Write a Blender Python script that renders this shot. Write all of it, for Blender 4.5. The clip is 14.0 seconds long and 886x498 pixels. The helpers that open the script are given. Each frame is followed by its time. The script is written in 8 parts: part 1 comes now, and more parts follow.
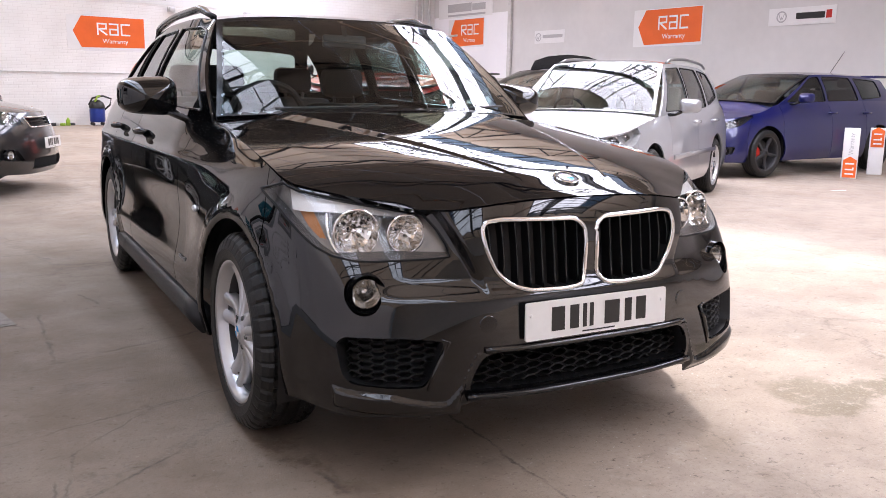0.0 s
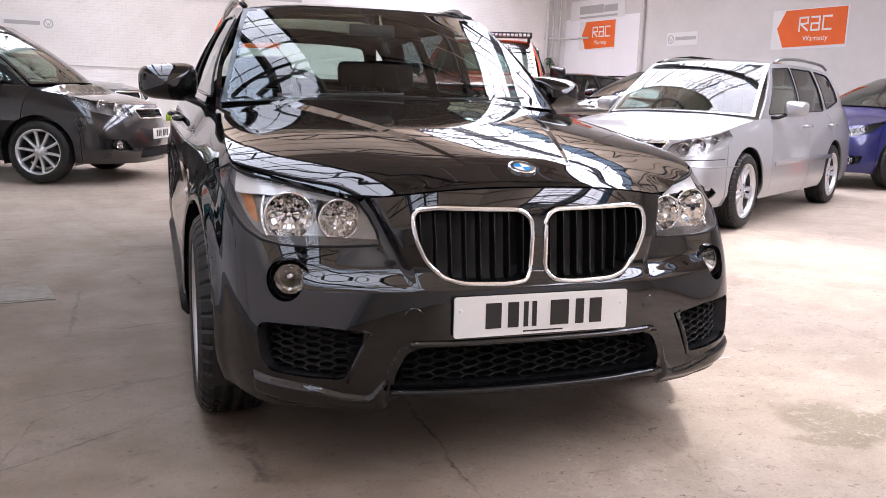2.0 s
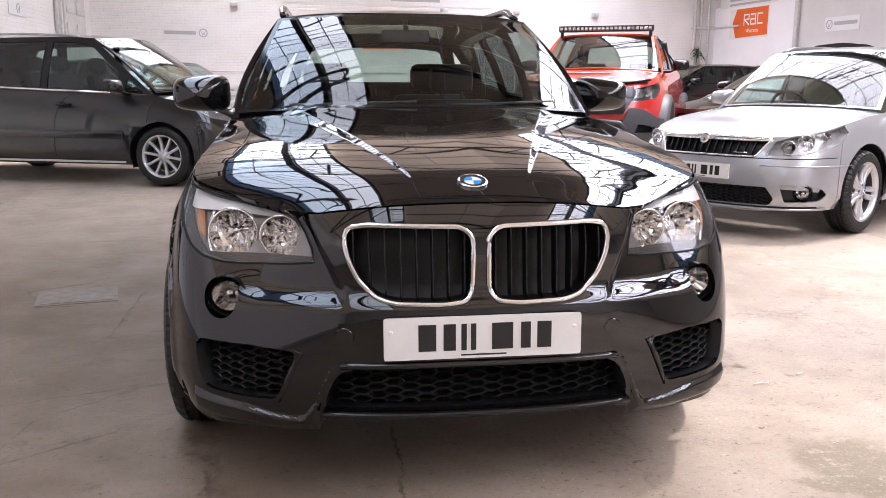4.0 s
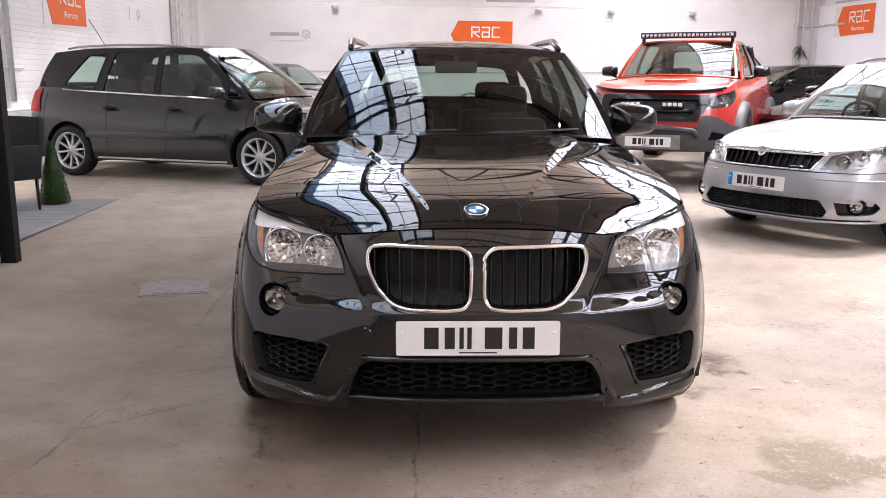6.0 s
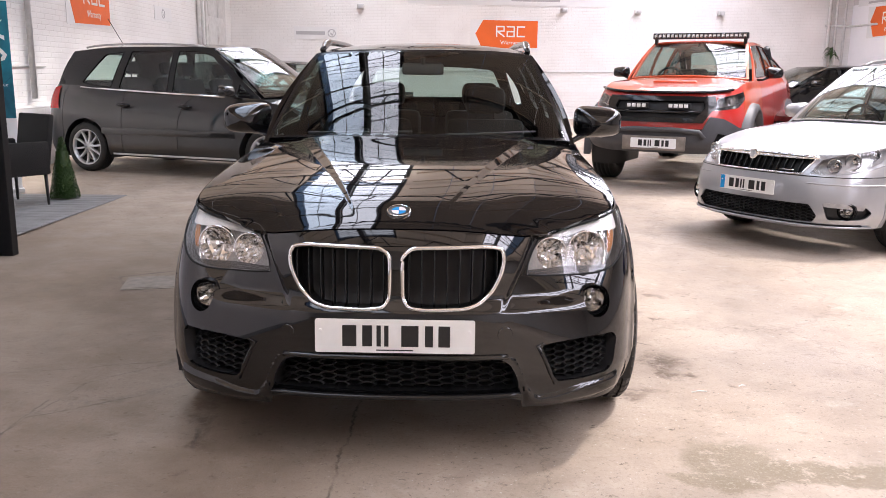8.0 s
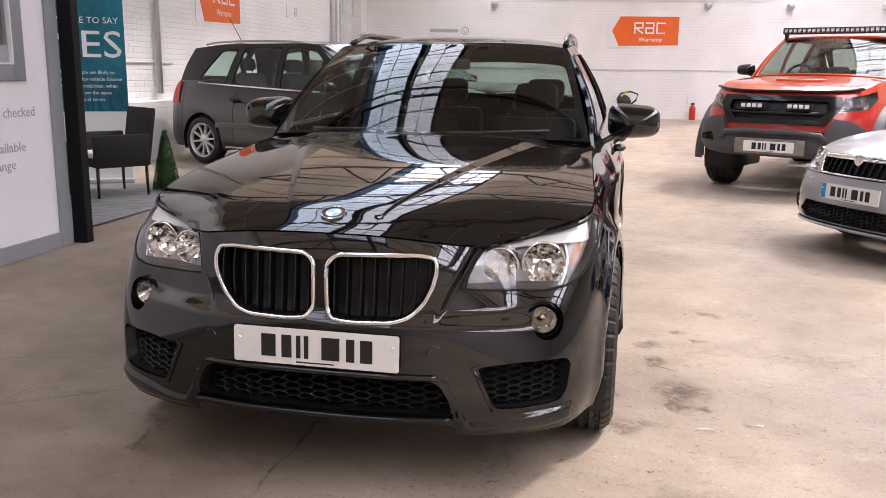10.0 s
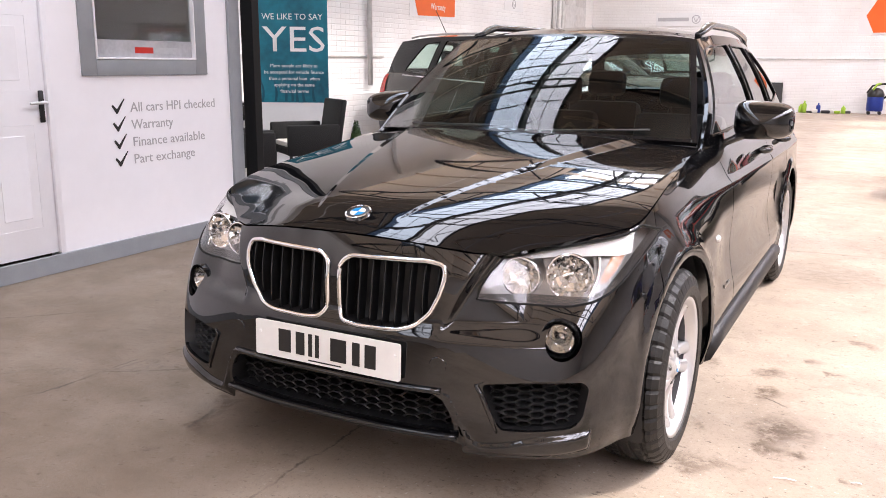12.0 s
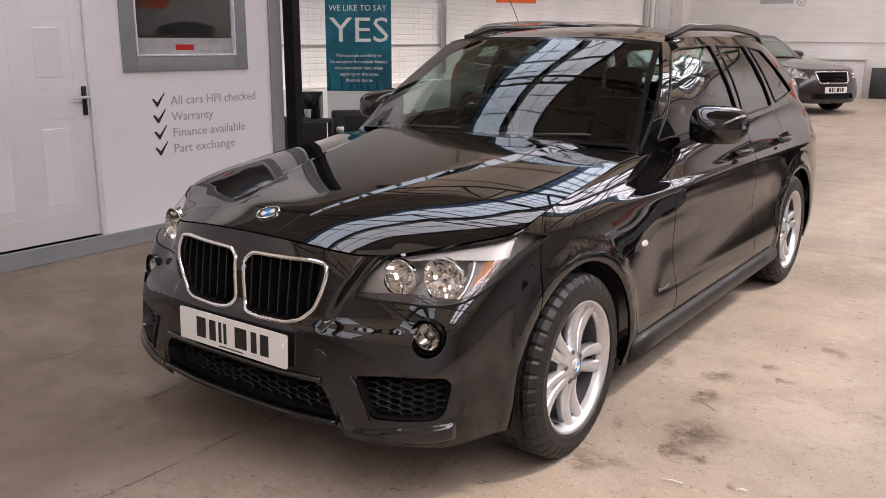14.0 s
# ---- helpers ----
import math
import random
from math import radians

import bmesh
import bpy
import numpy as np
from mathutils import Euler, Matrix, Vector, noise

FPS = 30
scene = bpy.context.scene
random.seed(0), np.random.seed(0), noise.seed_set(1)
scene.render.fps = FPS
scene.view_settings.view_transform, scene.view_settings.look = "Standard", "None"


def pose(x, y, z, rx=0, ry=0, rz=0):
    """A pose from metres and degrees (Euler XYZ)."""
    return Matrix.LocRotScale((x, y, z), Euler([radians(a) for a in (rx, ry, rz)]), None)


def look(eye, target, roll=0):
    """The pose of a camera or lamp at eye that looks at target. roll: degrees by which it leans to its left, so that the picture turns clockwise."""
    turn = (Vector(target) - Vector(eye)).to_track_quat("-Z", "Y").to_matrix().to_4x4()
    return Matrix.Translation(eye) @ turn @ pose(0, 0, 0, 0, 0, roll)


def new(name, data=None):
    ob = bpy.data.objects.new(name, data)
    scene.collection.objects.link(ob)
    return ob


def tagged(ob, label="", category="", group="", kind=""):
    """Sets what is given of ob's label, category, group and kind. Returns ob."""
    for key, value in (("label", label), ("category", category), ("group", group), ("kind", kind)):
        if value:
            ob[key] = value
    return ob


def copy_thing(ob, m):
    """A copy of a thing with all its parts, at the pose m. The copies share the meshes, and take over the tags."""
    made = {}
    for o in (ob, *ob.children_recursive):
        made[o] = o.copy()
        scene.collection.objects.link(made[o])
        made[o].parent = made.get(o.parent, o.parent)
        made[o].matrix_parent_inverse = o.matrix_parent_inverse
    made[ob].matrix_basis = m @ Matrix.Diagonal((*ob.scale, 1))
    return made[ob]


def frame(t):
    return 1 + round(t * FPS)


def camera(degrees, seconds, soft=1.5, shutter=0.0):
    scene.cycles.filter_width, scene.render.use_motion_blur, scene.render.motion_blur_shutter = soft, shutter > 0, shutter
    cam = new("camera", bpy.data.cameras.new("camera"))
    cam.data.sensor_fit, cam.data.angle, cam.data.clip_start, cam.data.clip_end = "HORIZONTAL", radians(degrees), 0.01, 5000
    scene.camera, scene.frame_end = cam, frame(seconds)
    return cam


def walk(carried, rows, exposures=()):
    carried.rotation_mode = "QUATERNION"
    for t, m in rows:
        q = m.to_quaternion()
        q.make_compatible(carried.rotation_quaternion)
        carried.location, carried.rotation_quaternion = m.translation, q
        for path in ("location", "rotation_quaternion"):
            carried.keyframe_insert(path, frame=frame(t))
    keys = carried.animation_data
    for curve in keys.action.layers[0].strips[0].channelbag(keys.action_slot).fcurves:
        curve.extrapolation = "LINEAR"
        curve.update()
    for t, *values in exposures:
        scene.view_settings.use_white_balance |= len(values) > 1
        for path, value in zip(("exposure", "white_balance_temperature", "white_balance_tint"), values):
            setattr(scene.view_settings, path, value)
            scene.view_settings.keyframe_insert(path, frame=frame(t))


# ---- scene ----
cam = camera(55.3, 14.0, soft=0.8)
PATH = [
    (0, (-1.565, -1.91, 1.111), (-0.618, -0.186, 0.746), 0.9),
    (0.5, (-1.44, -1.92, 1.108), (-0.613, -0.136, 0.742), 0.9),
    (1, (-1.318, -1.945, 1.07), (-0.588, -0.121, 0.7), 0.5),
    (1.5, (-1.163, -1.972, 1.052), (-0.461, -0.135, 0.686), 1.7),
    (2, (-0.998, -2.047, 1.063), (-0.352, -0.189, 0.7), 1.7),
    (2.5, (-0.884, -2.078, 1.066), (-0.288, -0.203, 0.706), 1.5),
    (3, (-0.702, -2.046, 1.057), (-0.164, -0.154, 0.697), 1.3),
    (3.2, (-0.641, -2.036, 1.06), (-0.164, -0.128, 0.699), 1.0),
    (5.3, (-0.183, -2.383, 1.246), (-0.059, -0.425, 0.854), 0.3),
    (5.5, (-0.19, -2.456, 1.261), (-0.089, -0.498, 0.869), 0.4),
    (6, (-0.169, -2.575, 1.285), (-0.12, -0.615, 0.888), 0.3),
    (6.5, (-0.098, -2.621, 1.307), (-0.024, -0.662, 0.912), 0.8),
    (7, (-0.015, -2.648, 1.314), (0.055, -0.689, 0.918), 1.2),
    (7.5, (0.072, -2.666, 1.313), (0.094, -0.706, 0.915), 1.1),
    (8, (0.211, -2.637, 1.306), (0.174, -0.678, 0.905), 0.6),
    (8.2, (0.276, -2.581, 1.303), (0.215, -0.623, 0.902), 0.5),
    (10.3, (0.95, -2.264, 1.292), (0.493, -0.361, 0.878), 0.4),
    (10.5, (1.005, -2.227, 1.296), (0.497, -0.34, 0.873), 0.0),
    (11, (1.169, -2.138, 1.304), (0.439, -0.326, 0.875), -0.1),
    (11.5, (1.305, -2.073, 1.313), (0.462, -0.311, 0.88), 0.1),
    (12, (1.432, -1.953, 1.312), (0.518, -0.228, 0.878), 0.5),
    (12.5, (1.566, -1.855, 1.333), (0.593, -0.163, 0.893), 0.4),
    (13, (1.79, -1.83, 1.367), (0.764, -0.172, 0.919), 0.5),
    (13.5, (1.97, -1.81, 1.394), (0.89, -0.192, 0.929), 0.7),
    (14, (2.108, -1.73, 1.42), (0.971, -0.156, 0.942), 0.3),
]
# stops, kelvin and tint of the picture on the way
LOOK = [(0, 0.80, 6330, 10), (3, 0.78, 6380, 10), (8, 0.74, 6530, 10), (10.5, 0.48, 6700, 10), (11, 0.92, 6640, 10), (11.5, 1.06, 6660, 10), (12.5, 1.0, 6680, 10), (13, 0.52, 6800, 10), (13.5, 0.26, 6950, 10), (14, 0.22, 7000, 10)]
walk(cam, [(t, look(eye, target, roll)) for t, eye, target, roll in PATH], LOOK)

# ---- world and light ----
world = bpy.data.worlds.new("overcast_sky")
scene.world = world
world.use_nodes = True
wn = world.node_tree.nodes
sky = wn.new("ShaderNodeTexSky")
sky.sky_type, sky.sun_disc, sky.sun_elevation, sky.sun_rotation = "NISHITA", False, radians(55), radians(62)
world.node_tree.links.new(sky.outputs["Color"], wn["Background"].inputs["Color"])
wn["Background"].inputs["Strength"].default_value = 0.12

# the hall's plan: the end and east walls are turned by 8 degrees; the west wall and the roof's bays run due north
HALL = Matrix.Translation((0, 20, 0)) @ pose(0, 0, 0, 0, 0, 8)
WEST, EAST, NORTH, SOUTH = -9.4, 11.0, 0.0, -31.0
WEST_X = -5.6
# skylights on both slopes of the ridges: x from, x to, y from, y to, radiance and tint of the sky that lies in them
SKYLIGHTS = [
    (-3.05, -0.75, -8.5, -2.0, 2.4, (0.93, 0.95, 1.06)),
    (-3.05, -1.86, -1.5, 11.2, 2.7, (0.86, 0.96, 1.16)),
    (-1.74, -0.75, -1.5, 11.2, 2.8, (0.96, 0.95, 1.06)),
    (-3.05, -0.75, 11.5, 18.4, 6.5, (0.96, 0.95, 1.05)),
    (4.00, 5.74, -9.0, 1.3, 7.5, (0.97, 0.93, 1.06)),
    (5.86, 7.60, -9.0, 1.3, 7.5, (0.97, 0.93, 1.06)),
    (4.00, 5.74, 1.7, 19.6, 7.2, (0.97, 0.93, 1.06)),
    (5.86, 7.60, 1.7, 19.9, 7.2, (0.97, 0.93, 1.06)),
]
# hazy sun from the east, through the skylights
sun = bpy.data.lights.new("sun", "SUN")
sun.energy, sun.angle, sun.color = 2.6, radians(5), (1.0, 0.93, 0.90)
new("sun", sun).matrix_basis = look((10.5, 5.5, 17.0), (0, 0, 0))
RIDGES = (-1.8, 5.8, 13.4)


def ground(y):
    """The floor climbs a little towards the end wall."""
    return 0.21 * min(1.0, max(0.0, (y - 4.0) / 16.0)) ** 1.2


def roof_z(x):
    """Height of the roof's underside: long pitched bays side by side, 7.6 m wide."""
    return 6.25 - 0.25 * min(abs(x - r) for r in RIDGES)


def end_y(x, wall):
    """Where the end walls, turned by 8 degrees, meet a line due north at x."""
    v = NORTH if wall == "north" else SOUTH
    u = (x / math.cos(radians(8))) + v * math.tan(radians(8))
    return (HALL @ Vector((u, v, 0))).y

# ---- materials ----
def material(name, color, rough=0.5, metal=0.0, coat=0.0, spec=0.5, trans=0.0, ior=1.45, vary=0.0, scale=8.0, bump=0.0, bump_scale=60.0, emit=0.0, rough_vary=0.0, second=None):
    """A procedural surface: base colour with a two-scale variation, roughness variation and fine relief."""
    m = bpy.data.materials.new(name)
    m.use_nodes = True
    n, l = m.node_tree.nodes, m.node_tree.links
    b = n["Principled BSDF"]
    b.inputs["Base Color"].default_value = (*color, 1)
    b.inputs["Roughness"].default_value, b.inputs["Metallic"].default_value = rough, metal
    b.inputs["Coat Weight"].default_value, b.inputs["Coat Roughness"].default_value = coat, 0.03
    b.inputs["Specular IOR Level"].default_value = spec
    b.inputs["Transmission Weight"].default_value, b.inputs["IOR"].default_value = trans, ior
    if emit:
        b.inputs["Emission Color"].default_value, b.inputs["Emission Strength"].default_value = (*color, 1), emit
    if vary or bump or rough_vary:
        at = n.new("ShaderNodeTexCoord").outputs["Object"]
    if vary:
        a, c = n.new("ShaderNodeTexNoise"), n.new("ShaderNodeTexNoise")
        for t, s in ((a, scale), (c, scale * 9)):
            t.inputs["Scale"].default_value, t.inputs["Detail"].default_value = s, 6
            l.new(at, t.inputs["Vector"])
        both = n.new("ShaderNodeMath")
        both.operation = "MULTIPLY_ADD"
        both.inputs[1].default_value, both.inputs[2].default_value = 0.35, 0
        l.new(c.outputs["Fac"], both.inputs[0])
        add = n.new("ShaderNodeMath")
        l.new(a.outputs["Fac"], add.inputs[0]), l.new(both.outputs[0], add.inputs[1])
        ramp = n.new("ShaderNodeMapRange")
        ramp.inputs["From Min"].default_value, ramp.inputs["From Max"].default_value = 0.45, 0.9
        l.new(add.outputs[0], ramp.inputs["Value"])
        mix = n.new("ShaderNodeMix")
        mix.data_type = "RGBA"
        low = second or tuple(max(0, v * (1 - vary)) for v in color)
        mix.inputs["A"].default_value, mix.inputs["B"].default_value = (*low, 1), (*color, 1)
        l.new(ramp.outputs["Result"], mix.inputs["Factor"]), l.new(mix.outputs["Result"], b.inputs["Base Color"])
    if rough_vary:
        g = n.new("ShaderNodeTexNoise")
        g.inputs["Scale"].default_value = scale * 2
        l.new(at, g.inputs["Vector"])
        r = n.new("ShaderNodeMapRange")
        r.inputs["To Min"].default_value, r.inputs["To Max"].default_value = max(0, rough - rough_vary), rough + rough_vary
        l.new(g.outputs["Fac"], r.inputs["Value"]), l.new(r.outputs["Result"], b.inputs["Roughness"])
    if bump:
        h, k = n.new("ShaderNodeTexNoise"), n.new("ShaderNodeBump")
        h.inputs["Scale"].default_value, h.inputs["Detail"].default_value = bump_scale, 5
        k.inputs["Strength"].default_value, k.inputs["Distance"].default_value = bump, 0.01
        l.new(at, h.inputs["Vector"]), l.new(h.outputs["Fac"], k.inputs["Height"]), l.new(k.outputs["Normal"], b.inputs["Normal"])
    return m


def brick_paint(name, color, joint):
    """White-painted brickwork: courses as relief under the paint, grime in the joints, flaked spots."""
    m = material(name, color, 0.55)
    n, l = m.node_tree.nodes, m.node_tree.links
    b = n["Principled BSDF"]
    geo = n.new("ShaderNodeNewGeometry")
    sep, com = n.new("ShaderNodeSeparateXYZ"), n.new("ShaderNodeCombineXYZ")
    add = n.new("ShaderNodeMath")
    l.new(geo.outputs["Position"], sep.inputs[0])
    l.new(sep.outputs["X"], add.inputs[0]), l.new(sep.outputs["Y"], add.inputs[1])
    l.new(add.outputs[0], com.inputs["X"]), l.new(sep.outputs["Z"], com.inputs["Y"])
    br = n.new("ShaderNodeTexBrick")
    br.inputs["Scale"].default_value, br.inputs["Brick Width"].default_value, br.inputs["Row Height"].default_value = 1.0, 0.225, 0.075
    br.inputs["Mortar Size"].default_value, br.inputs["Mortar Smooth"].default_value = 0.008, 0.6
    br.inputs["Color1"].default_value, br.inputs["Color2"].default_value, br.inputs["Mortar"].default_value = (1, 1, 1, 1), (0.86, 0.86, 0.86, 1), (0.25, 0.25, 0.25, 1)
    l.new(com.outputs[0], br.inputs["Vector"])
    noi = n.new("ShaderNodeTexNoise")
    noi.inputs["Scale"].default_value, noi.inputs["Detail"].default_value = 1.3, 8
    l.new(geo.outputs["Position"], noi.inputs["Vector"])
    ramp = n.new("ShaderNodeMapRange")
    ramp.inputs["From Min"].default_value, ramp.inputs["From Max"].default_value, ramp.inputs["To Min"].default_value, ramp.inputs["To Max"].default_value = 0.35, 0.7, 0.25, 0.0
    l.new(noi.outputs["Fac"], ramp.inputs["Value"])
    inv = n.new("ShaderNodeMath")
    inv.operation, inv.inputs[0].default_value = "SUBTRACT", 1.0
    l.new(br.outputs["Fac"], inv.inputs[1])
    mx = n.new("ShaderNodeMix")
    mx.data_type = "RGBA"
    mx.inputs["A"].default_value, mx.inputs["B"].default_value = (*color, 1), (*joint, 1)
    mul = n.new("ShaderNodeMath")
    mul.operation = "MULTIPLY_ADD"
    mul.inputs[1].default_value = 0.16
    l.new(br.outputs["Fac"], mul.inputs[0]), l.new(ramp.outputs["Result"], mul.inputs[2])
    l.new(mul.outputs[0], mx.inputs["Factor"]), l.new(mx.outputs["Result"], b.inputs["Base Color"])
    k = n.new("ShaderNodeBump")
    k.inputs["Strength"].default_value, k.inputs["Distance"].default_value = 0.45, 0.010
    l.new(br.outputs["Color"], k.inputs["Height"]), l.new(k.outputs["Normal"], b.inputs["Normal"])
    return m


def concrete(name):
    """A worn, dusty concrete floor: broad tonal drift, dark tyre and oil stains, fine pits, hairline cracks."""
    m = material(name, (0.5, 0.46, 0.41), 0.6, spec=0.15)
    n, l = m.node_tree.nodes, m.node_tree.links
    b = n["Principled BSDF"]
    pos = n.new("ShaderNodeNewGeometry").outputs["Position"]

    def noise_at(scale, detail=6, rough=0.6):
        t = n.new("ShaderNodeTexNoise")
        t.inputs["Scale"].default_value, t.inputs["Detail"].default_value, t.inputs["Roughness"].default_value = scale, detail, rough
        l.new(pos, t.inputs["Vector"])
        return t.outputs["Fac"]

    def span(v, a, z, lo, hi):
        t = n.new("ShaderNodeMapRange")
        for k, x in zip(("From Min", "From Max", "To Min", "To Max"), (a, z, lo, hi)):
            t.inputs[k].default_value = x
        l.new(v, t.inputs["Value"])
        return t.outputs["Result"]

    def mixed(fac, a, c):
        t = n.new("ShaderNodeMix")
        t.data_type = "RGBA"
        l.new(fac, t.inputs["Factor"])
        for v, k in ((a, "A"), (c, "B")):
            if isinstance(v, tuple):
                t.inputs[k].default_value = (*v, 1)
            else:
                l.new(v, t.inputs[k])
        return t.outputs["Result"]

    wob = n.new("ShaderNodeTexNoise")
    wob.inputs["Scale"].default_value, wob.inputs["Detail"].default_value, wob.inputs["Roughness"].default_value = 5.0, 8, 0.7
    l.new(pos, wob.inputs["Vector"])

    def vec(op, a, c):
        t = n.new("ShaderNodeVectorMath")
        t.operation = op
        for v, k in ((a, 0), (c, 1)):
            if isinstance(v, tuple):
                t.inputs[k].default_value = v
            else:
                l.new(v, t.inputs[k])
        return t

    def num(op, a, c):
        t = n.new("ShaderNodeMath")
        t.operation = op
        for v, k in ((a, 0), (c, 1)):
            if isinstance(v, (int, float)):
                t.inputs[k].default_value = v
            else:
                l.new(v, t.inputs[k])
        return t.outputs[0]

    centred = vec("SUBTRACT", wob.outputs["Color"], (0.5, 0.5, 0.5)).outputs[0]
    frayed = vec("ADD", pos, vec("MULTIPLY", centred, (0.30, 0.30, 0.0)).outputs[0]).outputs[0]
    rough_line = vec("ADD", pos, vec("MULTIPLY", centred, (0.10, 0.10, 0.0)).outputs[0]).outputs[0]

    speckle = span(noise_at(20, 10, 0.8), 0.40, 0.55, 0.2, 1.0)

    broken = span(noise_at(7, 6, 0.7), 0.40, 0.58, 0.15, 1.0)

    def blot(x, y, rx, ry, strength):
        """A stain with a frayed outline."""
        d = vec("MULTIPLY", vec("SUBTRACT", frayed, (x, y, 0.0)).outputs[0], (1 / rx, 1 / ry, 0.0)).outputs[0]
        return num("MULTIPLY", span(vec("LENGTH", d, (0, 0, 0)).outputs["Value"], 0.45, 1.35, min(1.0, strength * 1.08), 0.0), speckle)

    def line(x0, y0, x1, y1, width, strength):
        """A crack or joint from point to point."""
        k = math.hypot(x1 - x0, y1 - y0)
        ux, uy = (x1 - x0) / k, (y1 - y0) / k
        off = vec("SUBTRACT", rough_line, ((x0 + x1) / 2, (y0 + y1) / 2, 0.0)).outputs[0]
        along = num("ABSOLUTE", vec("DOT_PRODUCT", off, (ux, uy, 0.0)).outputs["Value"], 0)
        across = num("ABSOLUTE", vec("DOT_PRODUCT", off, (-uy, ux, 0.0)).outputs["Value"], 0)
        worn = num("MULTIPLY", span(along, k / 2, k / 2 + 0.03, 1.0, 0.0), broken)
        return num("MULTIPLY", span(across, width * 0.3, width * 1.3, strength * 1.2, 0.0), worn)

    # fine marks drawn out by sweeping and tyres
    def drawn_out(scale, stretch, turn):
        t, k = n.new("ShaderNodeMapping"), n.new("ShaderNodeTexNoise")
        t.inputs["Rotation"].default_value, t.inputs["Scale"].default_value = (0, 0, radians(turn)), (1.0, stretch, 1.0)
        k.inputs["Scale"].default_value, k.inputs["Detail"].default_value, k.inputs["Roughness"].default_value = scale, 6, 0.7
        l.new(pos, t.inputs["Vector"]), l.new(t.outputs["Vector"], k.inputs["Vector"])
        return k.outputs["Fac"]

    base = mixed(span(noise_at(0.55, 4), 0.35, 0.65, 0, 1), (0.368, 0.299, 0.236), (0.450, 0.380, 0.312))
    base = mixed(span(noise_at(3.1, 9, 0.7), 0.46, 0.66, 0, 0.45), base, (0.24, 0.196, 0.156))
    base = mixed(span(noise_at(4.7, 10, 0.75), 0.56, 0.66, 0, 0.40), base, (0.50, 0.45, 0.39))
    base = mixed(span(drawn_out(7.0, 2.0, 12), 0.60, 0.66, 0, 0.35), base, (0.165, 0.13, 0.10))
    base = mixed(span(drawn_out(13.0, 1.8, 62), 0.625, 0.67, 0, 0.55), base, (0.12, 0.092, 0.07))
    base = mixed(span(noise_at(16.0, 8, 0.7), 0.635, 0.67, 0, 0.8), base, (0.10, 0.077, 0.058))
    base = mixed(span(noise_at(30.0, 6, 0.7), 0.62, 0.66, 0, 0.6), base, (0.13, 0.10, 0.08))
    base = mixed(span(noise_at(70, 5, 0.7), 0.54, 0.70, 0, 0.55), base, (0.17, 0.14, 0.112))
    base = mixed(span(noise_at(120, 3, 0.6), 0.58, 0.75, 0, 0.45), base, (0.52, 0.47, 0.41))
    base = mixed(span(noise_at(42, 4, 0.6), 0.665, 0.69, 0, 0.75), base, (0.15, 0.12, 0.095))
    base = mixed(span(noise_at(55, 4, 0.6), 0.66, 0.69, 0, 0.6), base, (0.62, 0.58, 0.52))
    # shade west of the black car put into the colour, from the joint on
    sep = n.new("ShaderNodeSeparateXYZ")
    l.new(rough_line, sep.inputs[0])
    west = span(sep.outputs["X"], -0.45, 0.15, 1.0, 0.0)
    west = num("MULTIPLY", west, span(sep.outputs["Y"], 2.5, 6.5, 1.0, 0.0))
    west_shade = num("MULTIPLY", west, span(noise_at(1.1, 8, 0.7), 0.30, 0.62, 0.86, 0.60))
    base = mixed(west_shade, base, (0.122, 0.090, 0.061))
    # dark oil and tyre stains, then the pale flaking patch
    for x, y, rx, ry, k in ((1.07, 1.76, 0.06, 0.07, 0.8), (1.09, 1.53, 0.04, 0.07, 0.9), (1.19, 1.19, 0.10, 0.11, 0.75), (1.18, 1.01, 0.045, 0.06, 0.8), (1.26, 1.00, 0.03, 0.05, 0.8), (0.96, 0.77, 0.11, 0.05, 0.65), (0.96, 0.70, 0.04, 0.04, 0.7), (0.92, 1.09, 0.03, 0.05, 0.5),
                            (1.21, 2.03, 0.05, 0.05, 0.7), (1.34, 1.89, 0.03, 0.03, 0.7), (0.82, 1.83, 0.04, 0.07, 0.55), (0.79, 2.18, 0.04, 0.05, 0.6), (0.62, 2.16, 0.05, 0.06, 0.6), (1.41, 2.40, 0.04, 0.05, 0.6), (1.42, 0.86, 0.03, 0.03, 0.7), (-0.60, -0.07, 0.025, 0.022, 0.9), (-0.71, -0.06, 0.03, 0.018, 0.8),
                            (-0.80, 0.56, 0.05, 0.09, 0.85), (-0.77, 0.40, 0.035, 0.06, 0.85), (-0.73, 0.26, 0.03, 0.08, 0.8), (-0.70, 0.17, 0.05, 0.05, 0.9), (-1.28, 1.39, 0.07, 0.07, 0.6), (-1.12, 1.04, 0.025, 0.08, 0.7), (-1.35, 0.59, 0.03, 0.035, 0.7), (-1.17, 0.59, 0.035, 0.03, 0.6), (-1.08, 0.26, 0.03, 0.03, 0.8),
                            (-1.11, 1.36, 0.035, 0.03, 0.6), (-1.27, 1.68, 0.30, 0.16, 0.3), (1.25, 3.8, 0.35, 0.30, 0.35), (0.2, -0.45, 0.35, 0.2, 0.2), (1.18, 1.14, 0.03, 0.10, 0.6), (1.22, 0.99, 0.09, 0.03, 0.4)):
        base = mixed(blot(x, y, rx, ry, k), base, (0.125, 0.092, 0.068))
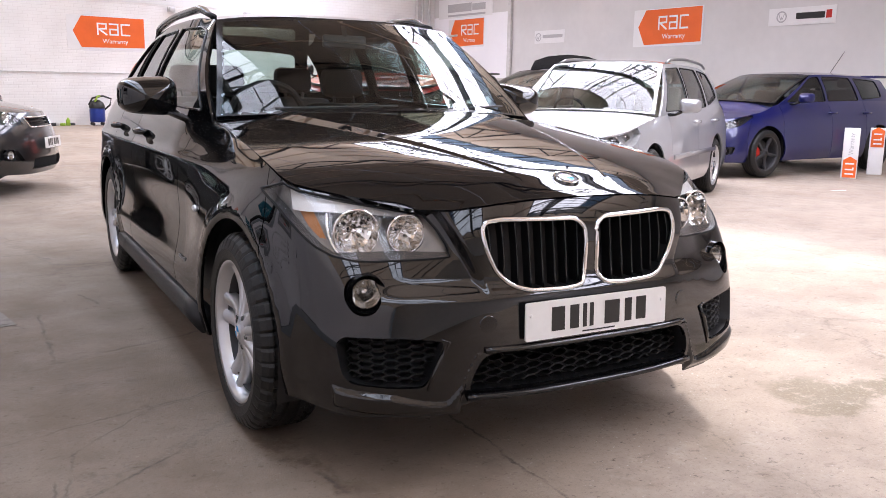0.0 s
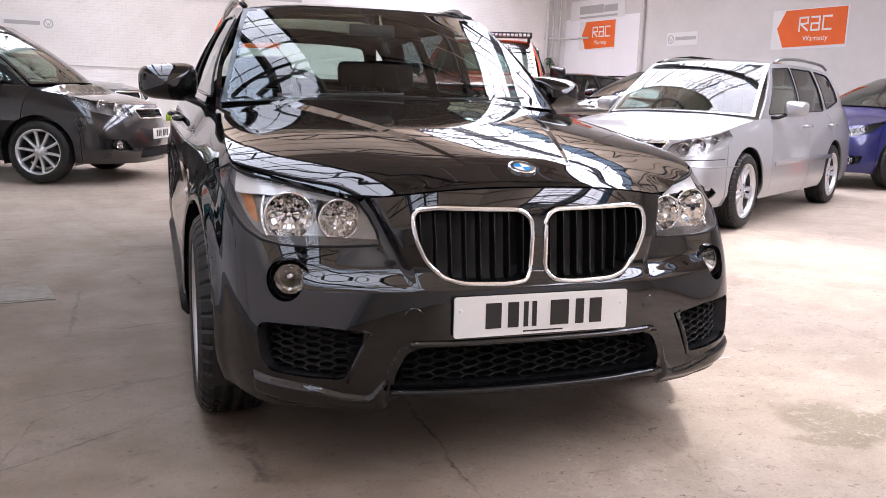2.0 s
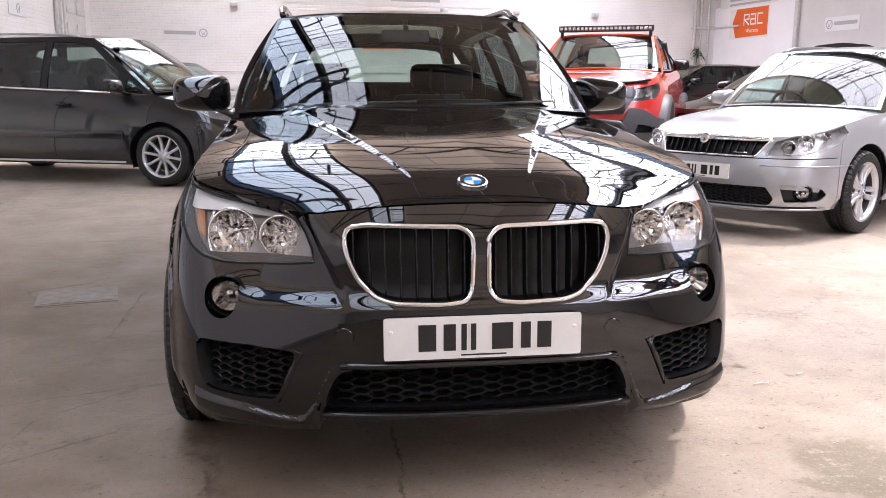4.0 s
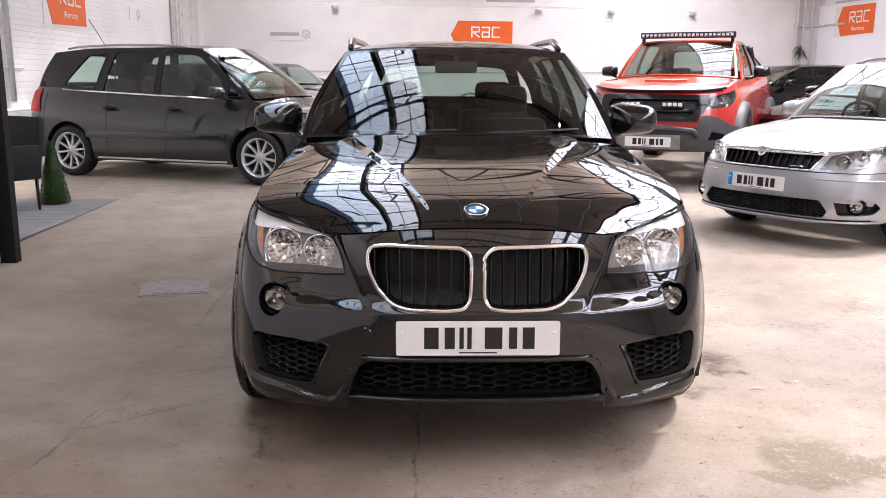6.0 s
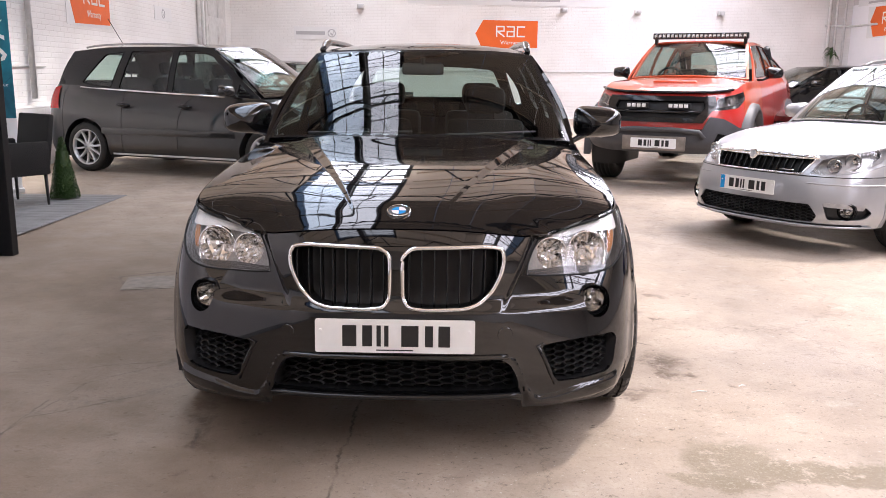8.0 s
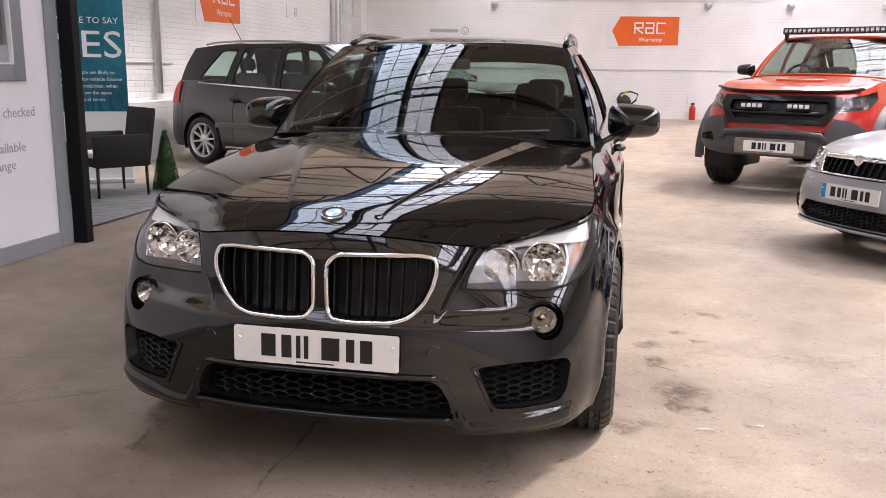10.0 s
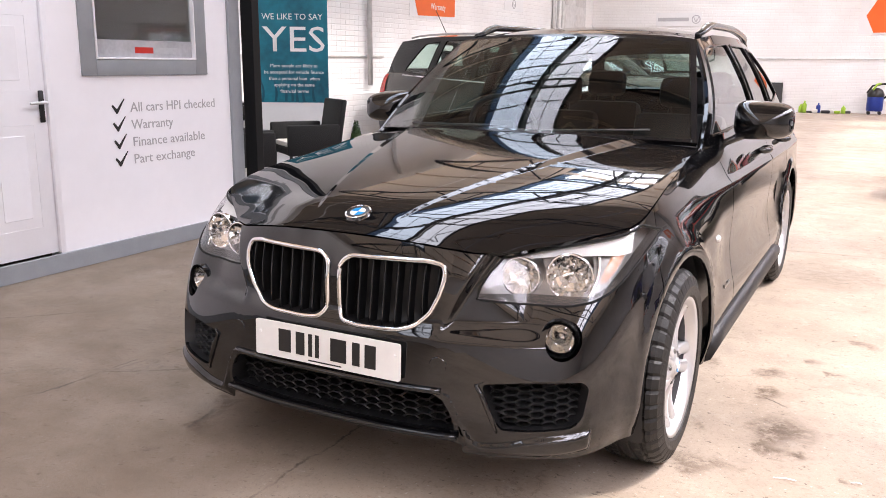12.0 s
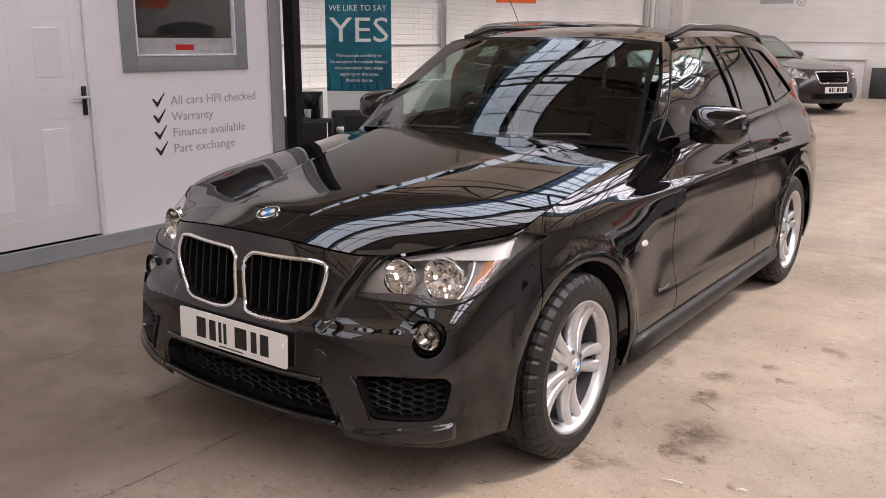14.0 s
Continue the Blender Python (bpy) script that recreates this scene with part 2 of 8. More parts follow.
    # a patch where the surface has flaked away
    for px, py, rx, ry in ((1.20, 0.10, 0.19, 0.20), (1.40, 0.04, 0.18, 0.10), (1.60, 0.02, 0.18, 0.10), (1.06, -0.03, 0.14, 0.07)):
        hold = span(vec("LENGTH", vec("MULTIPLY", vec("SUBTRACT", frayed, (px, py, 0.0)).outputs[0], (1 / rx, 1 / ry, 0.0)).outputs[0], (0, 0, 0)).outputs["Value"], 0.8, 1.1, 1.0, 0.0)
        base = mixed(num("MULTIPLY", hold, span(noise_at(14, 10, 0.8), 0.40, 0.47, 0.0, 0.85)), base, (0.225, 0.188, 0.135))
        base = mixed(num("MULTIPLY", hold, span(noise_at(60, 8, 0.8), 0.54, 0.62, 0.0, 0.45)), base, (0.46, 0.405, 0.33))
    for x0, y0, x1, y1, w, k in ((-0.18, 0.95, -0.20, -0.9, 0.006, 0.7), (-1.48, 0.10, -1.38, 0.76, 0.005, 0.4), (-1.38, 0.76, -1.09, 1.06, 0.005, 0.45), (-1.09, 1.06, -0.80, 1.15, 0.005, 0.4), (-1.75, 0.88, -1.29, 1.01, 0.006, 0.5), (-1.29, 1.01, -0.89, 1.14, 0.006, 0.5),
                                 (-1.43, 0.40, -1.29, 0.49, 0.006, 0.6), (-1.29, 0.49, -1.10, 0.64, 0.006, 0.6), (-2.54, 0.64, -2.22, 0.98, 0.008, 0.55), (-1.51, 0.03, -1.46, 0.18, 0.006, 0.5), (-1.46, 0.18, -1.45, 0.56, 0.006, 0.5), (-0.72, 0.15, -0.76, 0.31, 0.010, 0.6), (-1.14, 2.94, -1.07, 2.70, 0.010, 0.55), (1.09, 1.48, 1.17, 1.42, 0.006, 0.7), (-1.36, 2.6, -1.36, 1.75, 0.010, 0.55), (-1.36, 1.73, -0.75, 1.95, 0.010, 0.6), (-1.99, 2.69, -1.83, 2.33, 0.010, 0.6), (-1.83, 2.33, -1.45, 2.35, 0.010, 0.6), (-1.99, 2.69, -1.70, 2.87, 0.010, 0.6), (-1.70, 2.87, -1.45, 2.35, 0.010, 0.5), (-4.0, 4.05, 6.0, 4.9, 0.012, 0.3), (3.4, -3.0, 4.1, 9.0, 0.012, 0.3)):
        base = mixed(line(x0, y0, x1, y1, w, k), base, (0.085, 0.068, 0.055))
    warp = vec("ADD", pos, vec("MULTIPLY", centred, (0.5, 0.5, 0.0)).outputs[0])
    vor = n.new("ShaderNodeTexVoronoi")
    vor.feature = "DISTANCE_TO_EDGE"
    vor.inputs["Scale"].default_value = 0.42
    l.new(warp.outputs[0], vor.inputs["Vector"])
    crack = span(vor.outputs["Distance"], 0.0, 0.005, 0.35, 0.0)
    base = mixed(crack, base, (0.12, 0.10, 0.085))
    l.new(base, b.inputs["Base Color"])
    l.new(span(noise_at(3.0, 6), 0.3, 0.7, 0.42, 0.72), b.inputs["Roughness"])
    k = n.new("ShaderNodeBump")
    k.inputs["Strength"].default_value, k.inputs["Distance"].default_value = 0.4, 0.01
    l.new(noise_at(32, 10, 0.75), k.inputs["Height"]), l.new(k.outputs["Normal"], b.inputs["Normal"])
    return m


def roof_sheet(name, color, low, through_color):
    """Aged brown roofing sheet: a mottled surface that lets a part of the daylight through."""
    m = material(name, color, 0.8, second=low, vary=0.45, scale=1.2, bump=0.3, bump_scale=9)
    n, l = m.node_tree.nodes, m.node_tree.links
    t, x = n.new("ShaderNodeBsdfTranslucent"), n.new("ShaderNodeMixShader")
    t.inputs["Color"].default_value, x.inputs[0].default_value = (*through_color, 1), 0.5
    l.new(n["Principled BSDF"].outputs[0], x.inputs[1]), l.new(t.outputs[0], x.inputs[2])
    l.new(x.outputs[0], n["Material Output"].inputs["Surface"])
    return m


def window_glass(name, tint, base=0.07):
    """A thin pane: tinted clear view through it, with a mirror gloss that grows towards grazing angles on either side."""
    m = bpy.data.materials.new(name)
    m.use_nodes = True
    n, l = m.node_tree.nodes, m.node_tree.links
    n.remove(n["Principled BSDF"])
    t, g, f, x = n.new("ShaderNodeBsdfTransparent"), n.new("ShaderNodeBsdfGlossy"), n.new("ShaderNodeLayerWeight"), n.new("ShaderNodeMixShader")
    t.inputs["Color"].default_value, g.inputs["Roughness"].default_value = (*tint, 1), 0.0
    p, k = n.new("ShaderNodeMath"), n.new("ShaderNodeMath")
    f.inputs["Blend"].default_value = 0.5
    p.operation, p.inputs[1].default_value = "POWER", 4.0
    k.operation, k.inputs[1].default_value, k.inputs[2].default_value = "MULTIPLY_ADD", 1 - base, base
    l.new(f.outputs["Facing"], p.inputs[0]), l.new(p.outputs[0], k.inputs[0]), l.new(k.outputs[0], x.inputs[0])
    l.new(t.outputs[0], x.inputs[1]), l.new(g.outputs[0], x.inputs[2])
    l.new(x.outputs[0], n["Material Output"].inputs["Surface"])
    return m


M = dict(
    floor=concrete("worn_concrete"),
    brick=brick_paint("white_painted_brick", (0.86, 0.85, 0.84), (0.58, 0.55, 0.52)),
    plaster=material("white_painted_plaster", (0.68, 0.67, 0.66), 0.6, vary=0.12, scale=0.7, bump=0.12, bump_scale=14),
    roof=roof_sheet("aged_brown_roof_sheet", (0.62, 0.49, 0.37), (0.42, 0.32, 0.235), (0.80, 0.64, 0.50)),
    roof_lined=roof_sheet("dark_lined_roof_sheet", (0.25, 0.195, 0.15), (0.17, 0.13, 0.10), (0.16, 0.12, 0.09)),
    steel=material("dark_painted_steel", (0.035, 0.035, 0.038), 0.45, vary=0.3, scale=6),
    black_paint=material("black_metallic_paint", (0.0045, 0.0045, 0.005), 0.4, coat=1.0, spec=0.0, vary=0.3, scale=3),
    charcoal=material("charcoal_metallic_paint", (0.0155, 0.015, 0.0155), 0.36, 0.35, coat=1.0, spec=0.2, vary=0.15, scale=5),
    silver=material("silver_metallic_paint", (0.44, 0.45, 0.47), 0.3, 0.55, coat=1.0, vary=0.06, scale=4),
    orange=material("bright_orange_red_paint", (0.62, 0.075, 0.02), 0.28, 0.1, coat=1.0, vary=0.1, scale=4),
    red=material("red_paint", (0.55, 0.025, 0.02), 0.28, 0.05, coat=1.0, vary=0.1, scale=4),
    blue=material("deep_blue_paint", (0.0035, 0.007, 0.095), 0.28, 0.2, coat=1.0, vary=0.1, scale=4),
    dark_grey=material("dark_grey_paint", (0.014, 0.015, 0.017), 0.28, 0.2, coat=1.0, vary=0.1, scale=4),
    plastic=material("black_textured_plastic", (0.014, 0.014, 0.015), 0.42, vary=0.2, scale=20, bump=0.1, bump_scale=220),
    mesh_plastic=material("moulded_grille_plastic", (0.02, 0.02, 0.0205), 0.35, vary=0.2, scale=20),
    grille_black=material("dull_black_grille", (0.007, 0.007, 0.0075), 0.55, spec=0.25, vary=0.2, scale=30),
    gloss_plastic=material("gloss_black_plastic", (0.010, 0.010, 0.011), 0.12, vary=0.15, scale=9),
    grey_plastic=material("grey_plastic", (0.07, 0.07, 0.075), 0.5, vary=0.15, scale=12),
    rubber=material("tyre_rubber", (0.013, 0.0128, 0.0125), 0.5, spec=0.5, vary=0.4, scale=14, bump=0.15, bump_scale=150),
    alloy=material("silver_alloy", (0.68, 0.69, 0.71), 0.3, 0.75, vary=0.08, scale=16, rough_vary=0.06),
    disc=material("brake_disc_steel", (0.16, 0.155, 0.15), 0.5, 0.7, vary=0.3, scale=20),
    chrome=material("bright_chrome", (0.82, 0.82, 0.83), 0.08, 1.0, rough_vary=0.03, scale=20),
    satin=material("satin_silver_lamp_bezel", (0.62, 0.62, 0.63), 0.28, 0.35, vary=0.1, scale=20),
    lamp_grey=material("smoked_silver_lamp_surround", (0.27, 0.265, 0.26), 0.3, 0.55, vary=0.3, scale=30),
    lamp_clear=material("bright_silver_lamp_bowl", (0.52, 0.52, 0.525), 0.3, 0.5, vary=0.3, scale=25),
    lamp_dark=material("dark_chrome_lamp_bezel", (0.17, 0.17, 0.175), 0.22, 0.75, vary=0.25, scale=30),
    lamp_bowl=material("bright_lamp_bowl", (0.90, 0.89, 0.87), 0.07, 1.0, vary=0.15, scale=80),
    lamp_white=material("pale_lamp_and_brow_glint", (0.76, 0.76, 0.75), 0.35, 0.1, vary=0.08, scale=30),
    smoke=material("smoked_lamp_foot", (0.05, 0.047, 0.045), 0.3, vary=0.3, scale=30),
    fog_bowl=material("dull_fog_reflector", (0.70, 0.69, 0.66), 0.1, 1.0, vary=0.3, scale=60),
    glass=window_glass("clear_glass", (0.92, 0.95, 0.94)),
    tint=window_glass("tinted_windscreen_glass", (0.62, 0.73, 0.69), 0.075),
    privacy=window_glass("dark_privacy_glass", (0.20, 0.23, 0.23), 0.07),
    lens=window_glass("clear_lamp_lens", (0.96, 0.96, 0.96), 0.05),
    amber=material("amber_lens", (0.62, 0.27, 0.11), 0.15, trans=0.3, ior=1.4, vary=0.2, scale=60),
    red_lens=material("red_lamp_lens", (0.5, 0.012, 0.012), 0.12, vary=0.25, scale=50),
    interior=material("dark_trim_and_room_shade", (0.022, 0.022, 0.024), 0.8, vary=0.3, scale=30, bump=0.15, bump_scale=180),
    beige=material("beige_trim", (0.42, 0.38, 0.31), 0.8, vary=0.15, scale=20),
    plate=material("white_plate_plastic", (0.82, 0.82, 0.80), 0.35, vary=0.05, scale=30),
    plate_yellow=material("yellow_plate_plastic", (0.75, 0.55, 0.06), 0.35, vary=0.05, scale=30),
    ink=material("black_print", (0.02, 0.02, 0.02), 0.4, vary=0.2, scale=60),
    grey_ink=material("grey_print", (0.47, 0.47, 0.48), 0.5, vary=0.15, scale=40),
    white_ink=material("white_print", (0.85, 0.85, 0.84), 0.5, vary=0.04, scale=40),
    sign_orange=material("orange_banner_vinyl", (0.83, 0.145, 0.02), 0.45, vary=0.1, scale=3, bump=0.05, bump_scale=5),
    sign_white=material("white_banner_vinyl", (0.80, 0.80, 0.80), 0.45, vary=0.06, scale=3, bump=0.05, bump_scale=5),
    teal=material("teal_banner_print", (0.006, 0.22, 0.30), 0.45, second=(0.004, 0.07, 0.11), vary=0.6, scale=1.6),
    teal_dark=material("dark_teal_print", (0.003, 0.09, 0.14), 0.45, vary=0.3, scale=4),
    frost=material("frosted_window_film", (0.50, 0.50, 0.52), 0.35, vary=0.35, scale=5),
    upvc=material("white_upvc", (0.85, 0.85, 0.88), 0.3, vary=0.04, scale=6),
    panel_white=material("white_wall_panel", (0.89, 0.885, 0.915), 0.42, vary=0.05, scale=1.5, bump=0.03, bump_scale=20),
    trim_grey=material("grey_painted_trim", (0.30, 0.32, 0.34), 0.45, vary=0.12, scale=9),
    wicker=material("black_wicker", (0.009, 0.0088, 0.0085), 0.7, vary=0.4, scale=60, bump=0.8, bump_scale=110),
    cushion=material("off_white_cushion", (0.72, 0.70, 0.66), 0.85, vary=0.1, scale=12, bump=0.1, bump_scale=40),
    leaf=material("box_hedge_leaf", (0.045, 0.10, 0.022), 0.45, vary=0.5, scale=30),
    deck=material("grey_deck_boards", (0.26, 0.26, 0.26), 0.6, vary=0.3, scale=7, bump=0.3, bump_scale=40),
    iron=material("rusty_iron", (0.27, 0.235, 0.20), 0.65, 0.0, vary=0.4, scale=18, bump=0.3, bump_scale=70),
    hoover_blue=material("blue_tool_plastic", (0.012, 0.035, 0.24), 0.35, vary=0.15, scale=14),
    lime=material("lime_cloth", (0.35, 0.55, 0.05), 0.7, vary=0.4, scale=30),
    ext_red=material("extinguisher_red", (0.55, 0.03, 0.02), 0.3, vary=0.1, scale=20),
    pipe=material("white_painted_pipe", (0.68, 0.67, 0.66), 0.5, vary=0.2, scale=10),
    roundel_blue=material("enamel_blue", (0.02, 0.30, 0.70), 0.15, coat=0.6, vary=0.05, scale=60),
    enamel_white=material("enamel_white", (0.80, 0.80, 0.80), 0.15, coat=0.6, vary=0.04, scale=60),
)
M["charcoal"].node_tree.nodes["Principled BSDF"].inputs["Coat IOR"].default_value = 1.66
M["black_paint"].node_tree.nodes["Principled BSDF"].inputs["Coat IOR"].default_value = 1.66

# ---- building helpers ----
from mathutils.geometry import delaunay_2d_cdt


def thing(name, label, category, group="", kind="", m=None):
    ob = tagged(new(name), label, category, group, kind)
    ob.empty_display_size = 0.2
    if m is not None:
        ob.matrix_basis = m
    return ob


def own_normals(me):
    """Shade a sheet by the true surface it was cut from, so that reflections run on over its triangles."""
    at = me.attributes.get("surface_normal")
    if at is None:
        return
    n = np.zeros(len(me.vertices) * 3, np.float32)
    at.data.foreach_get("vector", n)
    n = n.reshape(-1, 3)
    li = np.zeros(len(me.loops), np.int32)
    me.loops.foreach_get("vertex_index", li)
    out = n[li]
    for p in me.polygons:
        if np.linalg.norm(out[p.loop_start]) < 0.5:
            out[p.loop_start : p.loop_start + p.loop_total] = p.normal
    me.polygons.foreach_set("use_smooth", [True] * len(me.polygons))
    me.normals_split_custom_set(out.tolist())


def part(name, bm, mat, parent=None, label="", smooth=True, angle=40):
    """Links a bmesh as one mesh object, under a thing or a part."""
    me = bpy.data.meshes.new(name)
    if smooth:
        for f in bm.faces:
            f.smooth = True
        for e in bm.edges:
            if len(e.link_faces) == 2 and e.calc_face_angle(0) > radians(angle):
                e.smooth = False
    bm.to_mesh(me)
    bm.free()
    own_normals(me)
    me.materials.append(mat if not isinstance(mat, str) else M[mat])
    ob = new(name, me)
    if parent is not None:
        ob.parent = parent
    if label:
        ob["label"] = label
    return ob


def box(bm, x0, x1, y0, y1, z0, z1, bevel=0.0, m=None, segments=2):
    """A bevelled box from its extents."""
    r = bmesh.ops.create_cube(bm, size=1)
    bmesh.ops.transform(bm, matrix=Matrix.LocRotScale(((x0 + x1) / 2, (y0 + y1) / 2, (z0 + z1) / 2), None, (abs(x1 - x0), abs(y1 - y0), abs(z1 - z0))), verts=r["verts"])
    vs = r["verts"]
    if bevel:
        es = list({e for v in vs for e in v.link_edges})
        out = bmesh.ops.bevel(bm, geom=es, offset=bevel, segments=segments, affect="EDGES", profile=0.5)
        vs = list({v for v in out["verts"]} | {v for v in vs if v.is_valid})
        vs = list({w for v in vs for f in v.link_faces for w in f.verts})
    if m is not None:
        bmesh.ops.transform(bm, matrix=m, verts=vs)
    return bm


def boxed(*a, **k):
    return box(bmesh.new(), *a, **k)


def tube(bm, pts, r, n=8, flat=1.0, closed=False):
    """A round or flattened bar along a line of points; r may be a list."""
    pts = [Vector(p) for p in pts]
    rings, up = [], Vector((0.13, 0.21, 1)).normalized()
    k = len(pts)
    for i, p in enumerate(pts):
        a = pts[(i - 1) % k] if closed or i else p
        c = pts[(i + 1) % k] if closed or i < k - 1 else p
        d = (c - a).normalized()
        side = d.cross(up)
        if side.length < 1e-4:
            side = d.cross(Vector((1, 0, 0)))
        side.normalize()
        top = side.cross(d).normalized()
        rr = r[i] if isinstance(r, (list, tuple)) else r
        rings.append([bm.verts.new(p + side * math.cos(2 * math.pi * j / n) * rr + top * math.sin(2 * math.pi * j / n) * rr * flat) for j in range(n)])
    for i in range(k if closed else k - 1):
        a, c = rings[i], rings[(i + 1) % k]
        for j in range(n):
            bm.faces.new((a[j], a[(j + 1) % n], c[(j + 1) % n], c[j]))
    if not closed:
        bm.faces.new(rings[0][::-1]), bm.faces.new(rings[-1])
    return bm


def lathe(bm, profile, n=32, m=None, cap=False):
    """Turns a profile of (radius, height) round the z axis."""
    rings = [[bm.verts.new((r * math.cos(2 * math.pi * j / n), r * math.sin(2 * math.pi * j / n), h)) for j in range(n)] for r, h in profile]
    for a, c in zip(rings, rings[1:]):
        for j in range(n):
            bm.faces.new((a[j], a[(j + 1) % n], c[(j + 1) % n], c[j]))
    if cap:
        bm.faces.new(rings[0][::-1]), bm.faces.new(rings[-1])
    if m is not None:
        bmesh.ops.transform(bm, matrix=m, verts=[v for r in rings for v in r])
    return bm


def prism(bm, outline, depth, m=None):
    """A flat plate from a 2D outline, depth thick along +z."""
    a = [bm.verts.new((x, y, 0)) for x, y in outline]
    c = [bm.verts.new((x, y, depth)) for x, y in outline]
    bm.faces.new(a[::-1]), bm.faces.new(c)
    for i in range(len(a)):
        j = (i + 1) % len(a)
        bm.faces.new((a[i], a[j], c[j], c[i]))
    if m is not None:
        bmesh.ops.transform(bm, matrix=m, verts=a + c)
    return bm


def smooth_line(xs, ys):
    """A smooth function through knots that does not overshoot."""
    xs, ys = np.asarray(xs, float), np.asarray(ys, float)
    h, d = np.diff(xs), np.diff(ys) / np.diff(xs)
    m = np.zeros(len(xs))
    m[0], m[-1] = d[0], d[-1]
    for i in range(1, len(xs) - 1):
        if d[i - 1] * d[i] > 0:
            w1, w2 = 2 * h[i] + h[i - 1], h[i] + 2 * h[i - 1]
            m[i] = (w1 + w2) / (w1 / d[i - 1] + w2 / d[i])

    def f(v):
        v = np.clip(np.asarray(v, float), xs[0], xs[-1])
        i = np.clip(np.searchsorted(xs, v, "right") - 1, 0, len(h) - 1)
        t = (v - xs[i]) / h[i]
        return (1 + 2 * t) * (1 - t) ** 2 * ys[i] + t * (1 - t) ** 2 * h[i] * m[i] + t * t * (3 - 2 * t) * ys[i + 1] + t * t * (t - 1) * h[i] * m[i + 1]

    return f


def inside(poly, pts):
    """Which of the points lie in the polygon."""
    poly, pts = np.asarray(poly, float), np.asarray(pts, float)
    x, y = pts[:, 0], pts[:, 1]
    res = np.zeros(len(pts), bool)
    for (x0, y0), (x1, y1) in zip(poly, np.roll(poly, -1, 0)):
        if y0 != y1:
            res ^= ((y0 > y) != (y1 > y)) & (x < (x1 - x0) * (y - y0) / (y1 - y0) + x0)
    return res


def dense(poly, step, closed=True):
    out = []
    k = len(poly)
    for i in range(k if closed else k - 1):
        a, c = np.array(poly[i], float), np.array(poly[(i + 1) % k], float)
        m = max(1, int(np.ceil(np.linalg.norm(c - a) / step)))
        out += [tuple(a + (c - a) * j / m) for j in range(m)]
    return out if closed else out + [tuple(poly[-1])]


def rounded(poly, r, n=4):
    """A polygon with its corners rounded by about r (a number, or one per corner)."""
    out, k = [], len(poly)
    for i in range(k):
        p, a, c = (np.array(poly[j % k], float) for j in (i, i - 1, i + 1))
        rr = r[i] if isinstance(r, (list, tuple)) else r
        u, v = a - p, c - p
        q = min(rr, np.linalg.norm(u) * 0.48, np.linalg.norm(v) * 0.48)
        a, c = p + u / np.linalg.norm(u) * q, p + v / np.linalg.norm(v) * q
        for j in range(n + 1):
            t = j / n
            out.append(tuple((1 - t) ** 2 * a + 2 * t * (1 - t) * p + t * t * c))
    return out


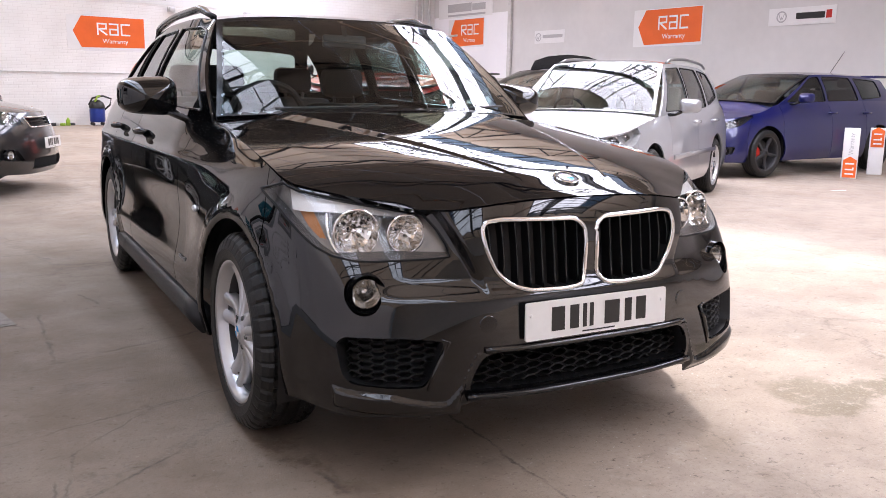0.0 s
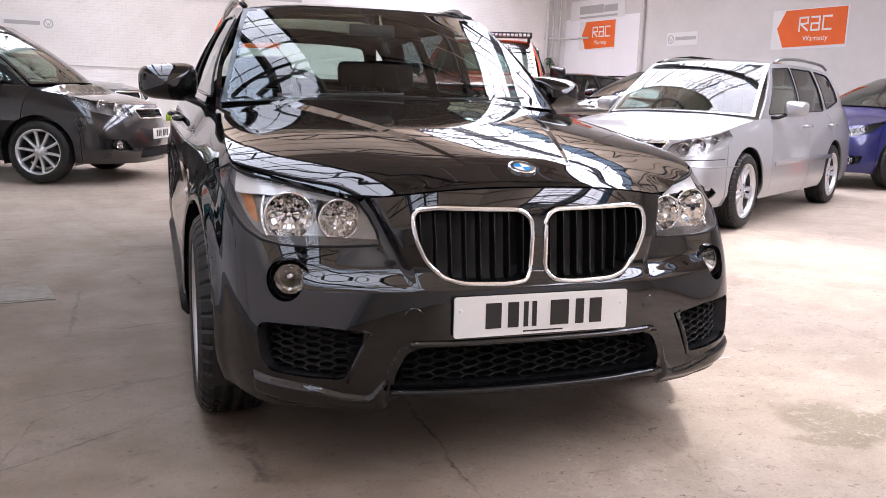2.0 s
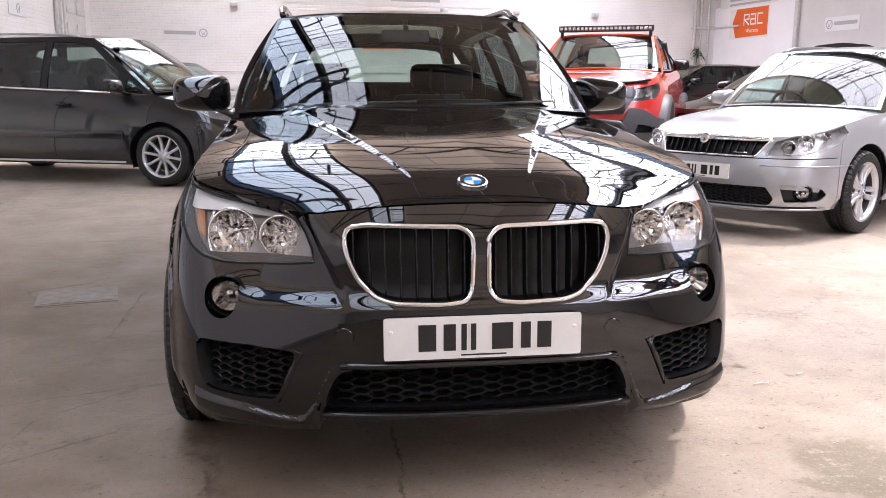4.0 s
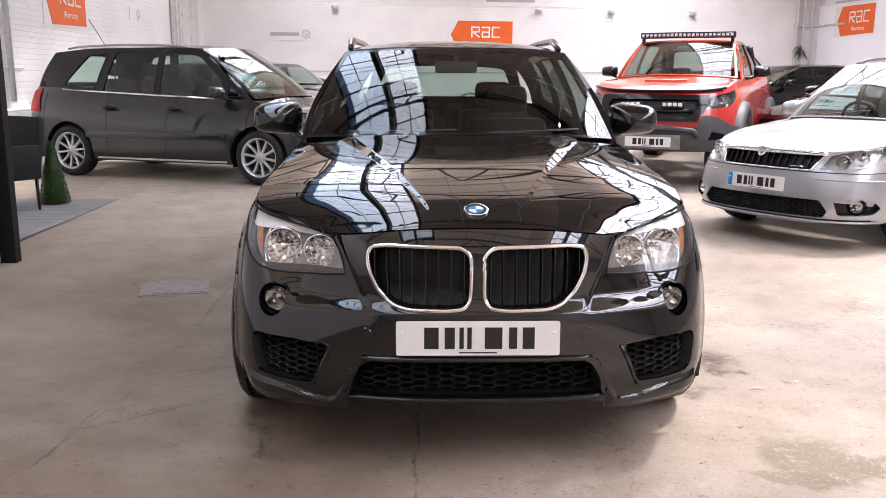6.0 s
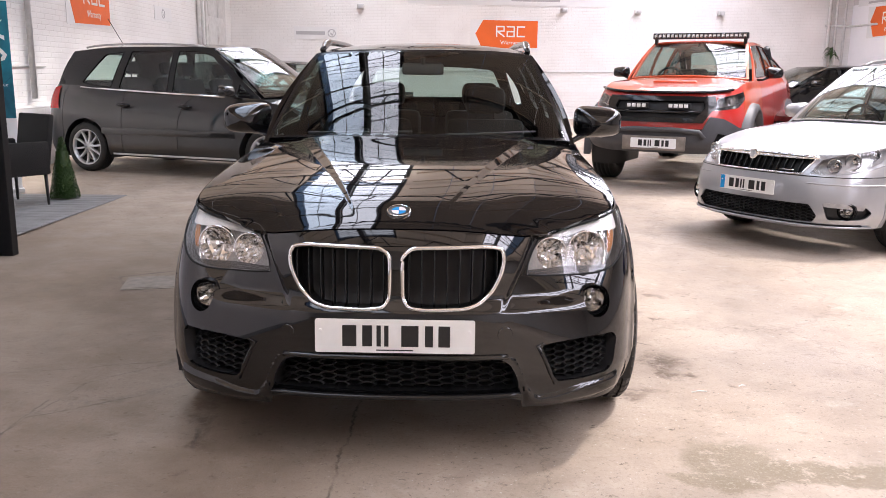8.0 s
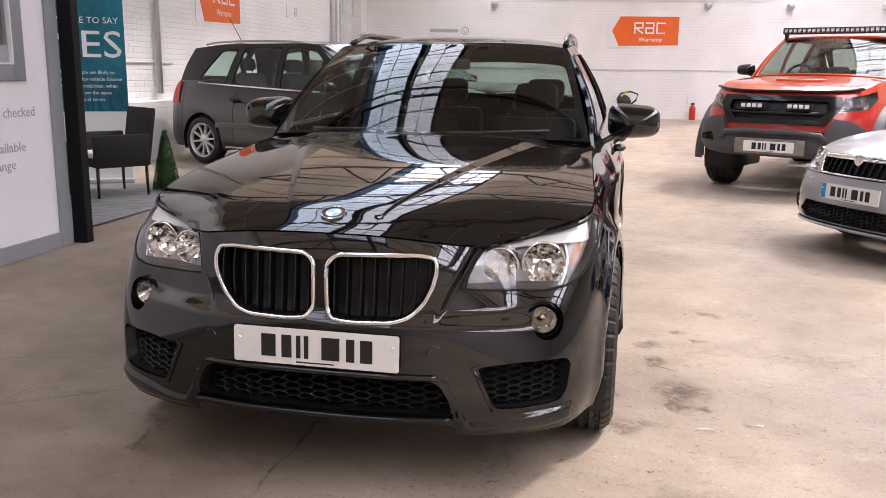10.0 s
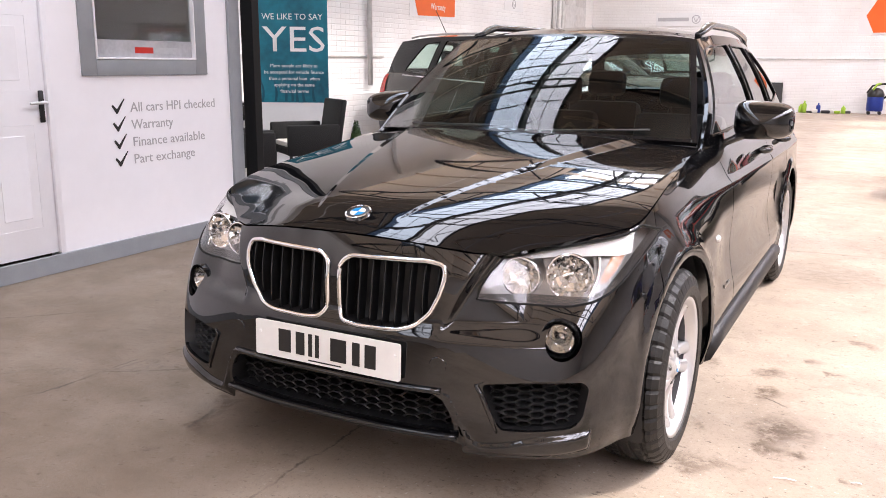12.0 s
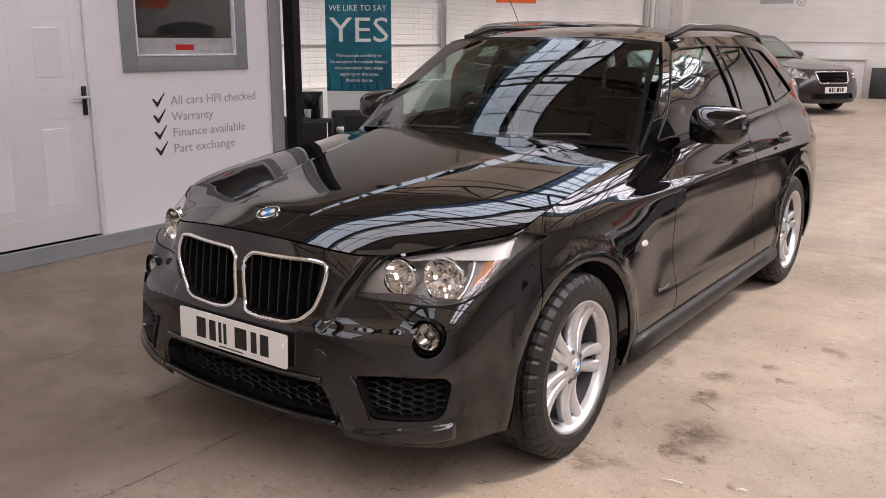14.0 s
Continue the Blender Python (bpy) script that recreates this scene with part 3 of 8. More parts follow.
def panel(outline, mapping, step=0.05, holes=(), region=None, middle=None, fine=None, soft=None, rows=()):
    """A curved sheet: a flat region with holes, cut exactly along its outlines and carried onto a surface by mapping(a, b)."""
    loops = [dense(outline, step)] + [dense(h, fine or step) for h in holes] + ([dense(region, step)] if region else [])
    pts, edges = [], []
    for lp in loops:
        k = len(pts)
        pts += lp
        edges += [(k + i, k + (i + 1) % len(lp)) for i in range(len(lp))]
    lo, hi = np.min(region or outline, 0), np.max(region or outline, 0)
    grid = np.array([(a, b) for i, a in enumerate(np.arange(lo[0] + step / 2, hi[0], step)) for b in np.arange(lo[1] + step * (0.25 + 0.5 * (i % 2)), hi[1], step)])
    if len(grid):
        ok = inside(outline, grid)
        for h in holes:
            ok &= ~inside(h, grid)
        if region:
            ok &= inside(region, grid)
        bound = np.array(pts)
        grid = grid[ok]
        if len(rows):
            rows = np.array(rows)
            rows = rows[inside(outline, rows)]
            for h in holes:
                rows = rows[~inside(h, rows)]
            if len(rows):
                far = np.min(np.abs(rows[:, None, 0] - bound[None, :, 0]) + np.abs(rows[:, None, 1] - bound[None, :, 1]), 1)
                rows = rows[far > 0.004]
                pts += [tuple(g) for g in rows]
                bound = np.r_[bound, rows]
        if len(grid):
            near = np.min(np.abs(grid[:, None, 0] - bound[None, :, 0]) + np.abs(grid[:, None, 1] - bound[None, :, 1]), 1)
            pts += [tuple(g) for g in grid[near > step * 0.45]]
    vs, _, faces, *_ = delaunay_2d_cdt([Vector(p) for p in pts], edges, [], 0, 1e-6)
    v2 = np.array([tuple(v) for v in vs])
    tri = np.array([f for f in faces if len(f) == 3])
    mid = v2[tri].mean(1)
    ok = inside(outline, mid)
    for h in holes:
        ok &= ~inside(h, mid)
    if region:
        ok &= inside(region, mid)
    tri = tri[ok]
    used = np.unique(tri)
    back = {int(u): i for i, u in enumerate(used)}
    A, B = v2[used, 0], v2[used, 1]
    put = lambda a, b: np.stack(np.broadcast_arrays(*mapping(a, b)), 1).astype(float)
    p3 = put(A, B)
    e = soft or step * 0.35
    nr = np.cross(put(A + e, B) - put(A - e, B), put(A, B + e) - put(A, B - e))
    nr /= np.linalg.norm(nr, axis=1)[:, None] + 1e-12
    if middle is not None:
        nr *= np.where(((p3 - np.array(middle)) * nr).sum(1) < 0, -1, 1)[:, None]
    bm = bmesh.new()
    lay = bm.verts.layers.float_vector.new("surface_normal")
    bv = [bm.verts.new(p) for p in p3]
    for v, n_ in zip(bv, nr):
        v[lay] = n_
    middle = Vector(middle) if middle is not None else None
    for t in tri:
        a, b, c = (bv[back[int(i)]] for i in t)
        if middle is not None and (b.co - a.co).cross(c.co - a.co).dot((a.co + b.co + c.co) / 3 - middle) < 0:
            b, c = c, b
        try:
            bm.faces.new((a, b, c))
        except ValueError:
            pass
    return bm


def thick(ob, t):
    """Turns the open edges of a sheet inward by t, as a folded rim."""
    bm = bmesh.new()
    bm.from_mesh(ob.data)
    lay = bm.verts.layers.float_vector.get("surface_normal")
    rim = [e for e in bm.edges if len(e.link_faces) == 1]
    top, low = {}, {}
    for e in rim:
        for v in e.verts:
            if v not in top:
                top[v] = bm.verts.new(v.co)
                low[v] = bm.verts.new(v.co - Vector(v[lay]) * t)
    for e in rim:
        a, b = e.verts
        f = e.link_faces[0]
        q = (top[a], top[b], low[b], low[a])
        f2 = bm.faces.new(q)
        f2.normal_update()
        if f2.normal.dot(f.calc_center_median() - (a.co + b.co) / 2) > 0:
            f2.normal_flip()
    bm.to_mesh(ob.data)
    bm.free()
    own_normals(ob.data)
    return ob


def text_mesh(name, body, size, depth):
    cu = bpy.data.curves.new(name, "FONT")
    cu.body, cu.size, cu.extrude, cu.resolution_u = body, size, depth, 2
    tmp = bpy.data.objects.new(name, cu)
    scene.collection.objects.link(tmp)
    me = bpy.data.meshes.new_from_object(tmp)
    bpy.data.objects.remove(tmp)
    bpy.data.curves.remove(cu)
    return me


def reach(me):
    return max(v.co.x for v in me.vertices)


def lettering(name, body, size, mat, parent, m, label="", depth=0.001, width=None):
    """Words as flat raised letters in the built-in font, one mesh a word, lying in the xy plane of m."""
    words, full = body.split(), reach(text_mesh(name, body, size, depth))
    k = width / full if width else 1.0
    for i, word in enumerate(words):
        me = text_mesh(name, word, size, depth)
        start = reach(text_mesh(name, " ".join(words[: i + 1]), size, depth)) - reach(me)
        for v in me.vertices:
            v.co.x = (v.co.x + start) * k
        me.materials.clear()
        me.materials.append(M[mat])
        ob = new(name, me)
        ob.parent = parent
        ob.matrix_basis = m
        if label:
            ob["label"] = label

# ---- the hall ----
def setting(name, bm, mat, label, category="wall", smooth=False, m=None):
    ob = tagged(part(name, bm, mat, None, label, smooth=smooth), label, category, kind="structure")
    if m is not None:
        ob.matrix_basis = m
    return ob


bm = bmesh.new()
bmesh.ops.create_grid(bm, x_segments=30, y_segments=90, size=1)
for v in bm.verts:
    x, y = 3 + v.co.x * 12.5, 6 + v.co.y * 19
    v.co = Vector((x, y, ground(y)))
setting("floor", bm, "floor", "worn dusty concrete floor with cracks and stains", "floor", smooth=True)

TOP = 7.2
setting("wall_north", boxed(WEST, EAST + 0.3, NORTH, NORTH + 0.3, -0.2, TOP), "brick", "white-painted brick end wall of the hall", m=HALL)
setting("wall_east", boxed(EAST, EAST + 0.3, SOUTH, NORTH, -0.2, TOP), "plaster", "smooth white-painted side wall", m=HALL)
setting("wall_south", boxed(WEST - 0.3, EAST + 0.3, SOUTH - 0.3, SOUTH, -0.2, TOP), "plaster", "white-painted wall behind the entrance", m=HALL)
setting("wall_west", boxed(WEST_X - 0.3, WEST_X, -14.0, 20.0, -0.2, TOP), "brick", "white-painted brick side wall")

# roof: thin aged brown sheets between the skylights, through which some daylight comes, in one mesh
bm, lined = bmesh.new(), bmesh.new()
LINED = (0.5, 6.5)
XR = (WEST_X - 0.3, 15.6)
edges = sorted({*XR, *RIDGES, *(v for s in SKYLIGHTS for v in s[:2]), *np.arange(XR[0] + 0.4, XR[1] - 0.2, 0.95).tolist()})
rng = random.Random(3)
for a, c in zip(edges, edges[1:]):
    mid = (a + c) / 2
    if c - a < 1e-3:
        continue
    lap = rng.uniform(0.0, 0.035)
    za, zc = roof_z(a) - lap, roof_z(c) - lap
    south, north = end_y(mid, "south") - 0.5, end_y(mid, "north") + 0.5
    open_ = [s for s in SKYLIGHTS if s[0] < mid < s[1]]
    stops = [south] + [v for s in sorted(open_, key=lambda s: s[2]) for v in s[2:4]] + [north]
    for v0, v1 in zip(stops[::2], stops[1::2]):
        cut = sorted({v0, v1, *(v for v in LINED if v0 < v < v1)})
        for w0, w1 in zip(cut, cut[1:]):
            to = lined if LINED[0] < (w0 + w1) / 2 < LINED[1] else bm
            to.faces.new([to.verts.new(p) for p in ((a, w0, za), (c - 0.012, w0, zc), (c - 0.012, w1, zc), (a, w1, za))])
# joists under the boards
for y in np.arange(-9.6, 20.5, 1.27):
    for r in RIDGES:
        for s in (-1, 1):
            x0, x1 = r + s * 0.1, r + s * 3.8
            run_ = [x for x in np.linspace(x0, x1, 24) if XR[0] < x < XR[1] and not any(k[0] - 0.02 < x < k[1] + 0.02 and k[2] < y < k[3] for k in SKYLIGHTS)]
            if len(run_) > 3 and end_y(r, "south") < y < end_y(r, "north"):
                tube(bm, [(run_[0], y, roof_z(run_[0]) - 0.06), (run_[-1], y, roof_z(run_[-1]) - 0.06)], 0.035, 4)
setting("ceiling", bm, "roof", "aged brown translucent roof sheets on timber joists", "ceiling")
setting("ceiling", lined, "roof_lined", "bay of darker lined roof sheets", "ceiling")

# skylights: glazing bars, with the sky's light lying behind them
for k, (a, c, v0, v1, level, tint) in enumerate(SKYLIGHTS):
    bm = bmesh.new()
    for x in (a, c):
        tube(bm, [(x, v0, roof_z(x) - 0.04), (x, v1, roof_z(x) - 0.04)], 0.05, 4)
    for x in np.linspace(a, c, 3 if c - a < 1.5 else 4)[1:-1]:
        tube(bm, [(x, v0, roof_z(x) - 0.03), (x, v1, roof_z(x) - 0.03)], 0.014, 4)
    y, i = v0 + 0.2, 0
    while y < v1:
        r = 0.05 if i % 6 == 0 else 0.018
        sag = 0.05 if i % 6 else 0.10
        tube(bm, [(a + (c - a) * t, y + 0.05 * math.sin(3 * t + i), roof_z(a + (c - a) * t) - sag) for t in np.linspace(0, 1, 5)], r, 4)
        y += 0.30 if y > 5.4 or y < 0.5 else 0.62
        i += 1
    setting(f"skylight_{k + 1}", bm, "steel", "long roof skylight with dark steel glazing bars", "skylight")
    lamp = bpy.data.lights.new("skylight_lamp", "AREA")
    lamp.shape, lamp.size, lamp.size_y, lamp.color = "RECTANGLE", c - a, v1 - v0, tint
    lamp.energy = level * math.pi * (c - a) * (v1 - v0)
    ob = new("skylight_lamp", lamp)
    ob.matrix_basis = Matrix.Translation(((a + c) / 2, (v0 + v1) / 2, max(roof_z(a), roof_z(c), roof_z((a + c) / 2)) + 0.15))
# ridge beams
for k, r in enumerate(RIDGES[:2]):
    setting(f"trim_{k + 4}", boxed(r - 0.075, r + 0.075, end_y(r, "south"), end_y(r, "north"), 6.05, 6.32), "steel", "dark steel ridge beam", "beam")

# roof trusses: tie bar, arched rib and struts
for k, y in enumerate(np.arange(-8.2, 20.0, 3.7)):
    for r in RIDGES[:2]:
        bm = bmesh.new()
        x0, w = r - 3.8, 7.6
        top = lambda t: 4.95 + 1.12 * math.sin(math.pi * t) ** 0.75
        tube(bm, [(max(x0, WEST_X), y, 4.95), (x0 + w, y, 4.95)], 0.045, 6)
        tube(bm, [(x0 + w * t, y, top(t)) for t in np.linspace(0.004, 0.996, 25)], 0.055, 6)
        for i, t in enumerate((0.14, 0.26, 0.38, 0.5, 0.62, 0.74, 0.86)):
            tube(bm, [(x0 + w * t, y, 4.95), (x0 + w * (t + (0.06 if i % 2 else -0.06)), y, top(t + (0.06 if i % 2 else -0.06)))], 0.028, 5)
        tagged(part("roof_truss", bm, "steel", None), "dark arched steel roof truss with struts", "truss", "roof trusses", "structure")

# ---- cars ----
class Shell:
    """The lower body as one skin: a plan outline that runs from the nose along the side to the tail, drawn in to a top edge."""

    def __init__(self, plan, top, power, foot, tuck=0.05, extra=None):
        p, t = np.array(plan, float), np.array(top, float)
        s = np.r_[0, np.cumsum(np.linalg.norm(np.diff(p, axis=0), axis=1))]
        self.s, self.S = s, float(s[-1])
        odd = [self.eased(s, p[:, 0], -1), self.eased(s, t[:, 0], -1)]
        self.px, self.tx = odd
        self.py, self.ty, self.tz, self.pw, self.zb = (self.eased(s, v, 1) for v in (p[:, 1], t[:, 1], t[:, 2], power, foot))
        self.tuck, self.extra = tuck, extra
        self.fs = np.linspace(0, self.S, 800)
        self.ny = self.py(self.fs)

    @staticmethod
    def eased(s, v, parity, blur=0.045):
        """A knot curve whose kinks are eased, so that reflections run on smoothly; parity: mirrored (1) or turned (-1) at both ends."""
        f, n = smooth_line(s, v), 1600
        q = np.linspace(0, s[-1], n)
        w = f(q)
        k = int(3 * blur / (q[1] - q[0]))
        long = np.r_[(w[1 : k + 1][::-1] * parity + (0 if parity > 0 else 2 * w[0])), w, (w[-k - 1 : -1][::-1] * parity + (0 if parity > 0 else 2 * w[-1]))]
        g = np.exp(-0.5 * (np.arange(-k, k + 1) * (q[1] - q[0]) / blur) ** 2)
        out = np.convolve(long, g / g.sum(), "valid")
        return lambda x: np.interp(x, q, out)

    def of_y(self, y):
        return np.interp(y, self.ny, self.fs)

    def of_x(self, x):
        k = np.argmax(self.px(self.fs))
        return np.sign(x) * np.interp(np.abs(x), self.px(self.fs)[: k + 1], self.fs[: k + 1])

    def __call__(self, s, z, inward=0.0):
        s, z = np.asarray(s, float), np.asarray(z, float)
        a, g = np.abs(s), np.where(s < 0, -1.0, 1.0)
        zb, zt = self.zb(a), self.tz(a)
        t = np.clip((z - zb) / (zt - zb), 0, 1.12)
        w = t ** self.pw(a)
        x = self.px(a) * (1 - w) + self.tx(a) * w
        y = self.py(a) * (1 - w) + self.ty(a) * w
        e = 0.004
        dx, dy = self.px(np.minimum(a + e, self.S)) - self.px(np.maximum(a - e, 0)), self.py(np.minimum(a + e, self.S)) - self.py(np.maximum(a - e, 0))
        k = np.hypot(dx, dy) + 1e-9
        d = inward + self.tuck * np.clip((0.2 - t) / 0.2, 0, 1) ** 2
        if self.extra:
            d = d + self.extra(a, z, t, x, y)
        x, y = x - dy / k * d, y + dx / k * d
        return np.maximum(x, 0) * g if np.ndim(x) else max(x, 0) * g, y, z

    def outline(self, s0=None, s1=None, foot=0.0, head=0.0):
        s0, s1 = -self.S if s0 is None else s0, self.S if s1 is None else s1
        q = np.linspace(s0, s1, max(4, int((s1 - s0) / 0.05)))
        return [(v, float(self.zb(abs(v))) + foot) for v in q] + [(v, float(self.tz(abs(v))) - head) for v in q[::-1]]

    def skin(self, **k):
        return lambda s, z: self(s, z, **k)


def arch(shell, y, z, r, side):
    """A wheel arch as an outline on the skin."""
    q = np.linspace(0, 2 * math.pi, 44, endpoint=False)
    return [(side * float(shell.of_y(y + r * math.cos(v))), z + r * math.sin(v)) for v in q]


def wheel_parts(car, x, y, r, width, rim_r, spokes, side, style="twin", mat="alloy", turn=0.0):
    """A wheel: hub with tyre, rim, disc; its axis along x, the outer face towards +x times side."""
    place = Matrix.Translation((x, y, r)) @ pose(0, 0, 0, 0, 90 * side, 0) @ pose(0, 0, 0, 0, 0, turn)
    h = width / 2
    hub = part("wheel", lathe(bmesh.new(), [(0.001, h - 0.035), (0.05, h - 0.035), (0.075, h - 0.06), (0.08, -h)], 20), "grey_plastic", car)
    hub.matrix_basis = place
    # tyre with shoulder blocks and grooves
    bm = bmesh.new()
    prof = [(rim_r - 0.01, -h + 0.03), (rim_r + 0.012, -h + 0.004), (r - 0.055, -h), (r - 0.022, -h + 0.012), (r - 0.006, -h + 0.03)]
    for gx in np.linspace(-h + 0.055, h - 0.055, 4):
        prof += [(r - 0.002, gx - 0.010), (r - 0.011, gx - 0.006), (r - 0.011, gx + 0.006), (r - 0.002, gx + 0.010)]
    prof += [(r - 0.006, h - 0.03), (r - 0.022, h - 0.012), (r - 0.055, h), (rim_r + 0.03, h - 0.002), (rim_r + 0.012, h - 0.004), (rim_r - 0.012, h - 0.03)]
    turns = 210 if style == "twin" else 112
    lathe(bm, prof, turns)
    # cross grooves cut into the shoulders
    for v in bm.verts:
        rr, step = math.hypot(v.co.x, v.co.y), round(math.atan2(v.co.y, v.co.x) / (2 * math.pi) * turns)
        if rr > r - 0.03 and abs(v.co.z) > h * 0.42 and step % (5 if style == "twin" else 4) == 0:
            v.co.x, v.co.y = v.co.x * (1 - 0.007 / rr), v.co.y * (1 - 0.007 / rr)
    part("tyre", bm, "rubber", hub, smooth=style != "twin", angle=18)
    # rim: barrel, lip and spokes
    bm = bmesh.new()
    part("rim_barrel", lathe(bmesh.new(), [(rim_r - 0.022, -h + 0.03), (rim_r - 0.028, h - 0.045)], 48), "grey_plastic", hub)
    lathe(bm, [(rim_r - 0.026, h - 0.075), (rim_r - 0.016, h - 0.035), (rim_r - 0.006, h - 0.014), (rim_r + 0.004, h - 0.008), (rim_r + 0.006, h - 0.02)], 48)
    face = h - 0.03
    lathe(bm, [(0.001, face + 0.004), (0.03, face + 0.004), (0.036, face - 0.001), (0.062, face - 0.006), (0.074, face - 0.03)], 28)

    def spoke(a0, a1, w0, w1, sink):
        n, rr = 7, np.linspace(0.05, rim_r - 0.012, 7)
        ang = [a0 + (a1 - a0) * i / (n - 1) for i in range(n)]
        rows = []
        for i in range(n):
            t = i / (n - 1)
            w, zz = w0 + (w1 - w0) * t, face - sink * math.sin(math.pi * min(1, t * 0.9)) + 0.006 * t
            c, s = math.cos(ang[i]), math.sin(ang[i])
            row = []
            for u, d in ((-1, -0.035), (-1, -0.006), (-0.55, 0), (0.55, 0), (1, -0.006), (1, -0.035)):
                px, py = rr[i], u * w
                row.append(bm.verts.new((px * c - py * s, px * s + py * c, zz + d)))
            rows.append(row)
        for p, q in zip(rows, rows[1:]):
            for j in range(5):
                bm.faces.new((p[j], q[j], q[j + 1], p[j + 1]))

    for i in range(spokes):
        a = 2 * math.pi * i / spokes
        if style == "twin":
            for sgn in (-1, 1):
                spoke(a + sgn * 0.25, a + sgn * 0.155, 0.0145, 0.0235, 0.020)
        else:
            spoke(a, a, 0.020 if spokes < 8 else 0.013, 0.022 if spokes < 8 else 0.014, 0.012)
    part("rim", bm, mat, hub, angle=22)
    bm = bmesh.new()
    lathe(bm, [(0.06, -0.02), (rim_r - 0.06, -0.02), (rim_r - 0.06, -0.035), (0.06, -0.035)], 32)
    part("brake_disc", bm, "disc", hub)
    bm = lathe(bmesh.new(), [(0.001, face + 0.009), (0.027, face + 0.008), (0.030, face + 0.003)], 24)
    cap = part("wheel_cap", bm, "gloss_plastic" if mat == "steel" else "satin", hub)
    for i in range(4 if style == "twin" else 0):
        q = np.linspace(i * math.pi / 2, (i + 1) * math.pi / 2, 7)
        bm = prism(bmesh.new(), [(0, 0)] + [(0.019 * math.cos(v), 0.019 * math.sin(v)) for v in q], 0.002, Matrix.Translation((0, 0, face + 0.009)))
        part("roundel_field", bm, "roundel_blue" if i % 2 else "enamel_white", cap, smooth=False)
    for i in range(spokes if style == "twin" else 0):
        a = 2 * math.pi * (i + 0.5) / spokes
        part("wheel_bolt", lathe(bmesh.new(), [(0.001, face - 0.012), (0.007, face - 0.012), (0.009, face - 0.018), (0.012, face - 0.018)], 8, Matrix.Translation((0.053 * math.cos(a), 0.053 * math.sin(a), 0.012))), "disc", cap)
    return hub


def plate_part(car, m, width=0.52, height=0.111, bars=((-0.148, 0.046), (-0.09, 0.032), (-0.0525, 0.014), (-0.0275, 0.014), (0.049, 0.056), (0.111, 0.026), (0.1605, 0.038)), mat="plate", band=False):
    """A number plate whose characters are plain bars."""
    bm = bmesh.new()
    prism(bm, rounded([(-width / 2, -height / 2), (width / 2, -height / 2), (width / 2, height / 2), (-width / 2, height / 2)], 0.008), 0.006, m)
    ob = part("number_plate", bm, mat, car, "white number plate with dark bars", smooth=False)
    for x, w in bars:
        part("plate_bar", boxed((x - w / 2) * width / 0.52, (x + w / 2) * width / 0.52, -0.034, 0.036, 0.006, 0.0072, m=m), "ink", ob, smooth=False)
    part("maker_line", boxed(-0.06, 0.06, -0.0485, -0.0445, 0.006, 0.0068, m=m), "ink", ob, smooth=False)
    for sgn in (-1, 1):
        bm = lathe(bmesh.new(), [(0.006, 0.006), (0.005, 0.0085), (0.001, 0.009)], 10, m @ Matrix.Translation((sgn * (width / 2 - 0.018), 0.018, 0)))
        part("plate_screw", bm, "white_ink", ob)
    if band:
        bm = boxed(-width / 2 + 0.003, -width / 2 + 0.045, -height / 2 + 0.003, height / 2 - 0.003, 0.006, 0.0068, m=m)
        part("plate_band", bm, "roundel_blue", ob, smooth=False)
    return ob


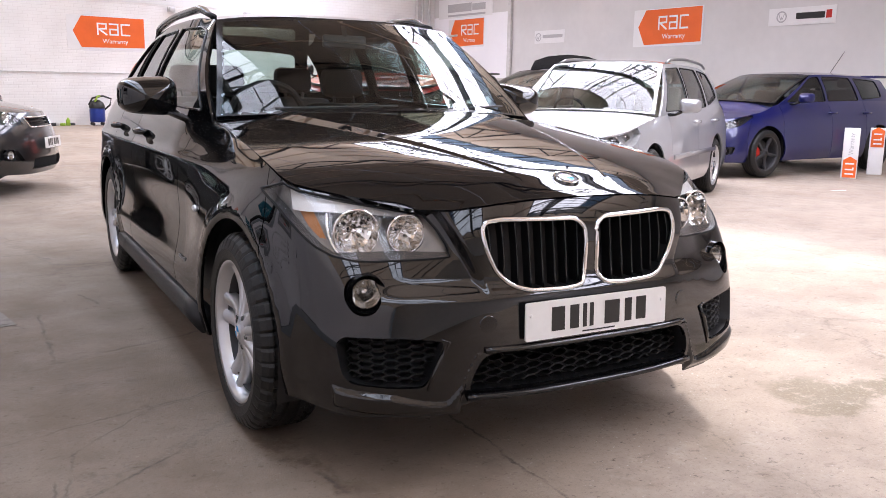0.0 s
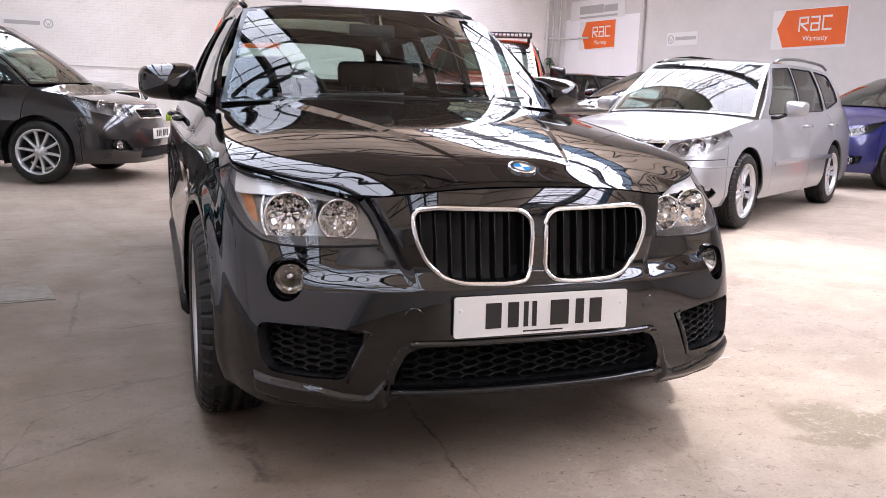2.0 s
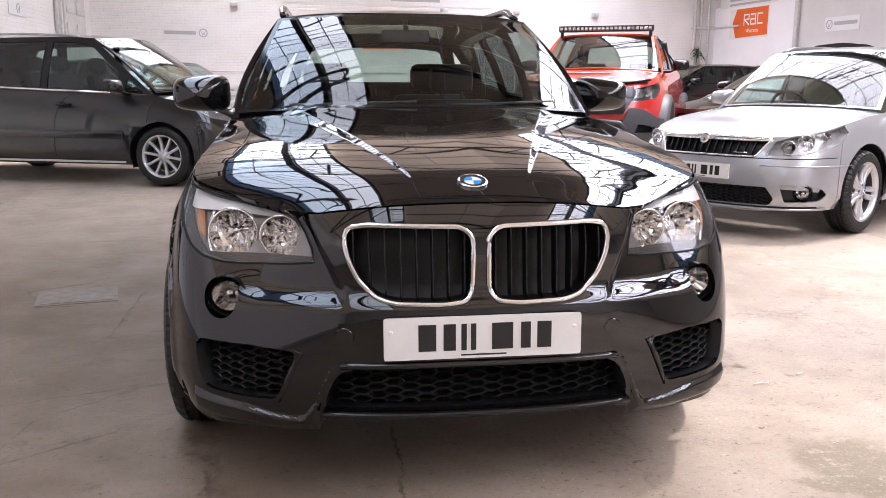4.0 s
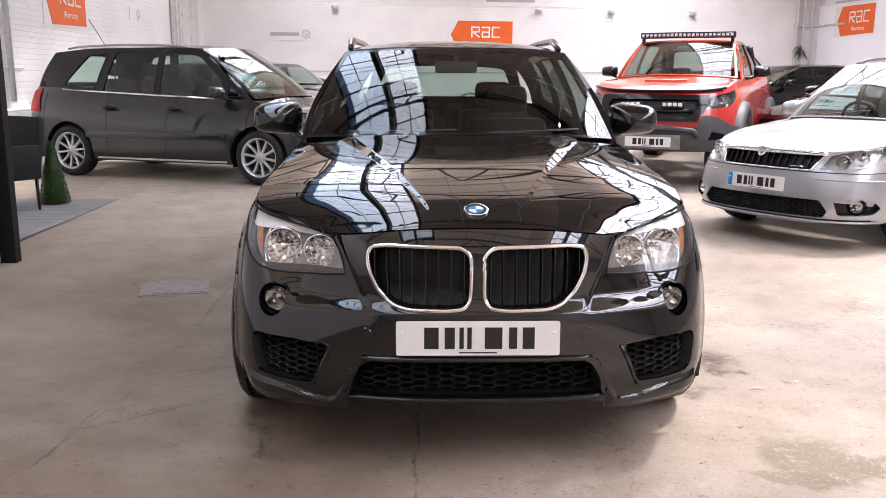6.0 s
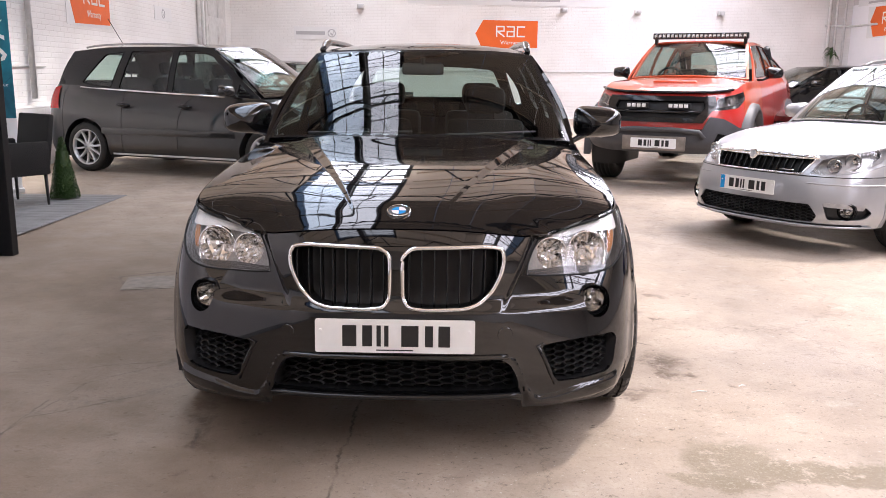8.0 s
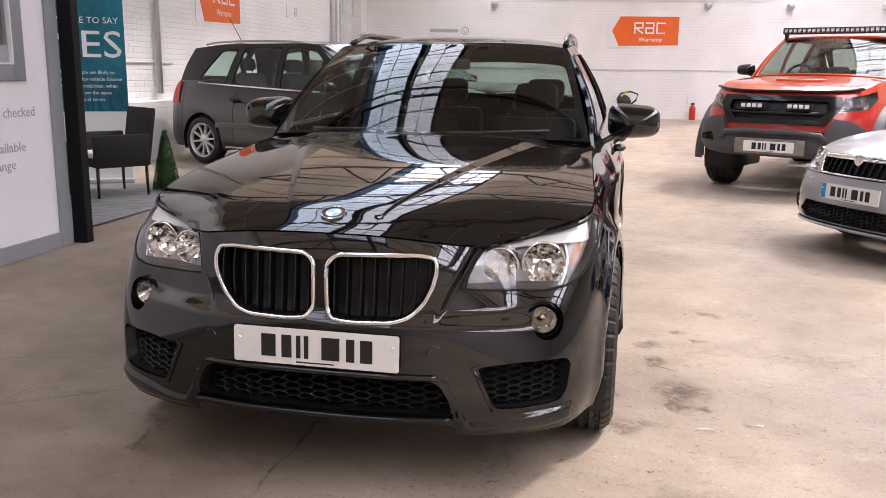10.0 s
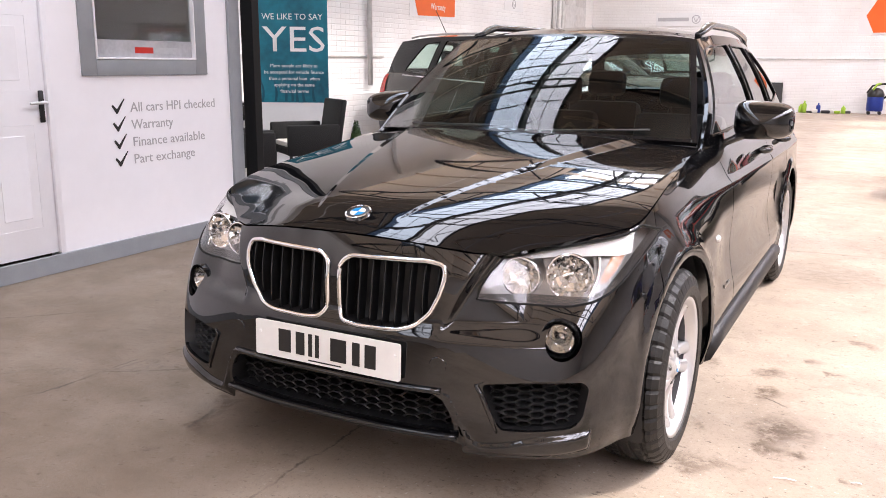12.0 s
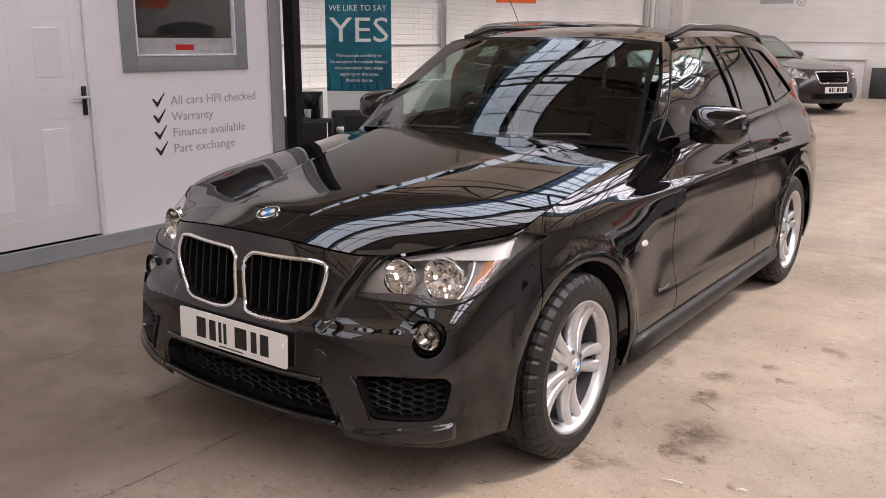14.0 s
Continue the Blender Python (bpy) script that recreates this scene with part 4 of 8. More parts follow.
def lamp_unit(car, shell, poly, bowls, name="headlight", bezel="satin", depth=0.07, middle=(0, 1.5, 0.4), amber=None, mask=None, foot="plastic", flutes=False, lid=None):
    """A lamp let into the skin: housing behind, reflector bowls with a bulb, a clear lens flush with the body."""
    grow = poly
    house = part(name, panel(grow, shell.skin(inward=depth + (0.05 if flutes else 0)), 0.04, middle=middle), "satin" if flutes else bezel, car)
    bm = bmesh.new()
    ring = dense(grow, 0.03)
    A = [bm.verts.new([float(v) for v in shell(a, b, inward=0.004)]) for a, b in ring]
    B = [bm.verts.new([float(v) for v in shell(a, b, inward=depth + (0.05 if flutes else 0))]) for a, b in ring]
    for i in range(len(A)):
        j = (i + 1) % len(A)
        bm.faces.new((A[i], A[j], B[j], B[i]))
    part("lamp_rim", bm, bezel, house)
    if mask:
        rounds = [[(a + 1.02 * r * math.cos(q) * 1.05, b + 1.02 * r * math.sin(q)) for q in np.linspace(0, 2 * math.pi, 30, endpoint=False)] for a, b, r in bowls]
        part("lamp_mask", panel(grow, shell.skin(inward=depth * 0.5), 0.03, rounds, middle=middle, fine=0.012), mask, house)
        lo = min(b for _, b in grow)
        part("lamp_foot", panel(grow, shell.skin(inward=depth * 0.32), 0.03, region=[(-3, lo - 0.1), (3, lo - 0.1), (3, lo + 0.024), (-3, lo + 0.024)], middle=middle), foot, house)
    for a, b, r in bowls:
        c = Vector([float(v) for v in shell(a, b, inward=depth - (0.02 if flutes else 0.012))])
        o = Vector([float(v) for v in shell(a, b, inward=0.0)])
        ax = (o - c).normalized()
        aim = (ax * 0.45 + Vector((0, -1, 0.0))).normalized() if o.y < 2 else ax
        m = Matrix.Translation(c) @ aim.to_track_quat("Z", "Y").to_matrix().to_4x4()
        bm = lathe(bmesh.new(), [(0.004, -0.02), (r * 0.45, -0.012), (r * 0.65, -0.003), (r * 0.8, 0.008), (r * 0.92, 0.022), (r, 0.036), (r * (1.03 if flutes else 1.08), 0.037), (r * (1.04 if flutes else 1.1), 0.02)], 22 if flutes else 28, m)
        if flutes:
            # upright flutes pressed into the bowl
            inv = m.inverted()
            for v in bm.verts:
                p = inv @ v.co
                if math.hypot(p.x, p.y) < r * 0.95:
                    v.co -= (m.to_3x3() @ Vector((0, 0, 1))) * 0.0050 * math.cos(p.x / r * 13) * (1 if p.y > 0 else -1)
        bowl = part("reflector", bm, "lamp_bowl" if flutes else "chrome", house, angle=9 if flutes else 40)
        kb = 0.42 if flutes else 1.0
        bm = lathe(bmesh.new(), [(0.001, 0.026 * kb), (r * 0.24 * kb, 0.022 * kb), (r * 0.3 * kb, 0.008), (r * 0.3 * kb, -0.01)], 16, m)
        part("bulb", bm, "chrome", bowl)
        if flutes:
            ringed = [m @ Vector((r * 1.04 * math.cos(q), r * 1.04 * math.sin(q), 0.038)) for q in np.linspace(0, 2 * math.pi, 36, endpoint=False)]
            part("bowl_rim", tube(bmesh.new(), ringed, 0.0035, 6, closed=True), "chrome", bowl)
    if flutes:
        seam = [Vector([float(v) for v in shell(a, b, inward=0.003)]) for a, b in dense(grow, 0.02)]
        part("lamp_seal", tube(bmesh.new(), seam, 0.0045, 6, closed=True), "grille_black", house)
        # bright divider outside the outer bowl
        a, b, r = bowls[-1]
        arc = [Vector([float(v) for v in shell(a + math.copysign(1.38 * r * math.cos(q), a), b + 1.25 * r * math.sin(q), inward=depth * 0.42)]) for q in np.linspace(-0.95, 0.75, 12)]
        part("lamp_divider", tube(bmesh.new(), arc, [0.003] + [0.0055] * 10 + [0.003], 6), "lamp_bowl", house)
    # pale brow; its white also stands for the skylight mirrored in the lens
    if lid:
        part("lamp_brow_glint", panel(lid, shell.skin(inward=depth * 0.3), 0.03, middle=middle), "lamp_white", house, "pale brow inside the lamp, whitened for the sky mirrored in the lens")
    if amber:
        bm = panel(amber, shell.skin(inward=depth * 0.40), 0.03, middle=middle)
        part("turn_signal", bm, "amber", house, "amber turn signal")
    lens = part("lens", panel(poly, shell.skin(inward=0.002), 0.03, middle=middle), "lens", house)
    lens.visible_shadow = False
    return house


def mirror_part(car, x, y, z, side, mat, w=0.23, h=0.15):
    """A wing mirror on a short arm."""
    bm = bmesh.new()
    n, k = 32, 16
    rings = []
    for i in range(k):
        t = i / (k - 1)
        yy = y - 0.075 + 0.15 * t
        sc = math.sqrt(max(0.0, 1 - (1 - t) ** 2.6)) if t < 1 else 1
        rings.append([])
        for j in range(n):
            q = 2 * math.pi * j / n
            cx, cz = math.cos(q), math.sin(q)
            ex = abs(cx) ** 0.5 * math.copysign(1, cx) * w / 2 * max(sc, 0.05)
            ez = abs(cz) ** 0.55 * math.copysign(1, cz) * h / 2 * max(sc, 0.05) * (0.8 + 0.2 * (0.5 + ex / w * side * -1 + 0.5) )
            rings[-1].append(bm.verts.new((x + ex + side * 0.01 * (1 - t), yy, z + ez - 0.008 * (1 - t))))
    for a, c in zip(rings, rings[1:]):
        for j in range(n):
            bm.faces.new((a[j], a[(j + 1) % n], c[(j + 1) % n], c[j]))
    bm.faces.new(rings[0][::-1])
    ob = part("wing_mirror", bm, mat, car, angle=75)
    bm = bmesh.new()
    bm.faces.new([bm.verts.new((v[0], y + 0.073, v[1])) for v in [(x + math.copysign(abs(math.cos(q)) ** 0.65, math.cos(q)) * w * 0.45, z + math.copysign(abs(math.sin(q)) ** 0.7, math.sin(q)) * h * 0.43) for q in np.linspace(0, 2 * math.pi, 20, endpoint=False)]])
    part("mirror_glass", bm, "chrome", ob, smooth=False)
    bm = tube(bmesh.new(), [(x - side * w * 0.30, y - 0.01, z - h * 0.40), (x - side * w * 0.58, y - 0.03, z - h * 0.62), (x - side * w * 0.95, y - 0.05, z - h * 0.66)], [0.030, 0.024, 0.030], 10, 0.6)
    part("mirror_arm", bm, "gloss_plastic", ob)
    return ob


def seat_part(car, x, y, mat="interior", z=0.55, beigeness=None):
    bm = boxed(x - 0.25, x + 0.25, y - 0.25, y + 0.27, z - 0.15, z, 0.05)
    box(bm, x - 0.25, x + 0.25, -0.06, 0.07, 0, 0.62, 0.05, Matrix.Translation((0, y + 0.24, z - 0.03)) @ pose(0, 0, 0, -16, 0, 0))
    box(bm, x - 0.13, x + 0.13, -0.05, 0.05, 0, 0.17, 0.045, Matrix.Translation((0, y + 0.43, z + 0.60)) @ pose(0, 0, 0, -10, 0, 0))
    tube(bm, [(x - 0.06, y + 0.40, z + 0.5), (x - 0.06, y + 0.43, z + 0.65)], 0.008, 6)
    tube(bm, [(x + 0.06, y + 0.40, z + 0.5), (x + 0.06, y + 0.43, z + 0.65)], 0.008, 6)
    return part("seat", bm, mat, car)


def build_car(name, label, spec, at, heading, paint, scale=1.0, group="parked cars"):
    """A car from its spec; at: ground point under the nose's middle, heading: degrees that its tail points, from +y to the left."""
    car = thing(name, label, "car", group, m=Matrix.Translation((*at, ground(at[1] + 1.5 * math.cos(radians(heading))))) @ pose(0, 0, 0, 0, 0, heading) @ Matrix.Scale(scale, 4))
    sp = spec
    sh = Shell(sp["plan"], sp["top"], sp["power"], sp["foot"], sp.get("tuck", 0.05), sp.get("extra"))
    mid = (0, sp["L"] / 2, 0.45)
    arches = [arch(sh, y, sp["r"], sp["arch"], g) for y in sp["axles"] for g in (-1, 1)]
    holes = arches + [h for h in sp.get("holes", lambda s: [])(sh)]
    step = sp.get("step", 0.07)
    cuts = sp.get("cuts", ())
    # body split into nose, sides, doors and tail along the shut lines
    ys = [0.0] + list(cuts) + [sp["L"]]
    zones = []
    if cuts:
        g = 0.003
        s = [float(sh.of_y(v)) for v in cuts]
        zones.append(("front_bumper", -s[0] + g, s[0] - g))
        names = sp.get("zone_names", ["fender", "front_door", "rear_door", "rear_quarter"])
        for i in range(len(s) - 1):
            for q in (-1, 1):
                a, b = sorted((q * (s[i] + g), q * (s[i + 1] - g)))
                zones.append((names[i], a, b))
        zones.append(("rear_bumper", s[-1] + g, sh.S))
        zones.append(("rear_bumper", -sh.S, -s[-1] - g))
    else:
        zones.append(("body", -sh.S, sh.S))
    skin = sh.skin()
    paints = sp.get("paints", {})
    for nm, a, b in zones:
        ob = part(nm, panel(sh.outline(a, b), skin, step, holes, middle=mid, fine=sp.get("fine", 0.04), rows=sp.get("rows", {}).get(nm, ()), soft=sp.get("soft")), paints.get(nm, paint), car)
        thick(ob, 0.012)
    # under-tray and inner liner close the body from below
    part("underbody", panel(sh.outline(head=0.12), sh.skin(inward=0.16), 0.15, arches if sp.get("open_liner") else (), middle=mid), "plastic", car)
    # hood, from the nose's top edge to the cowl
    fs = np.linspace(0, sh.S, 400)
    cy = sp["cowl"][1]
    k = fs[sh.ty(fs) <= cy + 0.02]
    TX, TY, TZ = sh.tx(k), sh.ty(k), sh.tz(k)
    zc = smooth_line(*zip(*sp["hood"]))
    q = sp.get("hood_pow", 2.6)

    def hood(x, y):
        xe, ze = np.interp(y, TY, TX), np.interp(y, TY, TZ)
        if "hood_drop" in sp:
            xe, ze = np.where(y < 0.62, 0.79, xe), zc(y) + sp["hood_drop"](y)
        r = np.clip(np.abs(x) / np.maximum(xe, 1e-3), 0, 1.1)
        z = zc(y) + (ze - zc(y)) * r ** q
        if "crease" in sp:
            z = z + sp["crease"](x, y, r)
        return x, y, z

    xb, y0c, y0s, z0c, z0s = sp["cowl"][0], sp["cowl"][1], sp["cowl"][2], sp["cowl"][3], sp["cowl"][4]
    front = [(float(a), float(b)) for a, b in zip(TX, TY) if b < y0s]
    g = 0.004
    edge = [(max(a - g, 0), b + g) for a, b in front[::6] + [front[-1]]]
    xe = edge[-1][0]
    back = [(xe * u, y0c + (y0s - y0c) * u * u - 0.01) for u in np.linspace(1, -1, 21)]
    outline = edge + [p for p in back if p[1] > 0] + [(-a, b) for a, b in edge[::-1]]
    clean = [p for i, p in enumerate(outline) if i == 0 or (abs(p[0] - outline[i - 1][0]) + abs(p[1] - outline[i - 1][1])) > 0.004]
    ob = part("hood", panel(clean, hood, sp.get("hood_step", 0.05), middle=(0, 1, 0), soft=sp.get("hood_soft"), rows=sp.get("hood_rows", ())), paints.get("hood", paint), car)
    thick(ob, 0.015)
    # glasshouse
    x1, y1c, y1s, z1c, z1s = sp["header"]
    ry, rx, rz = zip(*sp["roof_edge"])
    fx, fz = smooth_line(ry, rx), smooth_line(ry, rz)
    by = np.linspace(0, sh.S, 600)
    k0 = np.searchsorted(sh.ty(by), y0s)
    BY, BX, BZ = sh.ty(by), sh.tx(by), sh.tz(by)

    def screen(u, v):
        bx_, by_, bz_ = xb * u, y0c + (y0s - y0c) * u * u, z0c + (z0s - z0c) * u * u
        tx_, ty_, tz_ = x1 * u, y1c + (y1s - y1c) * u * u, z1c + (z1s - z1c) * u * u
        bow = 0.035 * np.sin(np.pi * np.clip(v, 0, 1)) * (1 - 0.3 * u * u)
        return bx_ + (tx_ - bx_) * v, by_ + (ty_ - by_) * v - bow * 0.5, bz_ + (tz_ - bz_) * v + bow * 0.8

    inset = sp.get("screen_inset", 0.962)
    glass = part("windscreen", panel([(-inset - 0.005, 0.008), (inset + 0.005, 0.008), (inset * 0.99, 0.975), (-inset * 0.99, 0.975)], screen, 0.08, middle=(0, 2.2, 0.6)), sp.get("screen_glass", "tint"), car)
    glass.visible_shadow = False
    ob = part("windscreen_frame", panel([(-1, 0), (1, 0), (1, 1), (-1, 1)], screen, 0.08, [rounded([(-inset, 0.022), (inset, 0.022), (inset * 0.985, 0.962), (-inset * 0.985, 0.962)], 0.03)], middle=(0, 2.2, 0.6)), paints.get("pillar", "gloss_plastic"), car)
    thick(ob, 0.02)

    def side_of(g):
        def f(y, z):
            zb, zr = np.interp(y, BY[k0 - 40 : np.argmax(BY) + 1], BZ[k0 - 40 : np.argmax(BY) + 1]), fz(y)
            xb_, xr = np.interp(y, BY[k0 - 40 : np.argmax(BY) + 1], BX[k0 - 40 : np.argmax(BY) + 1]), fx(y)
            t = np.clip((z - zb) / np.maximum(zr - zb, 0.02), -0.1, 1.1)
            return g * (xb_ + (xr - xb_) * t + 0.022 * np.sin(np.pi * np.clip(t, 0, 1))), y, z
        return f

    sil = sp["side"]
    for g in (-1, 1):
        ob = part("side_frame", panel(sil, side_of(g), 0.08, sp["windows"], middle=(0, 2.5, 0.9)), paints.get("pillar", paint), car)
        thick(ob, 0.02)
        for w, gm in zip(sp["windows"], sp["window_glass"]):
            pane = part("window", panel(w, lambda y, z, f=side_of(g): tuple(a - (g * 0.006 if i == 0 else 0) for i, a in enumerate(f(y, z))), 0.1, middle=(0, 2.5, 0.9)), gm, car)
            pane.visible_shadow = False
            pts = [Vector([float(c) for c in side_of(g)(y, z)]) for y, z in dense(w, 0.06)]
            part("window_seal", tube(bmesh.new(), pts, 0.006, 5, closed=True), sp.get("seal", "gloss_plastic"), pane)
    # roof
    yr = np.linspace(ry[0], ry[-1], 24)
    zm = smooth_line(*zip(*sp["roof"]))

    def roof(x, y):
        e = fx(np.clip(y, ry[0], ry[-1]))
        r = np.clip(np.abs(x) / e, 0, 1)
        return x, y, zm(y) + (fz(np.clip(y, ry[0], ry[-1])) - zm(y)) * r**2.5

    out = [(float(fx(v)), v) for v in yr]
    ft = [(x1 * u, y1c + (y1s - y1c) * u * u + 0.004) for u in np.linspace(-1, 1, 13)]
    rear_c = sp["roof"][-1][0]
    bk = [(rx[-1] * u, rear_c + (ry[-1] - rear_c) * u * u) for u in np.linspace(1, -1, 9)]
    out = ft + [p for p in out if p[1] > y1s + 0.02][:-1] + bk + [(-a, b) for a, b in out[::-1] if b > y1s + 0.02][1:]
    ob = part("roof", panel(out, roof, 0.1, middle=(0, 2.5, 0.8)), paints.get("roof", paint), car)
    thick(ob, 0.02)
    # tailgate with its window
    xr, yr_, zr_ = rx[-1], ry[-1], rz[-1]
    zc2 = float(zm(rear_c))
    tail_s = sp.get("tail_s", 0.86)

    def tail(u, v):
        tx_, ty_, tz_ = xr * u, rear_c + (yr_ - rear_c) * u * u, zc2 + (zr_ - zc2) * np.abs(u) ** 2.5
        q = sh.S - (sh.S - sh.S * tail_s) * np.abs(u)
        bx_, by_, bz_ = sh.tx(q) * np.where(u < 0, -1, 1), sh.ty(q), sh.tz(q)
        return tx_ + (bx_ - tx_) * v, ty_ + (by_ - ty_) * v + 0.03 * np.sin(np.pi * np.clip(v, 0, 1)), tz_ + (bz_ - tz_) * v

    hole = rounded([(-0.82, 0.12), (0.82, 0.12), (0.86, 0.88), (-0.86, 0.88)], 0.08)
    ob = part("tailgate", panel([(-1, 0), (1, 0), (1, 1), (-1, 1)], tail, 0.12, [hole], middle=(0, 2.5, 0.8)), paints.get("tailgate", paint), car)
    thick(ob, 0.02)
    pane = part("rear_window", panel(hole, tail, 0.15, middle=(0, 2.5, 0.8)), sp.get("rear_glass", "tint"), car)
    pane.visible_shadow = False
    # wheels
    for i, y in enumerate(sp["axles"]):
        for g in (-1, 1):
            wheel_parts(car, g * sp["track"] / 2, y, sp["r"], sp["tyre_w"], sp["rim"], sp["spokes"], g, sp.get("style", "single"), sp.get("rim_mat", "alloy"), sp.get("turn", 9) + 17 * i)
        # inner arch liner
        for g in (-1, 1):
            bm = bmesh.new()
            n = 18
            a0 = [bm.verts.new((g * (sp["track"] / 2 + 0.075), y + (sp["arch"] + 0.01) * math.cos(v), sp["r"] + (sp["arch"] + 0.01) * math.sin(v))) for v in np.linspace(-0.35, math.pi + 0.35, n)]
            a1 = [bm.verts.new((g * (sp["track"] / 2 - 0.25), v.co.y, v.co.z)) for v in a0]
            for j in range(n - 1):
                bm.faces.new((a0[j], a0[j + 1], a1[j + 1], a1[j]))
            bm.faces.new(a1)
            part("arch_liner", bm, "plastic", car)
    # inside: dashboard, seats, steering wheel
    if sp.get("cabin", True):
        dz = z0c - 0.06
        bm = boxed(-xb + 0.03, xb - 0.03, y0c + 0.12, y0s + 0.42, dz - 0.32, dz - 0.01, 0.05)
        part("dashboard", bm, sp.get("dash", "interior"), car)
        bm = tube(bmesh.new(), [Vector((-0.36 + 0.18 * math.cos(v), y0s + 0.56 - 0.05 * math.sin(v), dz + 0.0 + 0.17 * math.sin(v))) for v in np.linspace(0, 2 * math.pi, 24, endpoint=False)], 0.016, 7, closed=True)
        box(bm, -0.43, -0.29, y0s + 0.53, y0s + 0.57, dz - 0.06, dz + 0.05, 0.02)
        box(bm, -0.52, -0.20, y0s + 0.545, y0s + 0.565, dz - 0.02, dz + 0.012, 0.006)
        part("steering_wheel", bm, "interior", car)
        for x in (-0.36, 0.36):
            seat_part(car, x, y0s + 0.95, sp.get("seats", "interior"), sp.get("seat_z", 0.62))
            seat_part(car, x * 0.95, y0s + 1.80, sp.get("seats", "interior"), sp.get("seat_z", 0.62) + 0.02)
        bm = boxed(-0.11, 0.11, y1c + 0.02, y1c + 0.05, z1c - 0.13, z1c - 0.07, 0.012)
        tube(bm, [(0, y1c + 0.03, z1c - 0.08), (0, y1c + 0.05, z1c - 0.01)], 0.012, 6)
        part("rear_view_mirror", bm, "grey_plastic", car)
    for g in (-1, 1):
        mirror_part(car, g * sp["mirror"][0], sp["mirror"][1], sp["mirror"][2], g, paints.get("mirror", paint), *sp.get("mirror_size", (0.21, 0.14)))
    return car, sh


def step_up(v, a, b):
    t = np.clip((v - a) / (b - a), 0, 1)
    return t * t * (3 - 2 * t)


def saloon(L, W, H, wb, fo, zn, belt, cowl_y, head_y, roof_back, r, rim, spokes, rail=0.0, tail_z=0.0, **more):
    """The spec of an everyday car from its main dimensions."""
    hw = W / 2
    plan = [(0, 0), (0.25 * hw, 0.012), (0.5 * hw, 0.05), (0.72 * hw, 0.13), (0.86 * hw, 0.26), (0.945 * hw, 0.45), (0.985 * hw, 0.75), (hw, 1.2), (hw, L - 1.3), (0.98 * hw, L - 0.6), (0.93 * hw, L - 0.25), (0.78 * hw, L - 0.08), (0.4 * hw, L - 0.012), (0, L)]
    tb = belt + 0.06 + tail_z
    top = [(0, 0.13, zn), (0.26 * hw, 0.145, zn), (0.52 * hw, 0.21, zn + 0.005), (0.72 * hw, 0.34, zn + 0.025), (0.82 * hw, 0.50, zn + 0.055), (0.855 * hw, 0.68, zn + 0.09), (0.865 * hw, 0.88, zn + 0.12),
           (0.86 * hw, cowl_y + 0.2, belt - 0.02), (0.86 * hw, L - 1.3, belt + 0.05), (0.84 * hw, L - 0.62, tb), (0.80 * hw, L - 0.32, tb), (0.68 * hw, L - 0.17, tb), (0.36 * hw, L - 0.11, tb), (0, L - 0.10, tb)]
    xr = hw * 0.66
    zr = H - 0.055
    y0s = cowl_y + 0.2
    hy = head_y + 0.10
    spec = dict(
        L=L, plan=plan, top=top, power=[3, 3, 3, 3, 3.5, 4, 4.5, 5, 5, 5, 4.5, 4, 4, 4], foot=[0.2] * 3 + [0.21] * 3 + [0.22] * 8, axles=(fo, fo + wb), r=r, arch=r + 0.05, track=W - 0.23, tyre_w=0.215, rim=rim, spokes=spokes,
        cowl=(hw * 0.80, cowl_y, y0s, belt + 0.03, belt + 0.0), header=(xr, head_y, hy, H - 0.045, zr - 0.01),
        hood=[(0.12, zn), (0.25, zn + 0.035), (0.5, zn + 0.085), (0.8, zn + 0.125), (cowl_y, belt + 0.015), (cowl_y + 0.25, belt + 0.03)],
        roof=[(head_y, H - 0.045), (head_y + 0.4, H - 0.008), (head_y + 0.9, H), (roof_back - 0.5, H - 0.015), (roof_back, H - 0.06)],
        roof_edge=[(hy, xr, zr - 0.01), (hy + 0.4, xr + 0.01, zr + 0.005), (roof_back - 0.7, xr, zr), (roof_back, xr - 0.03, zr - 0.05)],
        side=[(y0s - 0.02, belt - 0.04), (hy, zr - 0.01), (hy + 0.4, zr + 0.005), (roof_back - 0.7, zr), (roof_back, zr - 0.05), (L - 0.33, tb - 0.01), (L - 0.62, tb - 0.012), (L - 1.3, belt + 0.038), (y0s + 0.4, belt - 0.02)],
        windows=[], window_glass=[], mirror=(hw + 0.06, y0s + 0.33, belt + 0.08), step=0.09, fine=0.06, hood_step=0.08,
        cuts=(0.5, y0s + 0.05, y0s + 1.15, y0s + 2.0, L - 0.45), zone_names=["fender", "front_door", "rear_door", "rear_quarter"],
    )
    a, m, e = y0s + 0.22, y0s + 1.12, y0s + 1.95
    up = zr - 0.045
    slope = (hy - y0s) / (zr - belt)
    spec["windows"] = [
        rounded([(a, belt + 0.02), (y0s + 0.05 + slope * (up - belt), up - 0.01), (m - 0.04, up + 0.015), (m - 0.02, belt + 0.035)], 0.03),
        rounded([(m + 0.04, belt + 0.04), (m + 0.03, up + 0.015), (e - 0.12, up + 0.012), (e - 0.04, belt + 0.055)], 0.03),
        rounded([(e + 0.06, belt + 0.07), (e - 0.02, up + 0.01), (roof_back - 0.22, up - 0.02), (L - 0.62, tb + 0.05)], 0.04),
    ]
    spec["window_glass"] = ["tint", "tint", "privacy"]
    spec.update(more)
    return spec


